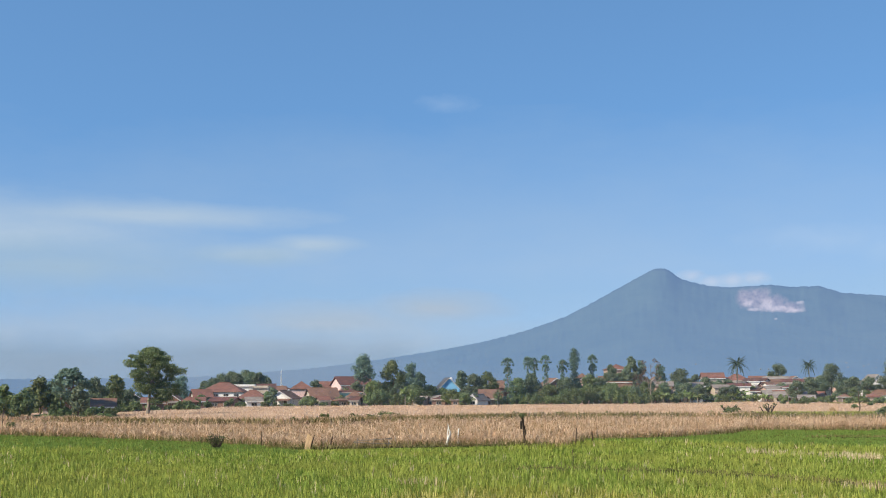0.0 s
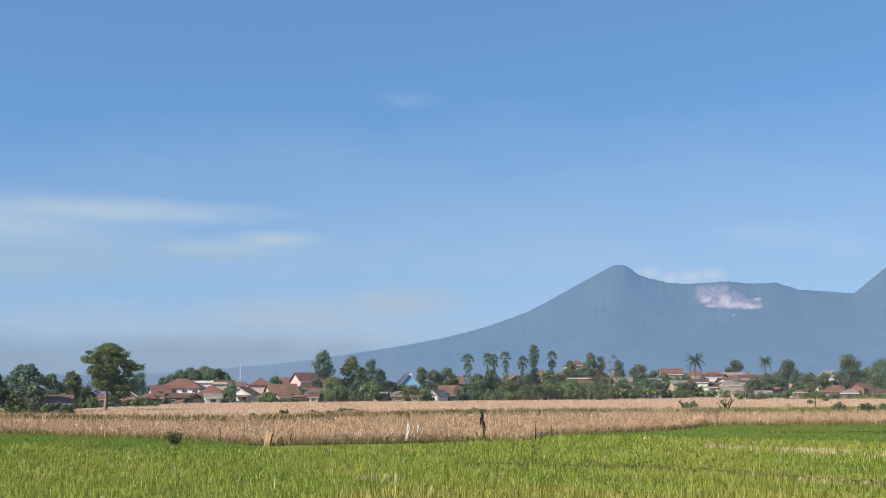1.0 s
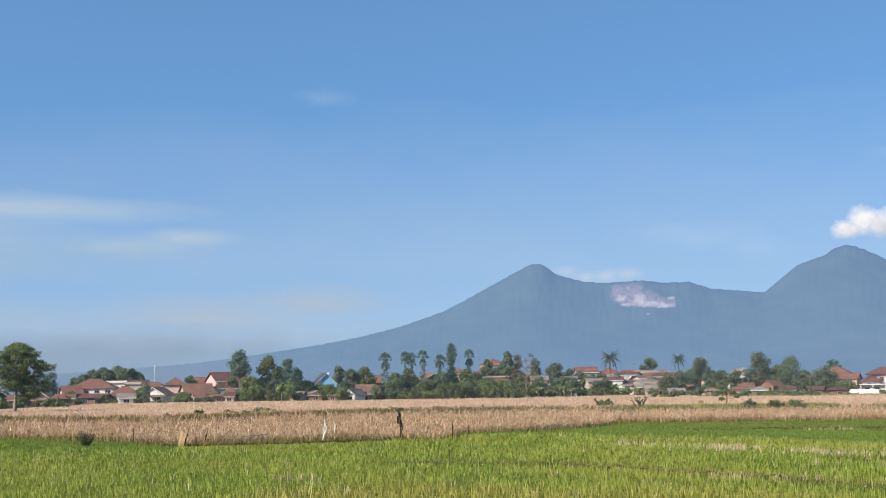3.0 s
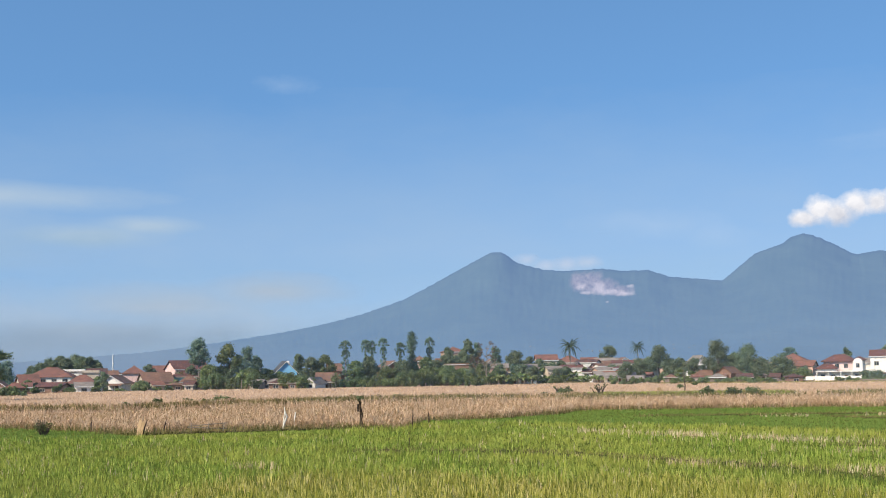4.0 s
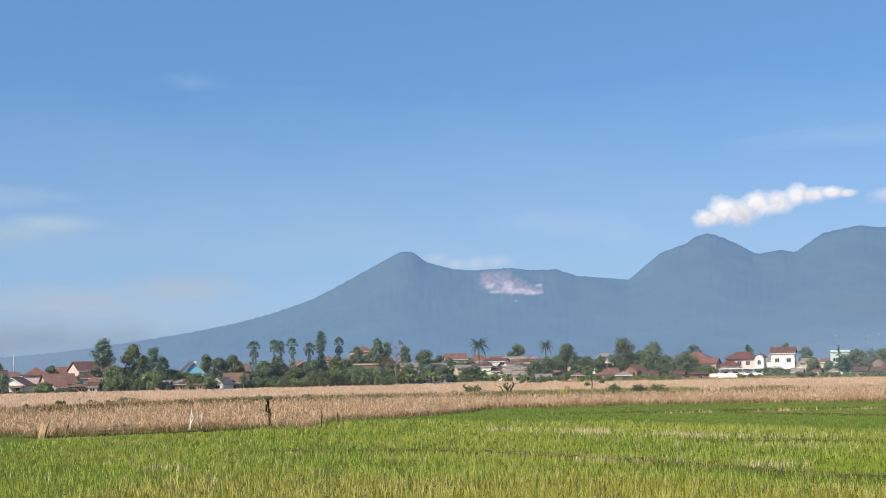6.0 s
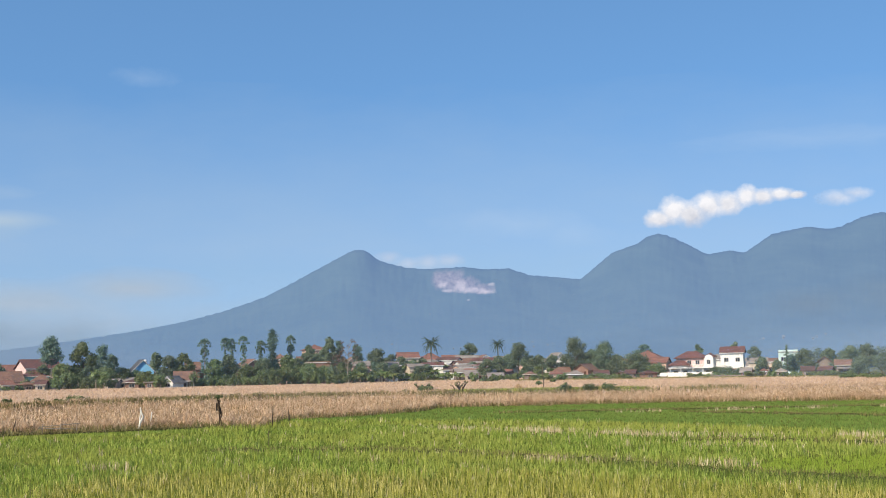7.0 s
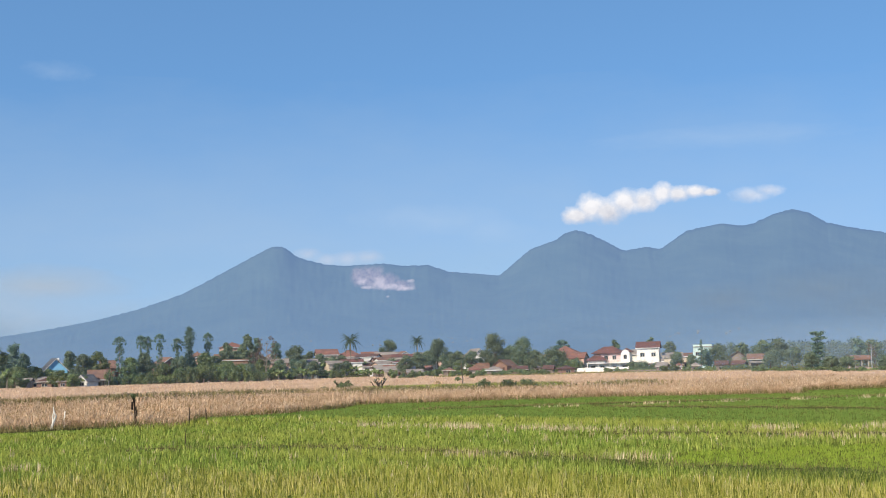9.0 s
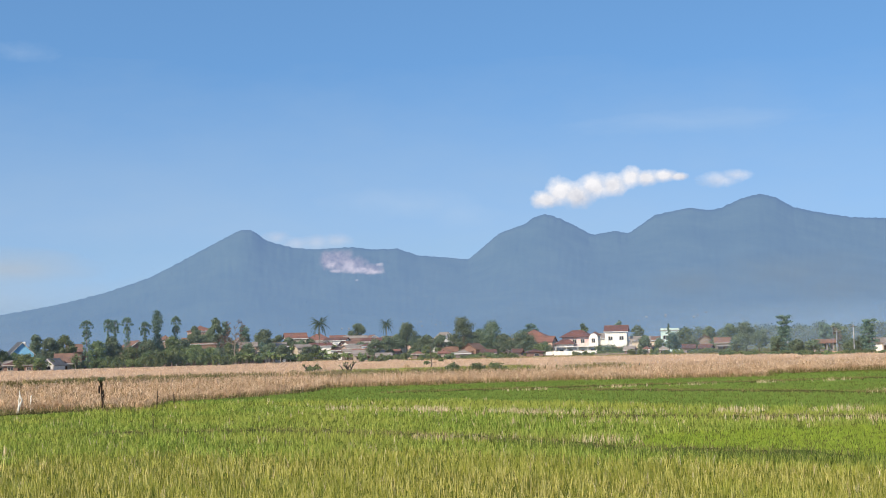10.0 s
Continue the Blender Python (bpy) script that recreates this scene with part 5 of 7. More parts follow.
def dry_tree(x, y, h, w):
    """A tree in its dry season: a rounded mass of thin brown twigs and withered leaves."""
    r = w / 2
    trunk = trunk_line(h * 0.6, 0.16, 0.03)
    lobes, limbs = [], [trunk]
    for i in range(26):
        f = i / 25
        a, o = i * 2.4, r * math.sqrt(max(0.05, 1 - (1.6 * f - 0.7) ** 2)) * tree_rng.uniform(0.5, 1.0)
        tip = (o * math.cos(a), o * math.sin(a), h * (0.3 + 0.66 * f))
        limbs.append(limb_to(trunk, 0.3 + 0.5 * f, tip, 0.05))
        lobes.append((*tip, r * 0.26, r * 0.24))
    return tree("dry brown tree of thin twigs and withered leaves", x, y, h, lobes, limbs, 1300, 0.15, FOLIAGE_DRY, PALE_BARK)


def outside_stair(x, y, turn):
    """A white stair climbing beside a house: treads between two sloping parapets."""
    ob = new("outside_stair")
    ob.matrix_world = pose(x, y, float(ground_z(x, y)) - 0.1, 0, 0, turn)
    tagged(ob, "steep white plastered outside stair with solid parapets", "stair")
    for off in (-0.65, 0.55):
        bm = bmesh.new()
        prism(bm, [(-1.6, 4.6), (-1.6, 5.5), (2.0, 1.6), (2.0, 0.7)], "x", off, off + 0.10)
        bm.transform(Matrix.Rotation(math.pi / 2, 4, "Z"))
        part("parapet", tidy(bm), SLAB_WHITE[0], ob)
    for i in range(18):
        bm = bmesh.new()
        f = i / 17
        box(bm, -0.53, 0.53, -0.11, 0.11, -0.2, 0.06)
        bm.transform(Matrix.Rotation(math.pi / 2, 4, "Z") @ Matrix.Translation((0, -1.5 + 3.4 * f, 4.6 - 3.7 * f)))
        part("tread", tidy(bm), SLAB_WHITE[0], ob)
    for px, top in ((1.4, 4.3), (-0.4, 2.4)):
        bm = bmesh.new()
        box(bm, px - 0.12, px + 0.12, -0.12, 0.12, -0.2, top)
        part("pier", bm, SLAB_WHITE[0], ob)


# ---- the village, from one end to the other ----
# left edge of the village
broad_tree(-55.6, 155.3, 4.9, 2.1)
broad_tree(-52.7, 160.6, 5.9, 3.1)
umbrella_tree(-52.0, 170.2, 7.4, 5.4)
broad_tree(-46.1, 155.3, 4.5, 2.5)
broad_tree(-51.0, 179.9, 6.1, 3.3)
broad_tree(-49.5, 184.5, 6.5, 3.5)
airy_tree(-66.9, 310.9, 8.2, 5.0)
broad_tree(-51.3, 149.4, 4.0, 2.9)
broad_tree(-50.9, 161.2, 3.6, 2.3)
broad_tree(-67.1, 261.5, 4.6, 4.2)
broad_tree(-59.1, 158.3, 5.4, 3.1)
broad_tree(-65.2, 165.6, 6.5, 4.1)
great_tree(-45.1, 190.6, 10.9, 9.2)
house(-69.3, 273.4, 24, 4.6, 7, 2.2, 3.6, "gable", TILE_BROWN, WALL_WOOD)
house(-62.1, 281.2, 4, 4.6, 7, 2.3, 3.9, "gable", TILE_BROWN, WALL_BRICK)
house(-57.2, 276.1, 12, 3.6, 6, 2.0, 3.2, "hip", TILE_RED, WALL_BRICK)
house(-55.0, 174.5, 30, 2.6, 5, 1.9, 2.9, "gable", TILE_BROWN, WALL_WOOD)
house(-59.3, 251.1, 13, 4.2, 6, 2.0, 2.8, "side", TILE_RED, WALL_BRICK)
house(-48.5, 175.4, 15, 2.8, 5, 1.9, 2.8, "side", TILE_BROWN, WALL_BRICK)
house(-60.7, 339.6, 0, 11.2, 10, 4.4, 7.0, "hip", TILE_RED, WALL_WHITE, storeys=2)
house(-65.4, 331.6, 21, 4.7, 7, 3.0, 4.9, "side", TILE_RED, WALL_CREAM)
house(-57.5, 351.3, 5, 7.2, 7, 5.7, 6.5, "flat", TILE_GREY, WALL_WHITE)
house(-51.4, 346.2, 4, 4.4, 6, 5.3, 6.1, "flat", TILE_GREY, WALL_CREAM)
house(-50.6, 326.1, 3, 7.5, 7, 2.5, 4.8, "hip", TILE_RED, WALL_MINT)
house(-55.3, 311.1, -12, 6.1, 6, 2.0, 2.8, "side", TILE_MAROON, WALL_BRICK)
house(-48.0, 310.3, 14, 3.8, 4, 2.0, 2.8, "side", TILE_GREY, WALL_WHITE)
house(-61.2, 303.9, 11, 4.0, 5, 2.0, 2.8, "side", TILE_RED, WALL_BRICK)
house(-42.9, 332.2, -7, 6.0, 11, 2.6, 4.4, "gable", TILE_BROWN, WALL_WHITE)
house(-46.0, 397.3, 7, 6.8, 8, 5.4, 7.9, "hip", TILE_RED, WALL_PINK)
house(-33.5, 338.3, 18, 7.6, 9, 2.7, 5.2, "side", TILE_BROWN, WALL_CREAM)
house(-30.8, 348.6, 5, 3.6, 8, 2.9, 5.1, "hip", TILE_RED, WALL_CREAM)
house(-27.2, 364.0, 22, 9.8, 10, 6.3, 8.6, "side", TILE_MAROON, WALL_PINK, storeys=2)
house(-26.5, 344.0, 4, 7.0, 7, 4.1, 5.7, "hip", TILE_MAROON, WALL_TURQUOISE)
house(-24.1, 334.1, 4, 5.1, 7, 2.7, 4.5, "hip", TILE_BROWN, WALL_CREAM)
house(-51.5, 356.3, 8, 5.0, 8, 4.9, 6.5, "side", TILE_DARK, WALL_BRICK)
house(-41.1, 418.0, 6, 5.2, 8, 5.5, 7.8, "side", TILE_RED, WALL_CREAM)
house(-53.6, 396.4, 8, 5.0, 8, 4.3, 6.2, "side", TILE_BROWN, WALL_CREAM)
house(-19.9, 384.5, 3, 6.2, 8, 4.9, 7.3, "hip", TILE_BROWN, WALL_CREAM)
broad_tree(-41.5, 297.1, 5.4, 2.5)
broad_tree(-40.2, 387.9, 8.2, 4.3)
broad_tree(-45.0, 314.9, 4.4, 3.2)
broad_tree(-60.4, 316.0, 2.9, 2.2)
broad_tree(-34.6, 318.5, 3.1, 3.6)
broad_tree(-51.6, 315.5, 2.4, 2.4)
broad_tree(-79.3, 437.9, 11.4, 6.6)
broad_tree(-77.5, 448.4, 12.4, 6.3)
broad_tree(-73.4, 454.1, 12.9, 6.8)
broad_tree(-66.7, 443.0, 11.8, 5.8)
broad_tree(-62.4, 435.6, 9.6, 4.1)
broad_tree(-82.3, 422.1, 8.4, 5.2)
broad_tree(-74.6, 443.8, 11.4, 6.2)
broad_tree(-69.2, 444.6, 12.0, 7.1)
broad_tree(-65.0, 445.3, 10.6, 5.4)
broad_tree(-77.4, 412.8, 9.4, 6.6)
broad_tree(-76.8, 433.2, 10.5, 5.7)
broad_tree(-36.1, 320.0, 2.6, 3.3)
bush(-59.0, 294.2, 2.7, 2.8)
bush(-48.7, 320.3, 2.1, 2.1)
# middle of the village
tall_tree(-21.9, 334.3, 14.0, 5.6)
broad_tree(-14.2, 337.7, 13.0, 7.2)
airy_tree(-9.5, 349.9, 12.5, 4.9)
airy_tree(-6.5, 344.9, 9.7, 4.2)
broad_tree(-18.7, 329.5, 7.3, 5.2)
broad_tree(-7.6, 329.9, 6.1, 5.5)
broad_tree(5.1, 370.0, 10.6, 4.5)
broad_tree(8.5, 349.9, 9.1, 5.5)
broad_tree(12.9, 364.8, 10.1, 6.4)
broad_tree(2.2, 322.0, 4.8, 5.4)
broad_tree(5.6, 322.0, 4.2, 4.5)
banana_plant(-10.2, 324.8, 6.4, 3.9)
broad_tree(-16.9, 324.6, 4.6, 5.1)
house(0.9, 355.0, 9, 6.0, 8, 5.0, 8.0, "gable", TILE_SLATE, WALL_BLUE, storeys=2)
house(-2.4, 330.0, 0, 6.4, 5, 2.1, 3.0, "side", TILE_GREY, WALL_CREAM)
house(9.0, 324.9, -22, 2.7, 8, 2.0, 3.3, "gable", TILE_GREY, WALL_WHITE)
house(12.2, 334.8, -2, 5.0, 7, 2.5, 4.5, "side", TILE_BROWN, WALL_CREAM)
house(16.3, 379.7, -2, 4.2, 8, 5.4, 7.4, "side", TILE_BROWN, WALL_BRICK)
house(35.1, 398.5, 15, 6.7, 9, 6.1, 8.3, "gable", TILE_BROWN, WALL_BRICK)
plume_tree(18.1, 344.5, 13.7, 3.2)
plume_tree(24.7, 359.2, 14.4, 2.7)
plume_tree(27.2, 364.0, 14.2, 2.6)
plume_tree(29.5, 353.8, 14.7, 3.0)
plume_tree(33.7, 348.4, 13.2, 2.8)
column_tree(37.6, 353.0, 16.7, 5.4)
plume_tree(43.1, 357.4, 14.9, 2.6)
broad_tree(20.6, 344.4, 8.0, 4.8)
broad_tree(24.9, 349.1, 9.3, 5.8)
broad_tree(29.2, 338.7, 6.0, 5.7)
broad_tree(33.5, 338.3, 7.8, 5.7)
broad_tree(35.0, 340.2, 5.6, 6.3)
broad_tree(40.8, 342.6, 9.0, 5.1)
broad_tree(45.5, 339.0, 6.1, 6.3)
broad_tree(57.4, 375.6, 14.6, 4.9)
airy_tree(61.2, 380.1, 14.0, 3.9)
bare_tree(58.3, 345.1, 12.6, 6.6)
dry_tree(58.6, 366.0, 9.6, 6.2)
outside_stair(57.0, 352.0, 6)
airy_tree(69.5, 393.9, 12.8, 4.8)
broad_tree(75.0, 392.9, 11.2, 7.4)
broad_tree(52.9, 346.0, 5.4, 5.5)
broad_tree(84.1, 411.5, 8.7, 5.1)
broad_tree(61.7, 346.6, 5.0, 4.9)
broad_tree(57.9, 426.1, 13.1, 4.8)
house(61.3, 435.7, 4, 7.3, 9, 11.2, 13.0, "hip", TILE_RED, WALL_PEACH, storeys=2)
house(53.2, 371.0, -8, 7.4, 7, 6.6, 7.1, "flat", SLAB_WHITE, WALL_BRICK, storeys=2)
house(44.8, 397.5, -6, 5.2, 8, 8.2, 10.0, "hip", TILE_BROWN, WALL_PEACH)
house(67.6, 379.0, -10, 5.7, 6, 5.7, 6.8, "side", TILE_GREY, WALL_PEACH)
house(72.5, 378.1, -11, 4.3, 6, 4.9, 6.3, "gable", TILE_GREY, WALL_CREAM)
broad_tree(66.6, 370.1, 6.8, 4.6)
airy_tree(71.5, 371.2, 6.6, 4.4)
broad_tree(77.1, 372.1, 6.2, 5.0)
broad_tree(87.5, 382.1, 5.4, 4.6)
banana_plant(60.5, 346.8, 4.4, 3.6)
banana_plant(69.6, 348.1, 4.6, 3.8)
# houses among the palms
house(96.1, 439.6, -6, 7.5, 9, 6.2, 8.0, "side", TILE_RED, WALL_CREAM)
house(105.4, 442.6, -13, 9.3, 9, 5.3, 7.6, "hip", TILE_RED, WALL_WHITE)
house(110.9, 425.8, -15, 5.7, 8, 3.2, 4.8, "hip", TILE_BROWN, WALL_WHITE)
house(125.2, 463.4, -15, 8.7, 8, 4.9, 6.8, "side", TILE_GREY, WALL_WHITE)
house(118.9, 423.6, -22, 10.2, 8, 2.0, 3.2, "side", TILE_BROWN, WALL_WHITE)
house(120.4, 407.6, -36, 5.3, 6, 2.0, 2.8, "gable", TILE_GREY, WALL_CREAM)
house(139.6, 490.5, -1, 7.1, 8, 5.2, 7.3, "gable", TILE_BROWN, WALL_WHITE)
house(145.0, 478.5, -17, 8.3, 8, 4.7, 6.5, "side", TILE_GREY, WALL_CREAM)
house(123.6, 484.5, -14, 6.0, 8, 5.4, 7.3, "side", TILE_RED, WALL_CREAM)
house(122.9, 443.3, -15, 6.4, 8, 3.1, 4.8, "hip", TILE_DARK, WALL_CREAM)
house(143.0, 447.7, -18, 6.1, 8, 2.2, 4.0, "hip", TILE_BROWN, WALL_CREAM)
house(141.9, 405.9, -1, 7.6, 10, 4.2, 7.5, "gable", TILE_GREY, WALL_WHITE)
house(133.1, 377.2, -19, 6.0, 7, 2.6, 4.0, "side", TILE_BROWN, WALL_CREAM)
house(158.0, 410.7, -36, 6.5, 8, 4.5, 6.5, "hip", TILE_BROWN, WALL_CREAM, storeys=2)
house(135.7, 360.3, -46, 4.6, 7, 3.3, 4.9, "gable", TILE_BROWN, WALL_BRICK)
coconut_palm(99.8, 418.3, 13.0, 9.2)
coconut_palm(159.5, 536.8, 14.2, 9.3)
broad_tree(136.2, 501.9, 12.8, 8.7)
broad_tree(90.8, 426.4, 7.1, 6.1)
broad_tree(95.5, 425.4, 5.5, 4.4)
broad_tree(59.7, 405.6, 10.8, 4.9)
broad_tree(56.8, 401.0, 9.8, 4.1)
broad_tree(91.3, 422.2, 5.2, 6.0)
broad_tree(96.9, 424.1, 4.5, 5.2)
broad_tree(129.7, 410.0, 11.6, 8.4)
broad_tree(124.1, 406.5, 6.8, 5.9)
broad_tree(135.4, 413.4, 6.5, 5.6)
broad_tree(137.2, 375.7, 14.0, 8.5)
broad_tree(153.7, 390.9, 11.7, 9.3)
broad_tree(151.5, 397.1, 8.8, 5.9)
broad_tree(150.3, 370.7, 8.1, 5.2)
umbrella_tree(221.5, 514.3, 12.5, 8.3)
broad_tree(142.1, 336.2, 7.8, 8.1)
broad_tree(137.3, 343.6, 5.4, 4.5)
broad_tree(140.7, 320.5, 4.3, 4.2)
banana_plant(116.6, 408.7, 3.3, 4.3)
# large houses and the open end of the village
house(171.4, 394.4, -31, 9.9, 12, 5.5, 8.2, "hip", TILE_RED, WALL_CREAM)
house(165.5, 375.1, -38, 8.7, 6, 4.9, 6.4, "side", TILE_RED, WALL_PEACH)
house(155.3, 368.6, -17, 6.5, 6, 4.6, 6.1, "side", TILE_BROWN, WALL_BRICK)
house(183.4, 355.5, -31, 7.0, 8, 7.8, 9.5, "side", TILE_MAROON, WALL_WHITE, storeys=2)
house(183.1, 366.8, -27, 4.4, 6, 5.7, 7.0, "side", TILE_GREY, WALL_WHITE)
house(190.1, 351.9, -28, 5.6, 6, 4.7, 5.8, "side", TILE_GREY, WALL_CREAM)
house(199.9, 358.0, -29, 5.3, 6, 4.6, 5.5, "side", TILE_BROWN, WALL_CREAM)
house(198.7, 347.1, -36, 5.9, 9, 7.5, 8.3, "flat", TILE_GREY, WALL_MINT, storeys=2)
house(197.2, 324.8, -31, 6.3, 8, 3.6, 5.8, "gable", TILE_BROWN, WALL_WOOD)
house(191.4, 304.9, -32, 4.7, 6, 3.4, 4.6, "side", TILE_BROWN, WALL_WOOD)
house(182.6, 225.3, -39, 3.8, 5, 2.5, 3.3, "side", TILE_GREY, WALL_WHITE)
broad_tree(186.7, 387.3, 10.4, 4.0)
broad_tree(207.3, 399.4, 11.0, 3.7)
conifer_tree(183.1, 321.5, 9.4, 3.1)
broad_tree(246.2, 458.0, 10.6, 6.3)
broad_tree(197.5, 336.3, 8.6, 5.4)
broad_tree(208.8, 341.2, 8.8, 4.8)
broad_tree(178.2, 301.2, 4.8, 4.5)
broad_tree(203.2, 321.1, 9.1, 6.0)
broad_tree(213.1, 326.6, 9.8, 7.2)
broad_tree(178.3, 277.7, 5.3, 5.5)
broad_tree(199.7, 299.5, 6.6, 5.7)
layered_tree(165.4, 238.2, 9.1, 4.0)
broad_tree(161.2, 235.0, 4.5, 3.4)
broad_tree(164.6, 232.6, 3.6, 3.4)
airy_tree(184.6, 249.0, 7.6, 3.7)
broad_tree(199.2, 263.1, 7.5, 6.1)
layered_tree(167.7, 211.6, 7.6, 3.7)
broad_tree(169.4, 216.6, 4.0, 3.3)
broad_tree(170.7, 221.9, 3.3, 3.9)
broad_tree(176.4, 242.7, 3.6, 4.2)
broad_tree(178.4, 215.8, 6.1, 5.2)
broad_tree(167.7, 336.5, 3.4, 3.8)
broad_tree(175.0, 335.0, 2.8, 4.2)
broad_tree(169.0, 331.4, 3.2, 6.0)
broad_tree(181.7, 333.8, 6.3, 4.9)
broad_tree(184.6, 329.9, 5.2, 4.2)
broad_tree(190.4, 331.0, 5.8, 4.4)
airy_tree(187.0, 326.0, 6.6, 4.0)
broad_tree(193.6, 312.0, 5.0, 4.6)
dry_tree(188.6, 252.0, 6.4, 5.2)
# shrubs and banana plants along the village edge
shrub(-58.4, 157.5, 1.6, 1.8)
shrub(-56.7, 156.0, 2.1, 2.2)
shrub(-56.2, 157.2, 1.7, 2.2)
shrub(-55.2, 157.6, 1.4, 2.2)
shrub(-54.4, 158.9, 2.0, 2.1)
shrub(-53.5, 159.2, 1.2, 1.9)
shrub(-52.6, 160.6, 1.1, 1.8)
shrub(-50.4, 157.1, 1.2, 1.5)
shrub(-49.9, 158.3, 1.7, 2.0)
shrub(-49.5, 160.5, 1.7, 2.0)
shrub(-48.8, 162.8, 1.0, 2.2)
shrub(-47.4, 162.2, 1.1, 2.3)
shrub(-45.8, 160.6, 1.9, 2.2)
shrub(-44.3, 158.9, 1.2, 2.3)
shrub(-44.2, 163.1, 1.9, 1.7)
banana_plant(-50.5, 164.4, 2.0, 1.6)
shrub(-49.7, 166.7, 1.7, 2.0)
banana_plant(-46.7, 161.4, 2.0, 1.5)
banana_plant(-46.6, 166.6, 2.3, 1.6)
shrub(-44.4, 164.1, 1.7, 1.8)
# more roofs, packed behind the front row
house(-58.2, 443.2, -2, 5.8, 7, 5.4, 6.9, "hip", TILE_DARK, WALL_WHITE)
house(-51.8, 447.0, 11, 6.7, 7, 4.6, 6.1, "hip", TILE_DARK, WALL_BRICK)
house(-45.1, 435.7, 1, 6.5, 7, 4.6, 6.1, "gable", TILE_GREY, WALL_BRICK)
house(-39.4, 451.3, -9, 4.4, 7, 4.9, 7.0, "side", TILE_DARK, WALL_PINK)
house(-30.2, 415.9, 22, 5.7, 7, 3.8, 5.3, "gable", TILE_RED, WALL_CREAM)
house(-8.9, 427.9, -22, 4.7, 7, 4.7, 5.9, "side", TILE_GREY, WALL_BRICK)
house(-2.0, 381.0, -19, 4.8, 7, 4.4, 5.6, "side", TILE_BROWN, WALL_BRICK)
house(2.7, 384.0, 2, 4.9, 7, 2.5, 4.1, "side", TILE_RED, WALL_CREAM)
house(10.9, 427.9, 3, 6.2, 7, 3.8, 5.7, "hip", TILE_GREY, WALL_PINK)
house(16.5, 410.7, 12, 4.6, 7, 2.9, 4.5, "hip", TILE_GREY, WALL_BRICK)
house(19.7, 383.5, -3, 4.0, 7, 4.5, 5.6, "hip", TILE_BROWN, WALL_BRICK)
house(50.1, 420.0, 17, 5.0, 7, 7.0, 8.6, "gable", TILE_BROWN, WALL_WHITE)
house(56.4, 428.3, -10, 4.2, 7, 7.1, 8.9, "side", TILE_BROWN, WALL_BRICK)
house(62.8, 430.4, -8, 5.9, 7, 6.3, 7.5, "hip", TILE_BROWN, WALL_PINK)
house(65.1, 404.8, 6, 5.7, 7, 6.4, 7.9, "gable", TILE_DARK, WALL_CREAM)
house(74.4, 432.7, 0, 4.3, 7, 6.2, 7.7, "gable", TILE_BROWN, WALL_PEACH)
house(77.0, 407.8, -9, 6.1, 7, 5.2, 6.7, "hip", TILE_BROWN, WALL_BRICK)
house(83.4, 407.6, -4, 5.2, 7, 5.1, 6.4, "hip", TILE_DARK, WALL_CREAM)
house(96.6, 462.0, 11, 5.5, 7, 2.6, 4.6, "hip", TILE_GREY, WALL_PINK)
house(108.3, 494.3, -0, 5.0, 7, 2.5, 4.6, "side", TILE_BROWN, WALL_BRICK)
house(119.0, 514.4, -26, 6.1, 7, 5.2, 7.2, "side", TILE_RED, WALL_PINK)
house(117.0, 484.1, 9, 6.0, 7, 2.8, 4.5, "gable", TILE_DARK, WALL_PEACH)
house(130.9, 521.8, -5, 8.2, 7, 4.2, 6.5, "side", TILE_DARK, WALL_BRICK)
house(121.1, 464.5, -16, 6.5, 7, 2.9, 5.0, "hip", TILE_GREY, WALL_PINK)
house(125.8, 463.2, -14, 6.3, 7, 2.0, 3.5, "side", TILE_RED, WALL_BRICK)
house(141.3, 497.3, -12, 6.6, 7, 2.0, 3.9, "side", TILE_DARK, WALL_BRICK)
house(139.6, 477.0, -29, 4.9, 7, 3.9, 5.7, "side", TILE_DARK, WALL_BRICK)
house(150.2, 496.8, 0, 6.3, 7, 2.0, 3.7, "side", TILE_GREY, WALL_BRICK)
house(95.3, 435.7, 9, 5.2, 7, 2.0, 3.4, "side", TILE_BROWN, WALL_WHITE)
house(97.6, 418.8, 1, 5.7, 7, 2.5, 3.7, "gable", TILE_RED, WALL_WHITE)
house(105.4, 435.4, -30, 5.7, 7, 2.0, 2.9, "side", TILE_BROWN, WALL_BRICK)
house(109.1, 434.5, -10, 4.3, 7, 2.0, 2.8, "hip", TILE_BROWN, WALL_WHITE)
house(111.5, 422.5, 8, 4.7, 7, 3.4, 4.9, "side", TILE_DARK, WALL_PINK)
house(117.2, 426.2, 5, 4.2, 7, 2.0, 3.0, "hip", TILE_GREY, WALL_WHITE)
house(121.3, 427.1, -3, 4.9, 7, 2.0, 2.8, "gable", TILE_BROWN, WALL_CREAM)
house(125.3, 418.7, -27, 5.2, 7, 2.0, 2.8, "gable", TILE_BROWN, WALL_PINK)
house(131.1, 429.4, -37, 6.1, 7, 2.0, 3.5, "gable", TILE_GREY, WALL_CREAM)
house(140.8, 443.2, -19, 6.3, 7, 2.0, 3.0, "gable", TILE_RED, WALL_PEACH)
house(149.1, 448.9, -30, 4.9, 7, 2.0, 3.4, "side", TILE_BROWN, WALL_CREAM)
house(147.8, 430.3, -22, 4.5, 7, 2.0, 2.8, "gable", TILE_BROWN, WALL_WHITE)
house(155.7, 412.6, -7, 5.6, 7, 3.6, 5.7, "hip", TILE_BROWN, WALL_BRICK)
house(176.3, 448.6, -39, 5.2, 7, 3.6, 5.3, "side", TILE_DARK, WALL_BRICK)
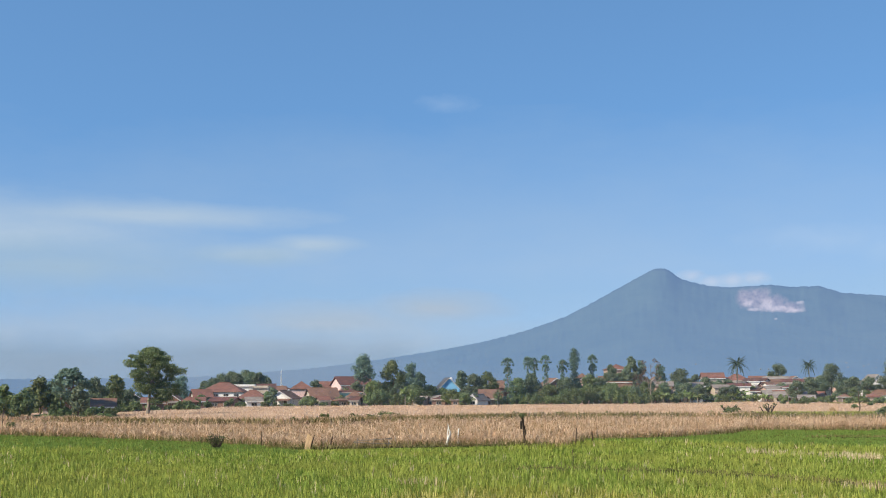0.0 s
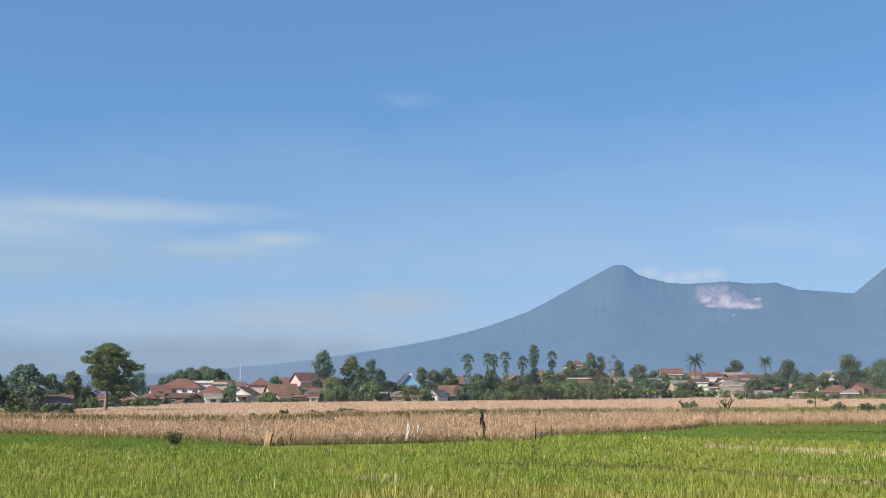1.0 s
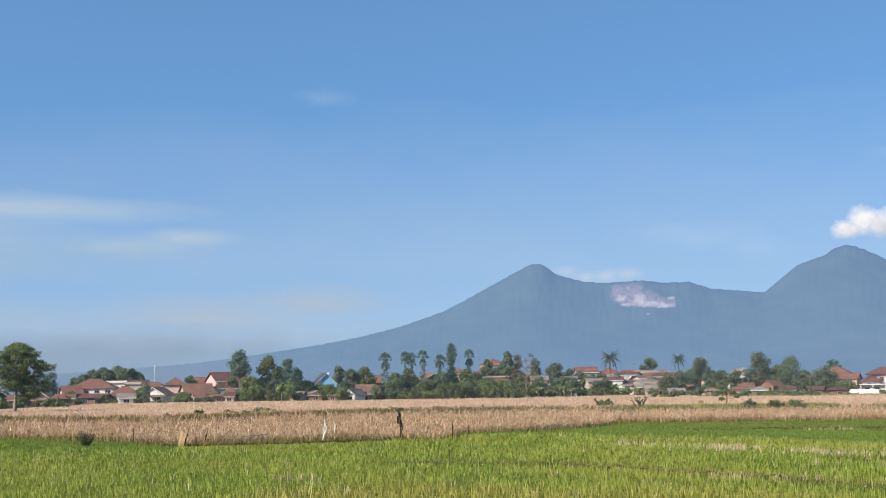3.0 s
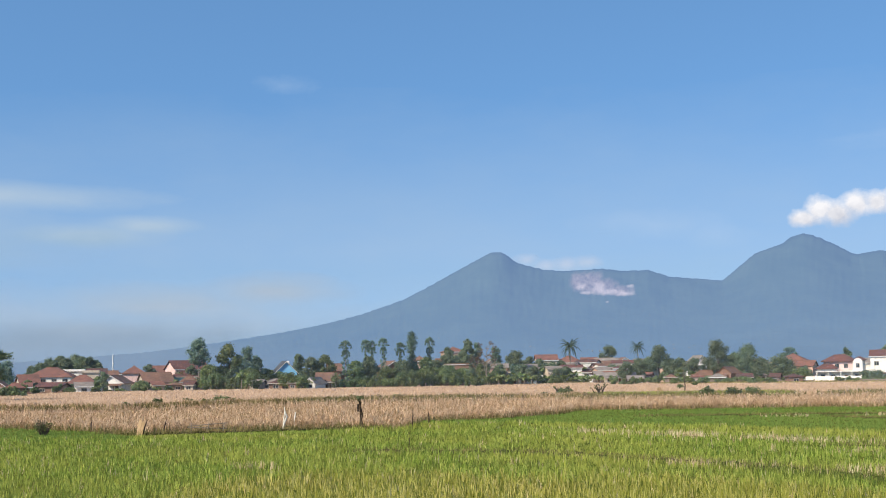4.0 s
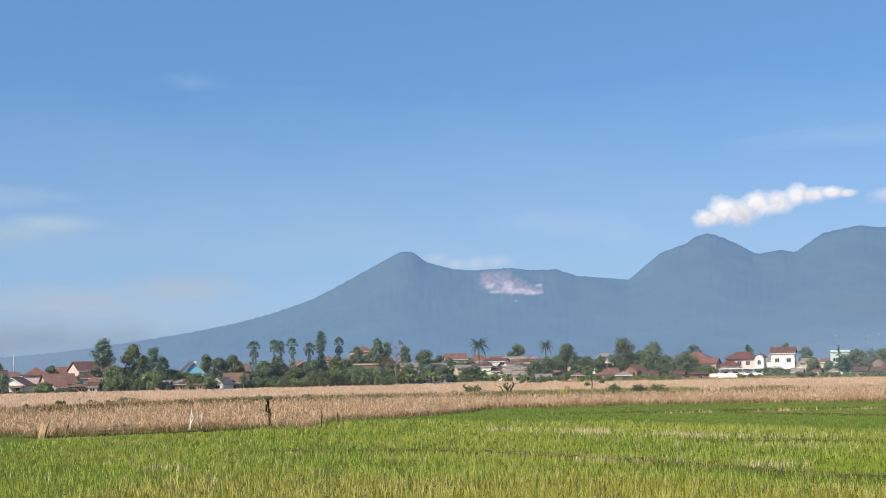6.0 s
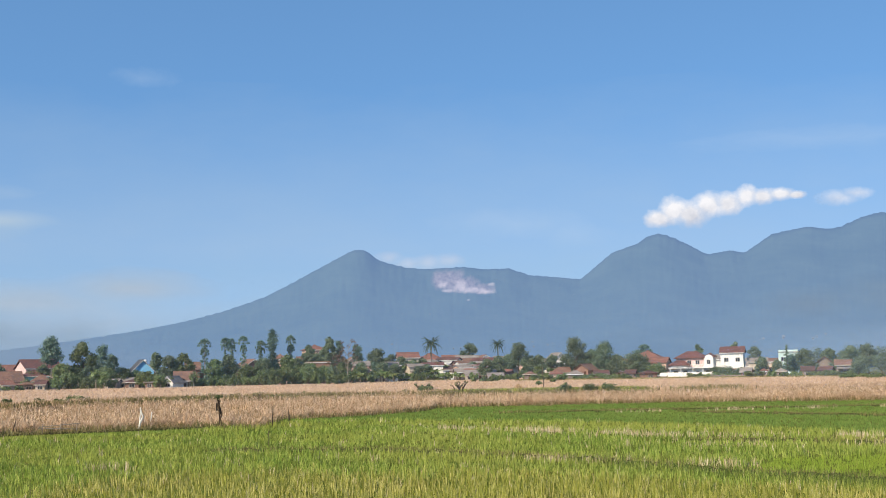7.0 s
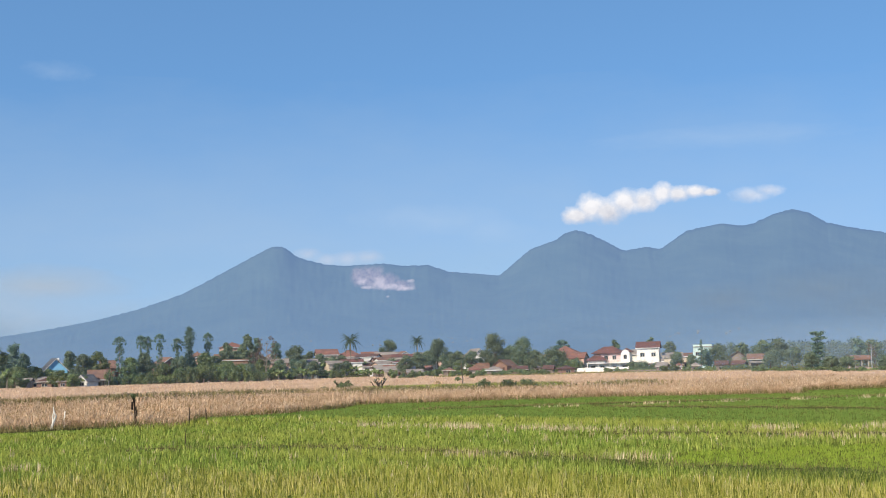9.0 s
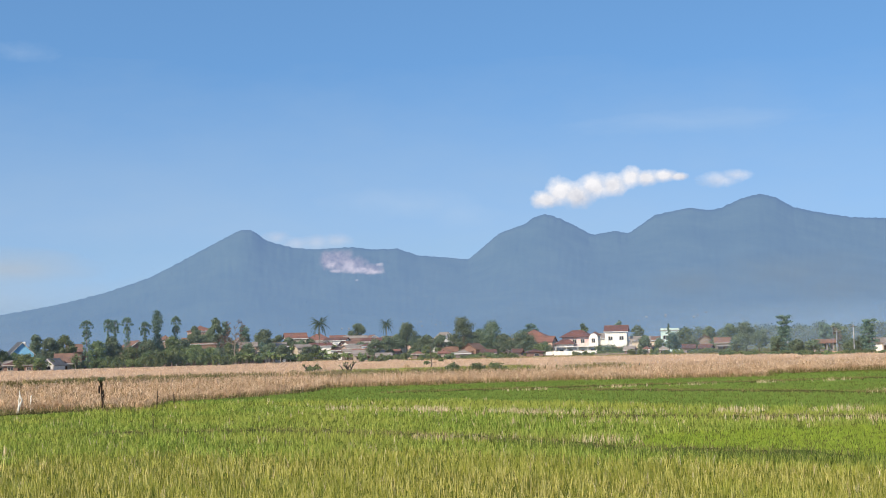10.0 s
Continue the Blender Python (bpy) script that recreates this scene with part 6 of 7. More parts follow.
house(167.0, 411.4, -45, 5.7, 7, 3.4, 5.1, "gable", TILE_BROWN, WALL_BRICK)
house(182.5, 432.0, -14, 7.2, 7, 2.0, 3.6, "gable", TILE_GREY, WALL_BRICK)
house(191.8, 441.1, -37, 6.0, 7, 2.0, 3.8, "hip", TILE_BROWN, WALL_PINK)
house(181.4, 406.4, -35, 4.8, 7, 2.6, 4.4, "side", TILE_BROWN, WALL_BRICK)
house(203.7, 419.1, -39, 5.8, 7, 4.3, 5.6, "hip", TILE_BROWN, WALL_BRICK)
house(207.1, 415.2, -13, 7.1, 7, 3.4, 4.9, "side", TILE_BROWN, WALL_BRICK)
house(195.6, 382.9, -17, 6.7, 7, 3.9, 5.8, "hip", TILE_RED, WALL_PEACH)
house(214.8, 409.0, -29, 6.6, 7, 3.4, 5.1, "side", TILE_GREY, WALL_PEACH)
house(199.5, 370.7, -44, 4.6, 7, 3.0, 4.6, "side", TILE_GREY, WALL_PEACH)
house(217.9, 389.2, -14, 5.3, 7, 2.6, 4.1, "side", TILE_RED, WALL_CREAM)
house(213.3, 371.1, -35, 6.3, 7, 3.2, 4.8, "hip", TILE_RED, WALL_BRICK)
house(225.9, 383.4, -34, 4.6, 7, 3.6, 4.9, "hip", TILE_BROWN, WALL_PEACH)
house(79.2, 398.0, -11, 8.8, 6, 5.6, 6.5, "side", TILE_GREY, WALL_WHITE)
house(105.4, 357.5, -16, 4.4, 3.5, 1.9, 2.6, "side", TILE_GREY, WALL_WHITE)
house(106.0, 377.0, -14, 9.5, 6, 2.6, 3.6, "side", TILE_GREY, WALL_CREAM)
# low sheds along the field edge
house(-36.4, 329.0, 20, 1.9, 4, 2.0, 2.8, "side", TILE_GREY, WALL_BRICK)
house(-32.4, 329.4, 23, 2.7, 4, 2.0, 2.8, "side", TILE_RED, WALL_CREAM)
house(-27.2, 325.9, 23, 2.7, 4, 2.0, 2.8, "hip", TILE_BROWN, WALL_WOOD)
house(-23.2, 322.2, -7, 2.2, 4, 2.0, 2.8, "side", TILE_DARK, WALL_CREAM)
house(-6.0, 326.9, -19, 3.2, 4, 2.0, 2.8, "side", TILE_GREY, WALL_CREAM)
house(-1.0, 326.0, -10, 3.5, 4, 2.1, 2.9, "hip", TILE_DARK, WALL_BRICK)
house(3.4, 322.0, -12, 2.1, 4, 2.0, 2.8, "side", TILE_GREY, WALL_BRICK)
house(10.1, 330.8, -15, 2.7, 4, 2.0, 2.8, "side", TILE_BROWN, WALL_WOOD)
house(62.5, 381.9, -25, 4.2, 4, 3.3, 4.1, "side", TILE_GREY, WALL_WOOD)
house(67.2, 374.0, -6, 4.1, 4, 3.5, 4.3, "side", TILE_GREY, WALL_WOOD)
house(74.0, 377.8, -12, 2.4, 4, 3.3, 4.2, "side", TILE_DARK, WALL_WOOD)
house(101.3, 385.9, -4, 2.4, 4, 3.2, 4.1, "side", TILE_GREY, WALL_WOOD)
house(104.7, 385.0, -32, 3.6, 4, 3.0, 4.0, "side", TILE_RED, WALL_WOOD)
house(111.6, 394.5, -21, 2.7, 4, 3.0, 4.0, "side", TILE_RED, WALL_WOOD)
house(116.1, 395.3, 2, 4.0, 4, 2.4, 3.5, "hip", TILE_DARK, WALL_CREAM)
house(117.4, 387.6, -29, 4.6, 4, 2.6, 3.4, "side", TILE_RED, WALL_WOOD)
house(108.3, 332.8, -20, 3.1, 4, 2.3, 3.1, "hip", TILE_BROWN, WALL_WOOD)
house(120.9, 346.5, -1, 3.1, 4, 2.2, 3.0, "hip", TILE_RED, WALL_CREAM)
house(120.8, 329.6, -21, 4.1, 4, 2.1, 3.1, "hip", TILE_GREY, WALL_WOOD)
house(133.4, 341.9, -16, 4.0, 4, 2.0, 2.8, "side", TILE_DARK, WALL_BRICK)
house(139.6, 344.8, -3, 2.1, 4, 2.4, 3.2, "hip", TILE_GREY, WALL_CREAM)
house(136.5, 326.6, -31, 2.4, 4, 2.0, 2.8, "side", TILE_DARK, WALL_WOOD)
house(137.8, 317.4, -6, 3.7, 4, 2.0, 2.8, "hip", TILE_DARK, WALL_BRICK)
house(162.7, 307.6, -37, 2.5, 4, 2.0, 2.8, "side", TILE_GREY, WALL_BRICK)
house(167.7, 307.2, -28, 2.0, 4, 2.0, 2.8, "hip", TILE_RED, WALL_CREAM)
house(168.8, 299.8, -31, 2.3, 4, 2.0, 2.8, "hip", TILE_GREY, WALL_WOOD)
house(172.8, 292.8, -32, 2.9, 4, 2.1, 2.9, "side", TILE_DARK, WALL_WOOD)
house(176.8, 290.4, -46, 2.9, 4, 2.0, 2.8, "side", TILE_DARK, WALL_WOOD)
shrub(-63.8, 238.6, 2.5, 2.7)
shrub(-64.7, 246.7, 1.6, 3.3)
shrub(-63.0, 246.1, 1.8, 3.5)
shrub(-63.1, 251.2, 2.8, 2.7)
shrub(-63.0, 258.4, 2.1, 2.9)
shrub(-57.2, 241.3, 1.6, 3.1)
shrub(-59.7, 260.2, 1.3, 3.5)
shrub(-55.2, 250.0, 2.1, 3.5)
shrub(-52.3, 243.5, 2.6, 2.8)
shrub(-52.0, 248.6, 1.6, 2.8)
shrub(-50.4, 246.9, 2.5, 3.0)
shrub(-60.5, 303.0, 2.6, 2.5)
shrub(-57.7, 300.5, 2.2, 2.1)
shrub(-59.6, 322.5, 2.3, 2.5)
shrub(-53.3, 304.4, 2.7, 2.4)
shrub(-50.4, 303.8, 2.0, 2.9)
shrub(-49.9, 322.2, 1.6, 2.7)
shrub(-44.6, 305.8, 1.9, 2.3)
shrub(-44.0, 321.0, 1.6, 2.4)
shrub(-39.2, 310.5, 1.4, 3.0)
shrub(-36.6, 317.9, 1.8, 2.1)
shrub(-33.8, 313.2, 2.4, 2.1)
shrub(-31.0, 315.5, 1.6, 2.3)
shrub(-27.9, 314.8, 1.8, 2.2)
shrub(-26.9, 325.9, 3.7, 4.1)
shrub(-24.6, 329.1, 3.5, 3.5)
shrub(-22.6, 329.2, 3.7, 3.3)
shrub(-19.4, 319.4, 4.0, 3.3)
shrub(-17.6, 323.5, 4.5, 3.9)
shrub(-14.8, 324.7, 4.0, 3.8)
shrub(-12.6, 318.8, 4.1, 3.2)
shrub(-10.6, 326.8, 3.8, 3.1)
shrub(-8.4, 321.9, 4.8, 3.5)
shrub(-6.3, 323.9, 3.4, 3.0)
shrub(-4.3, 329.0, 4.7, 2.9)
shrub(0.0, 325.0, 4.2, 2.7)
shrub(1.9, 326.0, 4.0, 3.7)
shrub(3.6, 327.0, 3.6, 3.4)
shrub(5.2, 319.0, 4.0, 3.4)
shrub(7.0, 321.9, 3.8, 3.8)
shrub(14.5, 330.7, 4.9, 2.9)
shrub(16.7, 332.6, 3.1, 3.2)
shrub(19.4, 342.4, 3.4, 2.9)
shrub(21.8, 343.3, 3.5, 3.3)
shrub(24.0, 342.2, 4.2, 3.8)
shrub(24.6, 328.1, 4.2, 4.1)
shrub(27.7, 340.9, 4.7, 3.2)
shrub(28.7, 333.8, 3.5, 4.1)
shrub(30.8, 336.6, 3.0, 3.1)
shrub(32.5, 335.4, 4.4, 3.3)
shrub(34.2, 335.3, 4.4, 3.9)
shrub(36.1, 334.1, 3.4, 3.7)
shrub(39.4, 341.7, 6.2, 3.5)
shrub(32.0, 333.5, 5.5, 3.9)
shrub(33.6, 332.3, 4.5, 3.8)
shrub(35.1, 329.1, 5.5, 3.2)
shrub(37.8, 330.8, 5.6, 3.2)
shrub(39.6, 332.6, 5.6, 4.0)
shrub(41.4, 333.4, 4.8, 3.7)
shrub(43.3, 335.2, 5.1, 2.9)
shrub(45.0, 333.0, 5.6, 3.5)
shrub(47.0, 332.7, 4.7, 3.5)
shrub(50.1, 339.3, 5.7, 3.5)
shrub(50.4, 330.2, 5.0, 2.9)
shrub(52.0, 326.9, 3.6, 3.3)
shrub(56.1, 340.4, 4.3, 3.9)
banana_plant(57.8, 346.2, 4.2, 3.3)
shrub(60.0, 347.9, 4.2, 4.4)
banana_plant(61.3, 343.6, 4.5, 3.4)
banana_plant(63.3, 345.2, 3.8, 4.0)
shrub(65.4, 347.9, 4.3, 3.8)
banana_plant(68.4, 350.4, 4.5, 4.1)
banana_plant(70.3, 349.0, 4.0, 3.1)
banana_plant(70.6, 342.8, 4.1, 3.4)
banana_plant(75.6, 380.6, 3.8, 3.3)
banana_plant(77.9, 385.2, 3.8, 3.5)
banana_plant(78.4, 380.0, 2.8, 4.0)
banana_plant(81.3, 386.5, 3.5, 3.1)
banana_plant(81.1, 378.4, 2.7, 3.4)
banana_plant(85.1, 386.8, 3.9, 3.7)
shrub(85.6, 382.5, 3.4, 3.6)
shrub(86.8, 379.2, 3.3, 3.4)
banana_plant(88.2, 375.8, 3.8, 3.6)
banana_plant(91.9, 382.1, 2.9, 3.2)
banana_plant(94.5, 384.6, 3.0, 3.9)
banana_plant(94.0, 375.4, 3.4, 4.4)
banana_plant(97.3, 381.8, 3.6, 3.5)
banana_plant(99.1, 380.3, 3.6, 3.0)
banana_plant(100.4, 380.0, 2.9, 3.8)
banana_plant(102.4, 380.4, 3.0, 3.2)
shrub(79.8, 402.2, 4.0, 3.4)
shrub(84.1, 397.2, 3.4, 3.4)
shrub(89.9, 409.2, 2.2, 4.8)
shrub(91.2, 394.6, 3.9, 3.7)
shrub(98.7, 408.2, 1.8, 3.6)
shrub(99.4, 394.7, 3.0, 4.4)
shrub(104.6, 397.5, 2.3, 5.2)
shrub(113.5, 408.5, 2.2, 4.7)
shrub(118.2, 411.3, 2.0, 4.0)
shrub(120.4, 398.2, 2.7, 4.0)
shrub(87.1, 316.2, 3.1, 2.8)
shrub(89.1, 313.6, 2.4, 2.7)
shrub(91.4, 312.9, 2.7, 3.4)
shrub(104.2, 348.8, 2.3, 3.8)
shrub(105.0, 341.2, 2.6, 3.6)
shrub(103.2, 329.2, 3.0, 3.1)
shrub(114.4, 355.0, 3.2, 3.3)
shrub(107.2, 325.8, 2.6, 3.6)
shrub(116.2, 345.0, 2.3, 3.5)
shrub(113.6, 330.0, 1.9, 3.4)
shrub(109.7, 311.2, 2.2, 3.0)
shrub(122.1, 339.7, 2.6, 4.2)
shrub(119.0, 323.8, 1.7, 2.9)
shrub(122.2, 325.9, 2.2, 4.3)
shrub(130.7, 341.9, 2.3, 3.6)
shrub(125.3, 321.5, 2.5, 4.2)
shrub(120.9, 303.8, 1.8, 3.8)
shrub(131.1, 323.4, 2.1, 3.5)
shrub(125.3, 303.1, 2.0, 3.4)
shrub(139.5, 330.8, 2.8, 3.9)
shrub(139.3, 322.2, 1.7, 3.5)
shrub(141.4, 322.4, 2.5, 4.3)
broad_tree(112.3, 407.8, 5.3, 4.8)
broad_tree(106.8, 372.0, 7.3, 5.2)
broad_tree(113.5, 380.4, 8.2, 5.4)
broad_tree(126.7, 413.0, 7.3, 5.5)
broad_tree(127.0, 396.1, 6.2, 4.5)
broad_tree(121.8, 365.2, 8.2, 5.6)
broad_tree(130.7, 378.0, 8.1, 4.5)
broad_tree(136.1, 380.4, 7.5, 4.9)
broad_tree(141.4, 384.9, 6.4, 6.1)
broad_tree(152.1, 403.3, 6.0, 5.9)
broad_tree(141.4, 363.5, 7.8, 4.8)
broad_tree(159.0, 397.4, 4.8, 6.4)
broad_tree(149.9, 365.5, 6.3, 4.4)
broad_tree(165.9, 394.5, 6.6, 4.6)
broad_tree(153.5, 354.2, 5.2, 5.3)
broad_tree(156.5, 351.8, 4.7, 4.4)
broad_tree(91.1, 435.6, 3.5, 4.6)
broad_tree(94.7, 431.7, 4.4, 5.5)
broad_tree(96.2, 408.8, 5.1, 4.9)
broad_tree(104.5, 427.4, 4.8, 5.1)
broad_tree(87.8, 419.9, 5.9, 3.7)
broad_tree(90.5, 422.4, 6.8, 3.2)
broad_tree(93.6, 418.7, 6.3, 4.1)
broad_tree(97.1, 420.9, 6.4, 4.0)
broad_tree(-68.5, 326.9, 2.9, 3.1)
broad_tree(-64.2, 324.7, 3.6, 3.2)
broad_tree(-60.5, 331.5, 2.6, 3.2)
shrub(-57.6, 344.2, 3.7, 2.7)
broad_tree(-50.6, 341.3, 3.0, 2.3)
broad_tree(-91.8, 244.3, 5.3, 4.2)
broad_tree(-93.0, 254.5, 3.7, 4.0)
broad_tree(-94.4, 263.6, 4.8, 4.2)
shrub(-84.8, 242.6, 4.7, 3.8)
broad_tree(-82.9, 245.4, 5.2, 3.6)
broad_tree(-87.8, 266.9, 3.6, 4.6)
broad_tree(-79.0, 249.8, 6.2, 4.7)
broad_tree(-74.6, 241.7, 4.7, 4.7)
broad_tree(-78.7, 265.6, 4.2, 5.0)
shrub(-76.7, 270.3, 6.1, 4.9)
broad_tree(-72.5, 266.3, 5.8, 5.1)
shrub(-72.0, 277.8, 5.6, 5.6)
broad_tree(-27.6, 342.9, 5.4, 4.1)
broad_tree(-24.2, 342.1, 7.2, 4.5)
shrub(-19.7, 338.4, 5.5, 5.4)
broad_tree(-16.1, 346.6, 6.6, 6.0)
broad_tree(-12.2, 336.8, 7.3, 5.6)
broad_tree(-7.5, 338.9, 5.9, 4.5)
broad_tree(-3.8, 348.0, 6.0, 5.0)
broad_tree(-0.9, 349.0, 5.3, 4.6)
broad_tree(34.2, 356.4, 6.4, 4.4)
broad_tree(38.3, 355.9, 7.3, 4.7)
broad_tree(42.5, 365.5, 6.3, 4.0)
broad_tree(46.4, 363.0, 8.3, 5.8)
broad_tree(49.0, 351.6, 6.3, 4.6)
broad_tree(52.0, 350.2, 5.5, 5.6)
broad_tree(57.4, 350.3, 6.8, 3.7)
shrub(49.2, 389.9, 10.4, 5.4)
broad_tree(53.7, 396.4, 10.6, 4.3)
broad_tree(56.8, 398.0, 10.3, 3.8)
broad_tree(59.8, 389.4, 9.5, 5.1)
broad_tree(62.3, 372.8, 7.6, 4.2)
broad_tree(67.4, 381.1, 7.7, 3.9)
broad_tree(71.3, 380.4, 6.3, 4.3)
broad_tree(72.5, 365.9, 6.6, 5.2)
broad_tree(77.4, 374.1, 5.5, 4.3)
shrub(153.1, 322.5, 2.0, 3.3)
shrub(159.5, 329.4, 2.0, 2.8)
shrub(160.0, 325.9, 1.6, 2.6)
shrub(159.4, 319.5, 2.1, 3.6)
shrub(166.4, 327.1, 1.6, 3.2)
shrub(167.7, 325.3, 1.6, 2.6)
shrub(164.3, 314.7, 1.5, 3.3)
shrub(167.8, 317.4, 1.6, 3.4)
banana_plant(87.4, 418.0, 4.1, 4.8)
banana_plant(89.5, 412.4, 6.2, 4.2)
banana_plant(92.4, 412.8, 5.0, 5.1)
banana_plant(94.4, 410.3, 5.5, 4.8)
banana_plant(97.4, 412.7, 5.0, 4.0)
banana_plant(98.5, 406.2, 4.3, 5.1)
banana_plant(102.4, 412.5, 5.7, 4.7)
shrub(154.6, 291.5, 2.3, 2.8)
shrub(157.0, 290.3, 2.6, 3.2)
shrub(156.0, 281.7, 2.5, 2.8)
shrub(160.1, 282.9, 1.9, 2.9)
shrub(162.1, 280.5, 2.2, 3.6)
shrub(173.1, 295.0, 2.2, 3.8)
shrub(172.0, 288.7, 1.9, 4.1)
shrub(168.6, 279.0, 2.0, 3.8)
shrub(171.3, 279.7, 2.3, 4.1)
shrub(174.7, 281.1, 1.6, 3.1)
shrub(179.6, 283.9, 2.0, 4.0)
shrub(148.1, 235.3, 1.5, 4.0)
shrub(156.1, 244.4, 1.3, 4.2)
shrub(156.0, 240.9, 1.3, 3.6)
shrub(147.8, 224.8, 1.6, 3.8)
shrub(160.1, 239.4, 1.2, 3.3)
shrub(154.2, 226.5, 1.2, 3.8)
shrub(153.4, 221.0, 1.5, 2.6)
shrub(159.5, 226.5, 1.3, 3.6)
shrub(154.4, 216.6, 1.4, 3.9)
shrub(140.5, 195.8, 1.5, 3.2)
shrub(147.3, 200.7, 1.2, 2.9)
shrub(144.5, 194.1, 1.4, 3.0)
shrub(152.1, 200.9, 1.1, 3.4)
shrub(151.9, 197.3, 1.4, 3.4)
shrub(161.6, 204.9, 1.4, 3.5)
shrub(153.1, 191.3, 1.1, 3.1)
shrub(163.0, 200.0, 1.1, 3.1)
shrub(158.7, 190.6, 1.2, 2.9)
# small roofs crowded together
house(99.7, 439.8, -7, 7.4, 5, 5.1, 5.9, "hip", TILE_BROWN, WALL_WHITE)
house(106.4, 456.8, 5, 4.4, 5, 4.7, 5.5, "side", TILE_GREY, WALL_CREAM)
house(101.5, 422.0, -35, 4.5, 5, 4.6, 5.4, "side", TILE_GREY, WALL_WHITE)
house(110.6, 445.5, 0, 4.1, 5, 4.9, 5.7, "side", TILE_GREY, WALL_WHITE)
house(109.4, 430.3, -33, 7.8, 5, 5.2, 6.0, "side", TILE_DARK, WALL_WHITE)
house(116.5, 445.0, -22, 7.9, 5, 3.4, 4.4, "gable", TILE_BROWN, WALL_WHITE)
house(111.5, 417.4, 7, 4.8, 5, 4.4, 5.2, "side", TILE_BROWN, WALL_WHITE)
house(119.9, 440.0, 2, 5.3, 5, 4.5, 5.4, "side", TILE_BROWN, WALL_WHITE)
house(120.1, 430.6, -36, 7.6, 5, 3.5, 4.3, "side", TILE_GREY, WALL_WHITE)
house(123.4, 433.8, -20, 7.5, 5, 4.7, 5.5, "side", TILE_MAROON, WALL_WHITE)
house(92.3, 410.8, 7, 5.3, 5, 4.1, 5.0, "side", TILE_GREY, WALL_CREAM)
house(99.1, 424.6, 4, 4.9, 5, 3.3, 4.1, "side", TILE_BROWN, WALL_WHITE)
house(99.5, 414.2, -14, 7.2, 5, 4.3, 5.1, "side", TILE_MAROON, WALL_WHITE)
house(103.3, 418.4, -30, 6.8, 5, 3.6, 4.5, "gable", TILE_GREY, WALL_CREAM)
house(105.8, 412.6, -7, 6.6, 5, 2.7, 3.5, "side", TILE_DARK, WALL_WHITE)
house(104.3, 396.5, 7, 4.2, 5, 3.1, 3.9, "hip", TILE_DARK, WALL_WHITE)
house(108.9, 405.6, 10, 6.9, 5, 3.7, 4.5, "side", TILE_GREY, WALL_PEACH)
house(113.4, 408.6, -13, 6.2, 5, 2.6, 3.4, "side", TILE_GREY, WALL_CREAM)
house(114.5, 403.1, -7, 6.9, 5, 4.3, 5.1, "hip", TILE_MAROON, WALL_WHITE)
house(118.4, 407.1, 4, 4.7, 5, 3.9, 4.8, "side", TILE_GREY, WALL_WHITE)
house(69.2, 405.1, -9, 3.8, 5, 5.2, 6.0, "gable", TILE_MAROON, WALL_PEACH)
house(74.0, 403.3, -22, 4.9, 5, 4.2, 5.0, "side", TILE_MAROON, WALL_WHITE)
house(80.6, 406.1, -22, 3.9, 5, 5.5, 6.3, "gable", TILE_GREY, WALL_CREAM)
# bank of weeds and lone plants in the fields
bush(-13.9, 143.3, 1.2, 1.3)
bush(-10.5, 144.6, 1.2, 1.5)
bush(-7.1, 146.8, 1.4, 2.7)
bush(-5.4, 147.9, 1.1, 2.1)
bush(-16.2, 133.0, 1.0, 1.1)
bush(-8.8, 146.7, 1.0, 1.2)
bush(-13.8, 74.7, 1.0, 1.3, twiggy=True)
bush(-37.6, 106.6, 1.1, 1.4)
stalk_clump(41.2, 156.2, 2.1, 1.2)
bush(39.3, 160.2, 1.0, 2.7)
bush(40.3, 157.9, 0.8, 2.0)
stalk_clump(37.3, 161.8, 1.8, 0.6)
bush(37.7, 161.7, 1.5, 2.3)
bush(37.6, 160.7, 1.5, 2.3)
bush(54.4, 152.6, 1.6, 2.1)
bush(57.2, 150.5, 1.5, 2.5)
bush(60.0, 150.5, 1.5, 3.0)
sapling(55.0, 163.0, 3.8, 3.2)
bush(35.1, 162.2, 1.0, 1.4)
bush(12.7, 165.5, 1.0, 2.3)
bush(15.7, 165.3, 1.0, 1.7)
bush(9.5, 163.7, 1.0, 1.5)
bush(21.9, 165.6, 1.0, 1.2)
pavilion(182.5, 247.0, -34, 4.4, 3.4, 2.6)


# ---- the large white villa with stacked roofs ----
def hip_roof(parent, x0, x1, y0, y1, z, rise, tile, name="roof"):
    """A hipped roof with eaves over a rectangle."""
    bm = bmesh.new()
    base = [bm.verts.new(p) for p in ((x0, y0, z), (x1, y0, z), (x1, y1, z), (x0, y1, z))]
    lip = [bm.verts.new((v.co.x, v.co.y, z + 0.18)) for v in base]
    run = min(x1 - x0, y1 - y0) / 2 * 0.92
    my = (y0 + y1) / 2
    t0, t1 = bm.verts.new((x0 + run, my, z + rise)), bm.verts.new((x1 - run, my, z + rise))
    bm.faces.new(base[::-1])
    for i in range(4):
        bm.faces.new((base[i], base[(i + 1) % 4], lip[(i + 1) % 4], lip[i]))
    for f in ((lip[0], lip[1], t1, t0), (lip[2], lip[3], t0, t1), (lip[1], lip[2], t1), (lip[3], lip[0], t0)):
        bm.faces.new(f)
    return part(name, tidy(bm), tile, parent)


def block(parent, name, x0, x1, y0, y1, z0, z1, material, label=""):
    bm = bmesh.new()
    box(bm, x0, x1, y0, y1, z0, z1)
    return part(name, tidy(bm), material, parent, label)


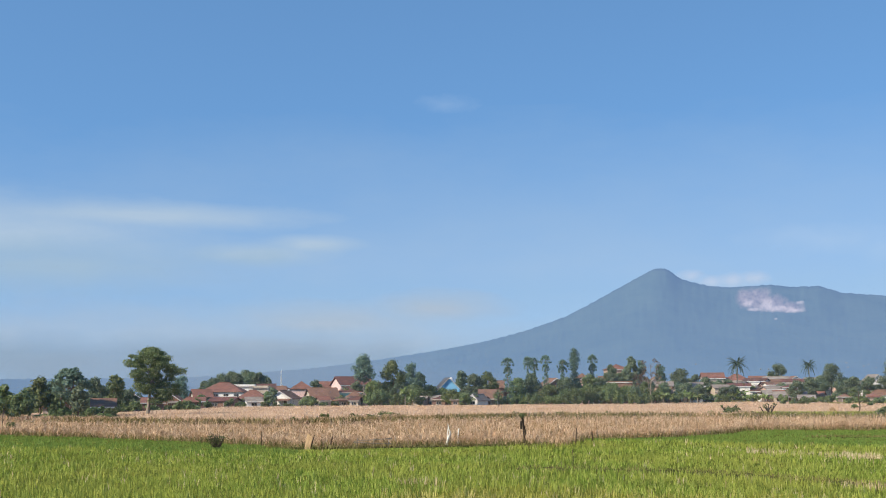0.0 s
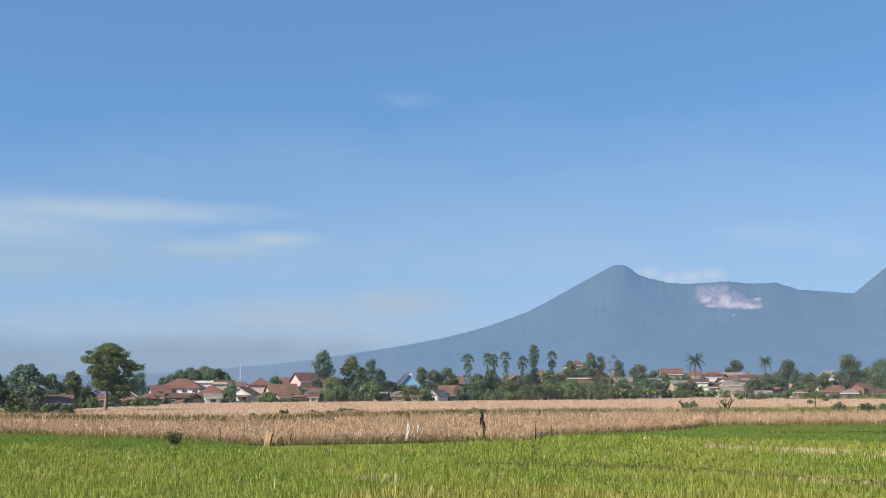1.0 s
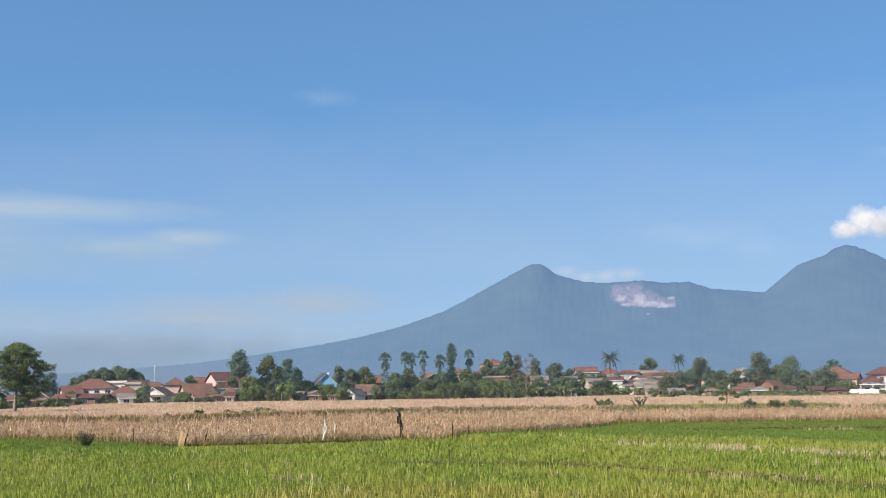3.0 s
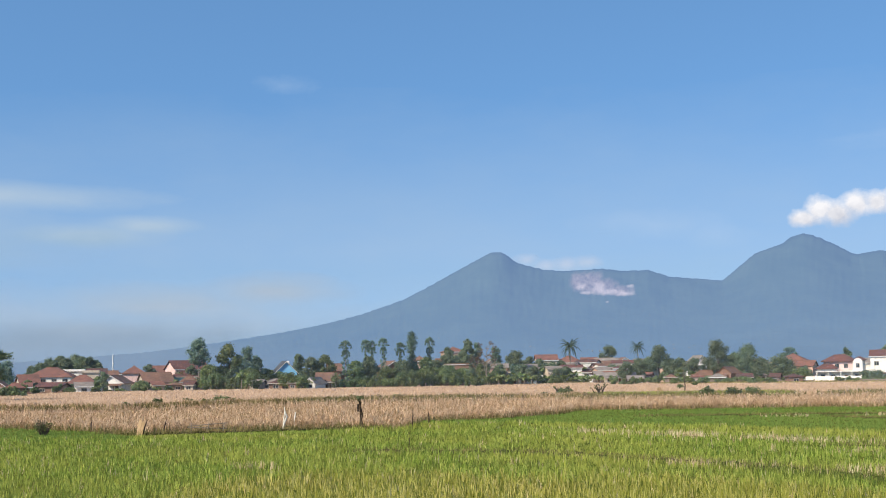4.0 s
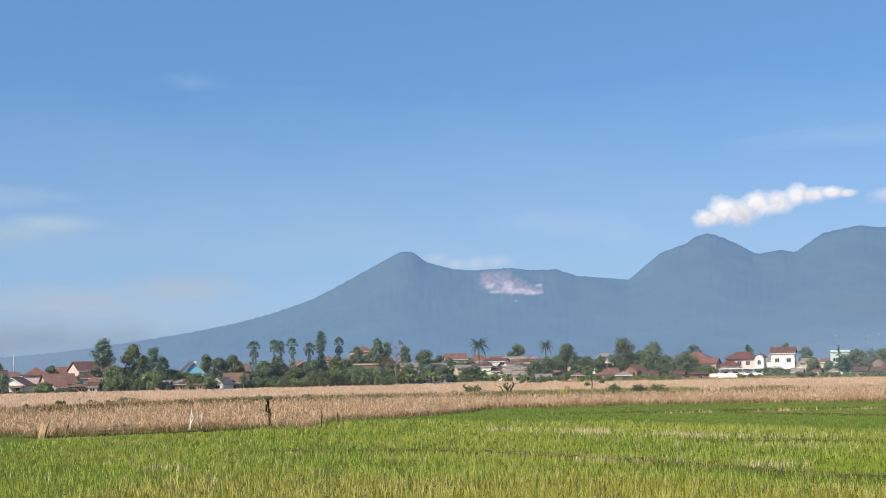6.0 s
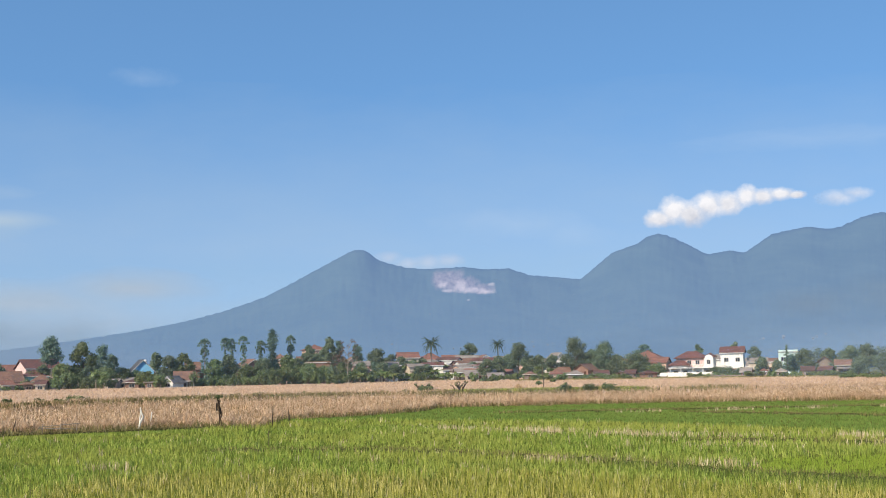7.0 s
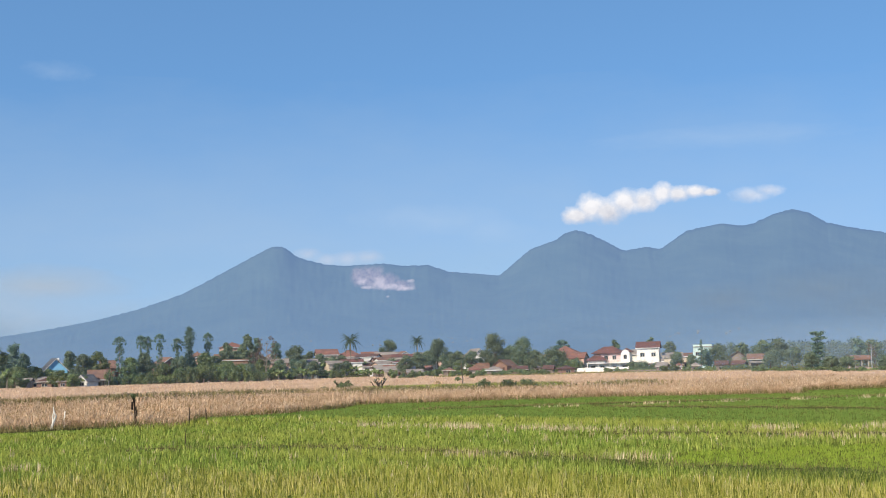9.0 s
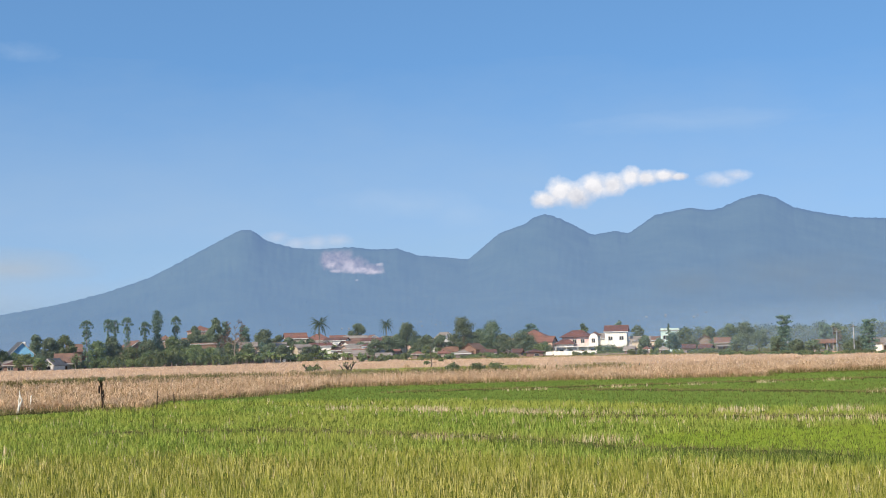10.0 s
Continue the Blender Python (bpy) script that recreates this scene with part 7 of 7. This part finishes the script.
def villa(x, y, turn):
    ob = new("villa")
    ob.matrix_world = pose(x, y, float(ground_z(x, y)) - 0.1, 0, 0, turn)
    tagged(ob, "large white two-storey villa with stacked maroon hipped roofs", "house", "village houses")
    white, maroon = WALL_WHITE[0], TILE_MAROON[0]
    block(ob, "wall", -6.6, 6.4, -3.5, 5.5, -0.5, 3.3, white)
    block(ob, "upper_wall", -5.2, 3.9, -1.5, 5.0, 3.3, 6.3, WALL_PINK[0], "pale pink upper wall")
    hip_roof(ob, -5.9, 4.6, -2.3, 5.8, 6.2, 2.3, maroon)
    hip_roof(ob, -7.4, -0.6, -4.6, 0.5, 4.0, 1.7, maroon)
    block(ob, "upper_wing", -6.7, -1.2, -3.8, 0.0, 3.3, 4.1, white)
    slab = block(ob, "porch_roof", -7.2, 7.0, -5.0, -3.4, 3.1, 3.35, BARGE)
    for px in (-6.8, -3.4, 0.2, 3.4, 6.6):
        block(ob, "column", px - 0.14, px + 0.14, -4.8, -4.5, -0.3, 3.1, BARGE)
    for i in range(13):
        px = -0.4 + 5.9 * i / 12
        block(slab, "baluster", px - 0.04, px + 0.04, -4.9, -4.8, 3.35, 4.15, BARGE)
    block(slab, "rail", -0.5, 5.6, -4.95, -4.75, 4.15, 4.25, BARGE)
    bm = bmesh.new()
    prism(bm, [(3.6, 3.3), (6.4, 3.3), (6.4, 6.1), (5.9, 6.9), (5.0, 7.3), (4.1, 6.9), (3.6, 6.1)], "y", -2.8, 4.6)
    part("gable_wall", tidy(bm), white, ob)
    hip_roof(ob, 3.3, 6.8, -1.0, 5.2, 6.6, 1.3, maroon)
    for px in (-3.6, -1.2, 1.4):
        opening(ob, "window", px, -1.5, 4.2, 1.3, 1.4, FRAME_PAINT, GLASS)
    opening(ob, "window", 5.0, -2.8, 4.3, 1.1, 1.4, FRAME_PAINT, GLASS)
    for px in (-5.2, -2.2, 4.8):
        opening(ob, "window", px, -3.5, 0.9, 1.4, 1.5, FRAME_PAINT, GLASS)
    opening(ob, "door", 1.6, -3.5, 0.0, 1.1, 2.2, FRAME_PAINT, DOOR_WOOD)


def garden_wall(x, y, turn, w, h, material, label):
    ob = new("garden_wall")
    ob.matrix_world = pose(x, y, float(ground_z(x, y)) - 0.3, 0, 0, turn)
    tagged(ob, label, "wall", "garden walls")
    k = max(2, int(w / 3))
    for i in range(k):
        block(ob, "panel", -w / 2 + w * i / k + 0.15, -w / 2 + w * (i + 1) / k - 0.15, -0.07, 0.07, 0, h, material)
    for i in range(k + 1):
        px = -w / 2 + w * i / k
        block(ob, "pier", px - 0.15, px + 0.15, -0.15, 0.15, 0, h + 0.25, material)


villa(170.3, 356.4, -33)
garden_wall(158.8, 338.6, -30, 16, 2.1, WALL_WHITE[0], "white plastered garden wall before the villa")
garden_wall(162.6, 304.3, -33, 22, 1.3, WALL_WOOD[0], "long low grey field wall below the gardens")
garden_wall(133.2, 323.6, -25, 24, 1.2, WALL_WOOD[0], "long low grey field wall below the trees")


# ---- things that stand in the fields ----
PALE_WOOD = mottled("bleached_board", (0.66, 0.46, 0.27), (0.50, 0.33, 0.18), 3.0, 0.8)
WHITE_WOOD = mottled("whitewashed_wood", (0.80, 0.77, 0.70), (0.62, 0.57, 0.48), 3.0, 0.8)
DARK_CLOTH = mottled("dark_cloth", (0.035, 0.028, 0.022), (0.07, 0.05, 0.035), 3.0, 0.95)
DARK_WOOD = mottled("dark_stake", (0.09, 0.06, 0.04), (0.05, 0.035, 0.025), 3.0, 0.9)
STEEL = mottled("galvanised_steel", (0.36, 0.36, 0.37), (0.28, 0.28, 0.29), 0.5, 0.5)


def rag(bm, x, z0, z1, half, seed):
    """A hanging rag: a folded strip with thickness and a ragged hem."""
    n, m = 7, 6
    sides = []
    for s in (-1, 1):
        grid = []
        for i in range(n + 1):
            row = []
            for j in range(m + 1):
                u, v = i / n, j / m
                fold = 0.05 * math.sin(9 * u + seed + 2 * v)
                hem = 0.12 * noise.noise(Vector((u * 4, seed, 0))) * (1 - v)
                wide = half * (0.75 + 0.35 * noise.noise(Vector((v * 2.5, seed, 5.0))))
                row.append(bm.verts.new((x + (2 * u - 1) * wide, fold + s * 0.012, z0 + (z1 - z0) * v + hem)))
            grid.append(row)
        sides.append(grid)
        for i in range(n):
            for j in range(m):
                bm.faces.new((grid[i][j], grid[i + 1][j], grid[i + 1][j + 1], grid[i][j + 1]))
    a, b = sides
    for i in range(n):
        for j in (0, m):
            bm.faces.new((a[i][j], a[i + 1][j], b[i + 1][j], b[i][j]))
    for j in range(m):
        for i in (0, n):
            bm.faces.new((a[i][j], a[i][j + 1], b[i][j + 1], b[i][j]))


def rag_post():
    """A stake hung with dark rags and topped by twigs, to keep birds off."""
    ob = new("rag_post")
    ob.location = (4.9, 76.8, 0)
    tagged(ob, "weathered stake hung with dark rags at the rice edge", "stake")
    limbs_mesh("stake", [([(0.06, 0, -0.2), (0.02, 0, 0.8), (-0.05, 0, 1.75)], [0.045, 0.04, 0.03])], DARK_WOOD, ob, 7)
    limbs_mesh("brace", [([(0.22, 0, -0.1), (0.10, 0, 0.55), (0.03, 0, 0.95)], [0.03, 0.03, 0.02])], DARK_WOOD, ob, 6)
    for x, z0, z1, half, seed in ((-0.13, 1.05, 1.55, 0.07, 1.0), (0.02, 1.0, 1.68, 0.065, 3.0), (0.10, 0.85, 1.25, 0.05, 5.0), (0.14, 0.68, 1.02, 0.04, 7.0), (-0.06, 1.45, 1.75, 0.055, 9.0)):
        bm = bmesh.new()
        rag(bm, x, z0, z1, half, seed)
        part("rag", tidy(bm), DARK_CLOTH, ob)
    for k in range(7):
        a = k * 0.9
        limbs_mesh("twig", [([(-0.05, 0, 1.6), (-0.05 + 0.12 * math.cos(a), 0.1 * math.sin(a), 1.85), (-0.05 + 0.28 * math.cos(a), 0.2 * math.sin(a), 2.0 + 0.08 * math.sin(3 * a))], [0.014, 0.010, 0.005])], DARK_WOOD, ob, 5)
    leaf_cloud("leaves", [(-0.05, 0, 1.95, 0.26, 0.14)], 0.07, 70, FOLIAGE, ob)


def forked_marker():
    """A pale split branch stuck upright as a marker."""
    ob = new("marker_branch")
    ob.location = (0.2, 77.0, 0)
    tagged(ob, "bleached white forked branch stuck upright as marker", "stake")
    limbs_mesh("stem", [([(-0.10, 0, -0.15), (0.0, 0, 0.45), (0.17, 0, 0.82), (0.05, 0, 1.12), (0.02, 0, 1.42)], [0.085, 0.075, 0.06, 0.04, 0.012])], WHITE_WOOD, ob, 7)
    limbs_mesh("fork", [([(-0.01, 0.02, 0.5), (0.00, 0.02, 0.85), (0.03, 0.01, 1.15)], [0.05, 0.04, 0.03])], WHITE_WOOD, ob, 7)


def thin_marker():
    ob = new("marker_stick")
    ob.location = (0.85, 79.0, 0)
    tagged(ob, "thin pale stick standing among ripe rice", "stake")
    limbs_mesh("stem", [([(0, 0, -0.1), (0.02, 0, 0.6), (0.06, 0, 1.05)], [0.05, 0.045, 0.03])], WHITE_WOOD, ob, 6)


def leaning_board():
    """Two rough boards nailed to a stake, leaning."""
    ob = new("board_marker")
    ob.matrix_world = pose(-8.1, 72.6, 0, 0, 13, -10)
    tagged(ob, "leaning bleached board marker at the paddy edge", "board")
    for x, half, top in ((-0.08, 0.09, 0.92), (0.10, 0.08, 0.86)):
        bm = bmesh.new()
        prism(bm, [(x - half, -0.1), (x + half, -0.1), (x + half * 0.95, top - 0.05), (x + half * 0.3, top + 0.03), (x - half * 0.9, top)], "y", -0.02, 0.02)
        part("board", tidy(bm), PALE_WOOD, ob)
    limbs_mesh("stake", [([(0.20, 0.05, -0.2), (0.21, 0.05, 0.6), (0.25, 0.05, 1.0)], [0.035, 0.03, 0.02])], DARK_WOOD, ob, 6)


def twig_stake():
    ob = new("twig_stake")
    ob.location = (5.6, 54.3, 0)
    tagged(ob, "dark thin twig standing in the green rice", "stake")
    limbs_mesh("stem", [([(0, 0, -0.1), (0.03, 0, 0.4), (0.0, 0, 0.78)], [0.02, 0.017, 0.01])], DARK_WOOD, ob, 6)
    for z, dx in ((0.45, 0.12), (0.58, -0.1), (0.66, 0.08)):
        limbs_mesh("twig", [([(0.02, 0, z), (dx * 0.6, 0.02, z + 0.06), (dx, 0.03, z + 0.15)], [0.009, 0.007, 0.004])], DARK_WOOD, ob, 5)


def edge_stake(x, y, h, lean):
    ob = new("field_stake")
    ob.location = (x, y, 0)
    tagged(ob, "dark wooden stake at the ripe rice edge", "stake", "field stakes")
    limbs_mesh("stem", [([(0, 0, -0.2), (lean * 0.5, 0, h * 0.5), (lean, 0, h)], [0.04, 0.035, 0.02])], DARK_WOOD, ob, 6)
    limbs_mesh("snag", [([(lean * 0.6, 0, h * 0.6), (lean * 0.6 + 0.12, 0, h * 0.75)], [0.02, 0.008])], DARK_WOOD, ob, 5)


def bamboo_rail():
    """A low broken rail of grey bamboo over the ditch."""
    ob = new("bamboo_rail")
    ob.location = (-4.4, 74.6, 0)
    tagged(ob, "low broken grey bamboo rail beside the ditch", "rail")
    for x in (-0.9, 0.1, 1.0):
        limbs_mesh("post", [([(x, 0, -0.2), (x + 0.02, 0, 0.35), (x + 0.05, 0, 0.62)], [0.03, 0.03, 0.025])], PALE_BARK, ob, 6)
    for z, tilt in ((0.32, 0.05), (0.52, -0.08)):
        limbs_mesh("cane", [([(-1.1, 0.03, z + tilt), (0, 0.03, z), (1.2, 0.03, z - tilt)], [0.026, 0.026, 0.024])], PALE_BARK, ob, 6)


def straw_bundle(x, y):
    ob = new("straw_bundle")
    ob.location = (x, y, float(ground_z(x, y)))
    tagged(ob, "round bundle of pale dry straw on the bank", "straw bundle")
    k = 700
    a, f = rng.uniform(0, 6.28, k), rng.uniform(0, 1, k)
    rr = 0.55 * np.sqrt(1 - (2 * f - 0.9) ** 2 * 0.9) + rng.normal(0, 0.05, k)
    pts = np.stack([rr * np.cos(a), rr * np.sin(a), 0.1 + 1.0 * f], -1)
    co = np.stack([pts, pts + rng.normal(0, 0.03, (k, 3)), pts + rng.normal(0, 0.10, (k, 3)) + np.array([0, 0, 0.18])], 1).reshape(-1, 3)
    strip_mesh("straw", co, np.arange(3 * k), np.full(k, 3), RIPE, ob)
    limbs_mesh("core", [([(0, 0, 0), (0, 0, 0.3), (0, 0, 0.8), (0, 0, 1.15)], [0.36, 0.5, 0.48, 0.2])], STUBBLE, ob, 10)


rag_post()
forked_marker()
thin_marker()
leaning_board()
twig_stake()
bamboo_rail()
straw_bundle(55.5, 176.0)
edge_stake(8.2, 77.2, 1.1, 0.05)
edge_stake(9.6, 80.0, 0.9, -0.04)
edge_stake(-6.9, 73.8, 0.9, 0.25)
edge_stake(-39.8, 111.0, 1.6, 0.02)
edge_stake(-11.5, 77.5, 1.0, 0.0)


# ---- masts and poles ----
def lattice_mast(x, y, z, h, half, label):
    """A slender lattice mast: three legs, rungs and braces."""
    ob = new("radio_mast")
    ob.location = (x, y, z)
    tagged(ob, label, "mast", "radio masts")
    feet = [(half * math.cos(a), half * math.sin(a)) for a in (0.3, 2.4, 4.5)]
    for p, q in feet:
        limbs_mesh("leg", [([(p, q, 0), (p * 0.3, q * 0.3, h)], [0.12, 0.08])], BARGE, ob, 5)
    braces = []
    for i in range(12):
        f = 1 - 0.7 * i / 12
        g = 1 - 0.7 * (i + 1) / 12
        for k in range(3):
            (p, q), (u, v) = feet[k], feet[(k + 1) % 3]
            braces.append(([(p * f, q * f, h * i / 12), (u * g, v * g, h * (i + 1) / 12)], [0.08, 0.08]))
    limbs_mesh("bracing", braces, BARGE, ob, 4)


def power_pole(x, y, h):
    ob = new("power_pole")
    ob.location = (x, y, float(ground_z(x, y)) - 0.1)
    tagged(ob, "grey concrete power pole with a short crossarm", "pole", "power poles")
    limbs_mesh("pole", [([(0, 0, 0), (0, 0, h * 0.5), (0, 0, h)], [0.11, 0.10, 0.07])], STEEL, ob, 8)
    limbs_mesh("crossarm", [([(-0.8, 0, h - 0.5), (0.8, 0, h - 0.5)], [0.06, 0.06])], DARK_WOOD, ob, 5)


lattice_mast(-118.0, 892.0, 0.0, 22.0, 0.9, "far pale lattice radio mast above the roofs")
power_pole(166.5, 215.0, 6.5)
power_pole(178.0, 236.0, 5.5)
power_pole(187.0, 268.0, 7.0)


def roof_tank(x, y, z):
    """A white water tank on a rooftop stand."""
    ob = new("water_tank")
    ob.location = (x, y, z)
    tagged(ob, "white plastic water tank on a roof stand", "water tank")
    limbs_mesh("tank", [([(0, 0, 0.5), (0, 0, 0.55), (0, 0, 1.35), (0, 0, 1.6)], [0.42, 0.47, 0.47, 0.2])], BARGE, ob, 12)
    for sx in (-0.4, 0.4):
        limbs_mesh("stand", [([(sx, 0, -1.6), (sx, 0, 0.52)], [0.05, 0.05])], STEEL, ob, 5)


roof_tank(2.1, 357.5, 6.6)


# ---- hamlets far up on the mountain's foot ----
# white walls and roofs dulled to blue-grey, haze put into their colour
HAZY_WALL = mottled("hazy_wall", (0.20, 0.235, 0.28), (0.17, 0.2, 0.24), 0.2)


def slope_house(az, el, w, tall):
    """A far house, set on the slope where the line of sight meets it."""
    a, top = radians(az), ridge_height(az)
    r = 2150.0
    while r < 4200 and (top * ((r - 2100) / 2200) ** 1.7 - 2) / r < math.tan(radians(el)):
        r += 10
    z = EYE - 2 + top * ((r - 2100) / 2200) ** 1.7
    ob = new("house")
    ob.matrix_world = pose(r * math.sin(a), r * math.cos(a), z - 3, 0, 0, -az)
    tagged(ob, "far white house on the mountain foot", "house", "far hamlet houses")
    bm = bmesh.new()
    prism(bm, [(-4, 0), (4, 0), (4, 4 + tall), (0, 6 + tall), (-4, 4 + tall)], "x", -w / 2, w / 2)
    part("wall", tidy(bm), HAZY_WALL, ob)
    bm = bmesh.new()
    for s in (-1, 1):
        prism(bm, [(0, 6 + tall), (s * 4.6, 3.9 + tall), (s * 4.6, 4.2 + tall), (0, 6.4 + tall)], "x", -w / 2 - 0.5, w / 2 + 0.5)
    part("roof", tidy(bm), HAZY_WALL, ob)


for az, el, w, tall in [(11.62, 1.29, 8, 0), (14.49, 1.04, 8, 1), (14.83, 1.06, 8, 3), (18.19, 1.27, 13, 1), (18.9, 1.12, 10, 3), (19.11, 1.19, 8, 3), (19.43, 1.05, 8, 3), (28.3, 1.06, 13, 0), (28.51, 1.15, 10, 3), (28.69, 1.2, 10, 3), (29.55, 1.31, 13, 1), (30.82, 1.19, 13, 1), (31.38, 1.36, 13, 1), (28.65, 1.22, 8, 0), (29.54, 1.24, 10, 1), (30.98, 1.25, 10, 1), (18.23, 1.08, 10, 3)]:
    slope_house(az, el, w * 0.35, 0)


# ---- hazy woods beyond the open end of the village ----
def far_woods(label, a0, a1, r0, r1, count, h0, h1):
    lobes = []
    for i in range(count):
        a, r = radians(tree_rng.uniform(a0, a1)), tree_rng.uniform(r0, r1)
        h = tree_rng.uniform(h0, h1)
        base = float(ground_z(r * math.sin(a), r * math.cos(a)))
        for k in range(6):
            s = h * tree_rng.uniform(0.18, 0.3)
            lobes.append((r * math.sin(a) + tree_rng.uniform(-1, 1) * h * 0.34, r * math.cos(a) + tree_rng.uniform(-1, 1) * h * 0.3, base + h * (0.25 + 0.11 * k), s, s * 0.8))
    ob = leaf_cloud("far_woods", lobes, 0.6, count * 420, FOLIAGE_FAR, None)
    tagged(ob, label, "woods", kind="stuff")


# leaf tints paled towards grey-blue: distance haze put into the colour
FOLIAGE_FAR = foliage_material("hazed_far_leaf", (0.06, 0.09, 0.07), (0.10, 0.145, 0.105), (0.15, 0.19, 0.14))
far_woods("grey-green woods beyond the open fields", 30.0, 44, 620, 860, 170, 7, 12)
far_woods("grey-green trees behind the village roofs", -24, 27, 560, 700, 110, 4, 7)
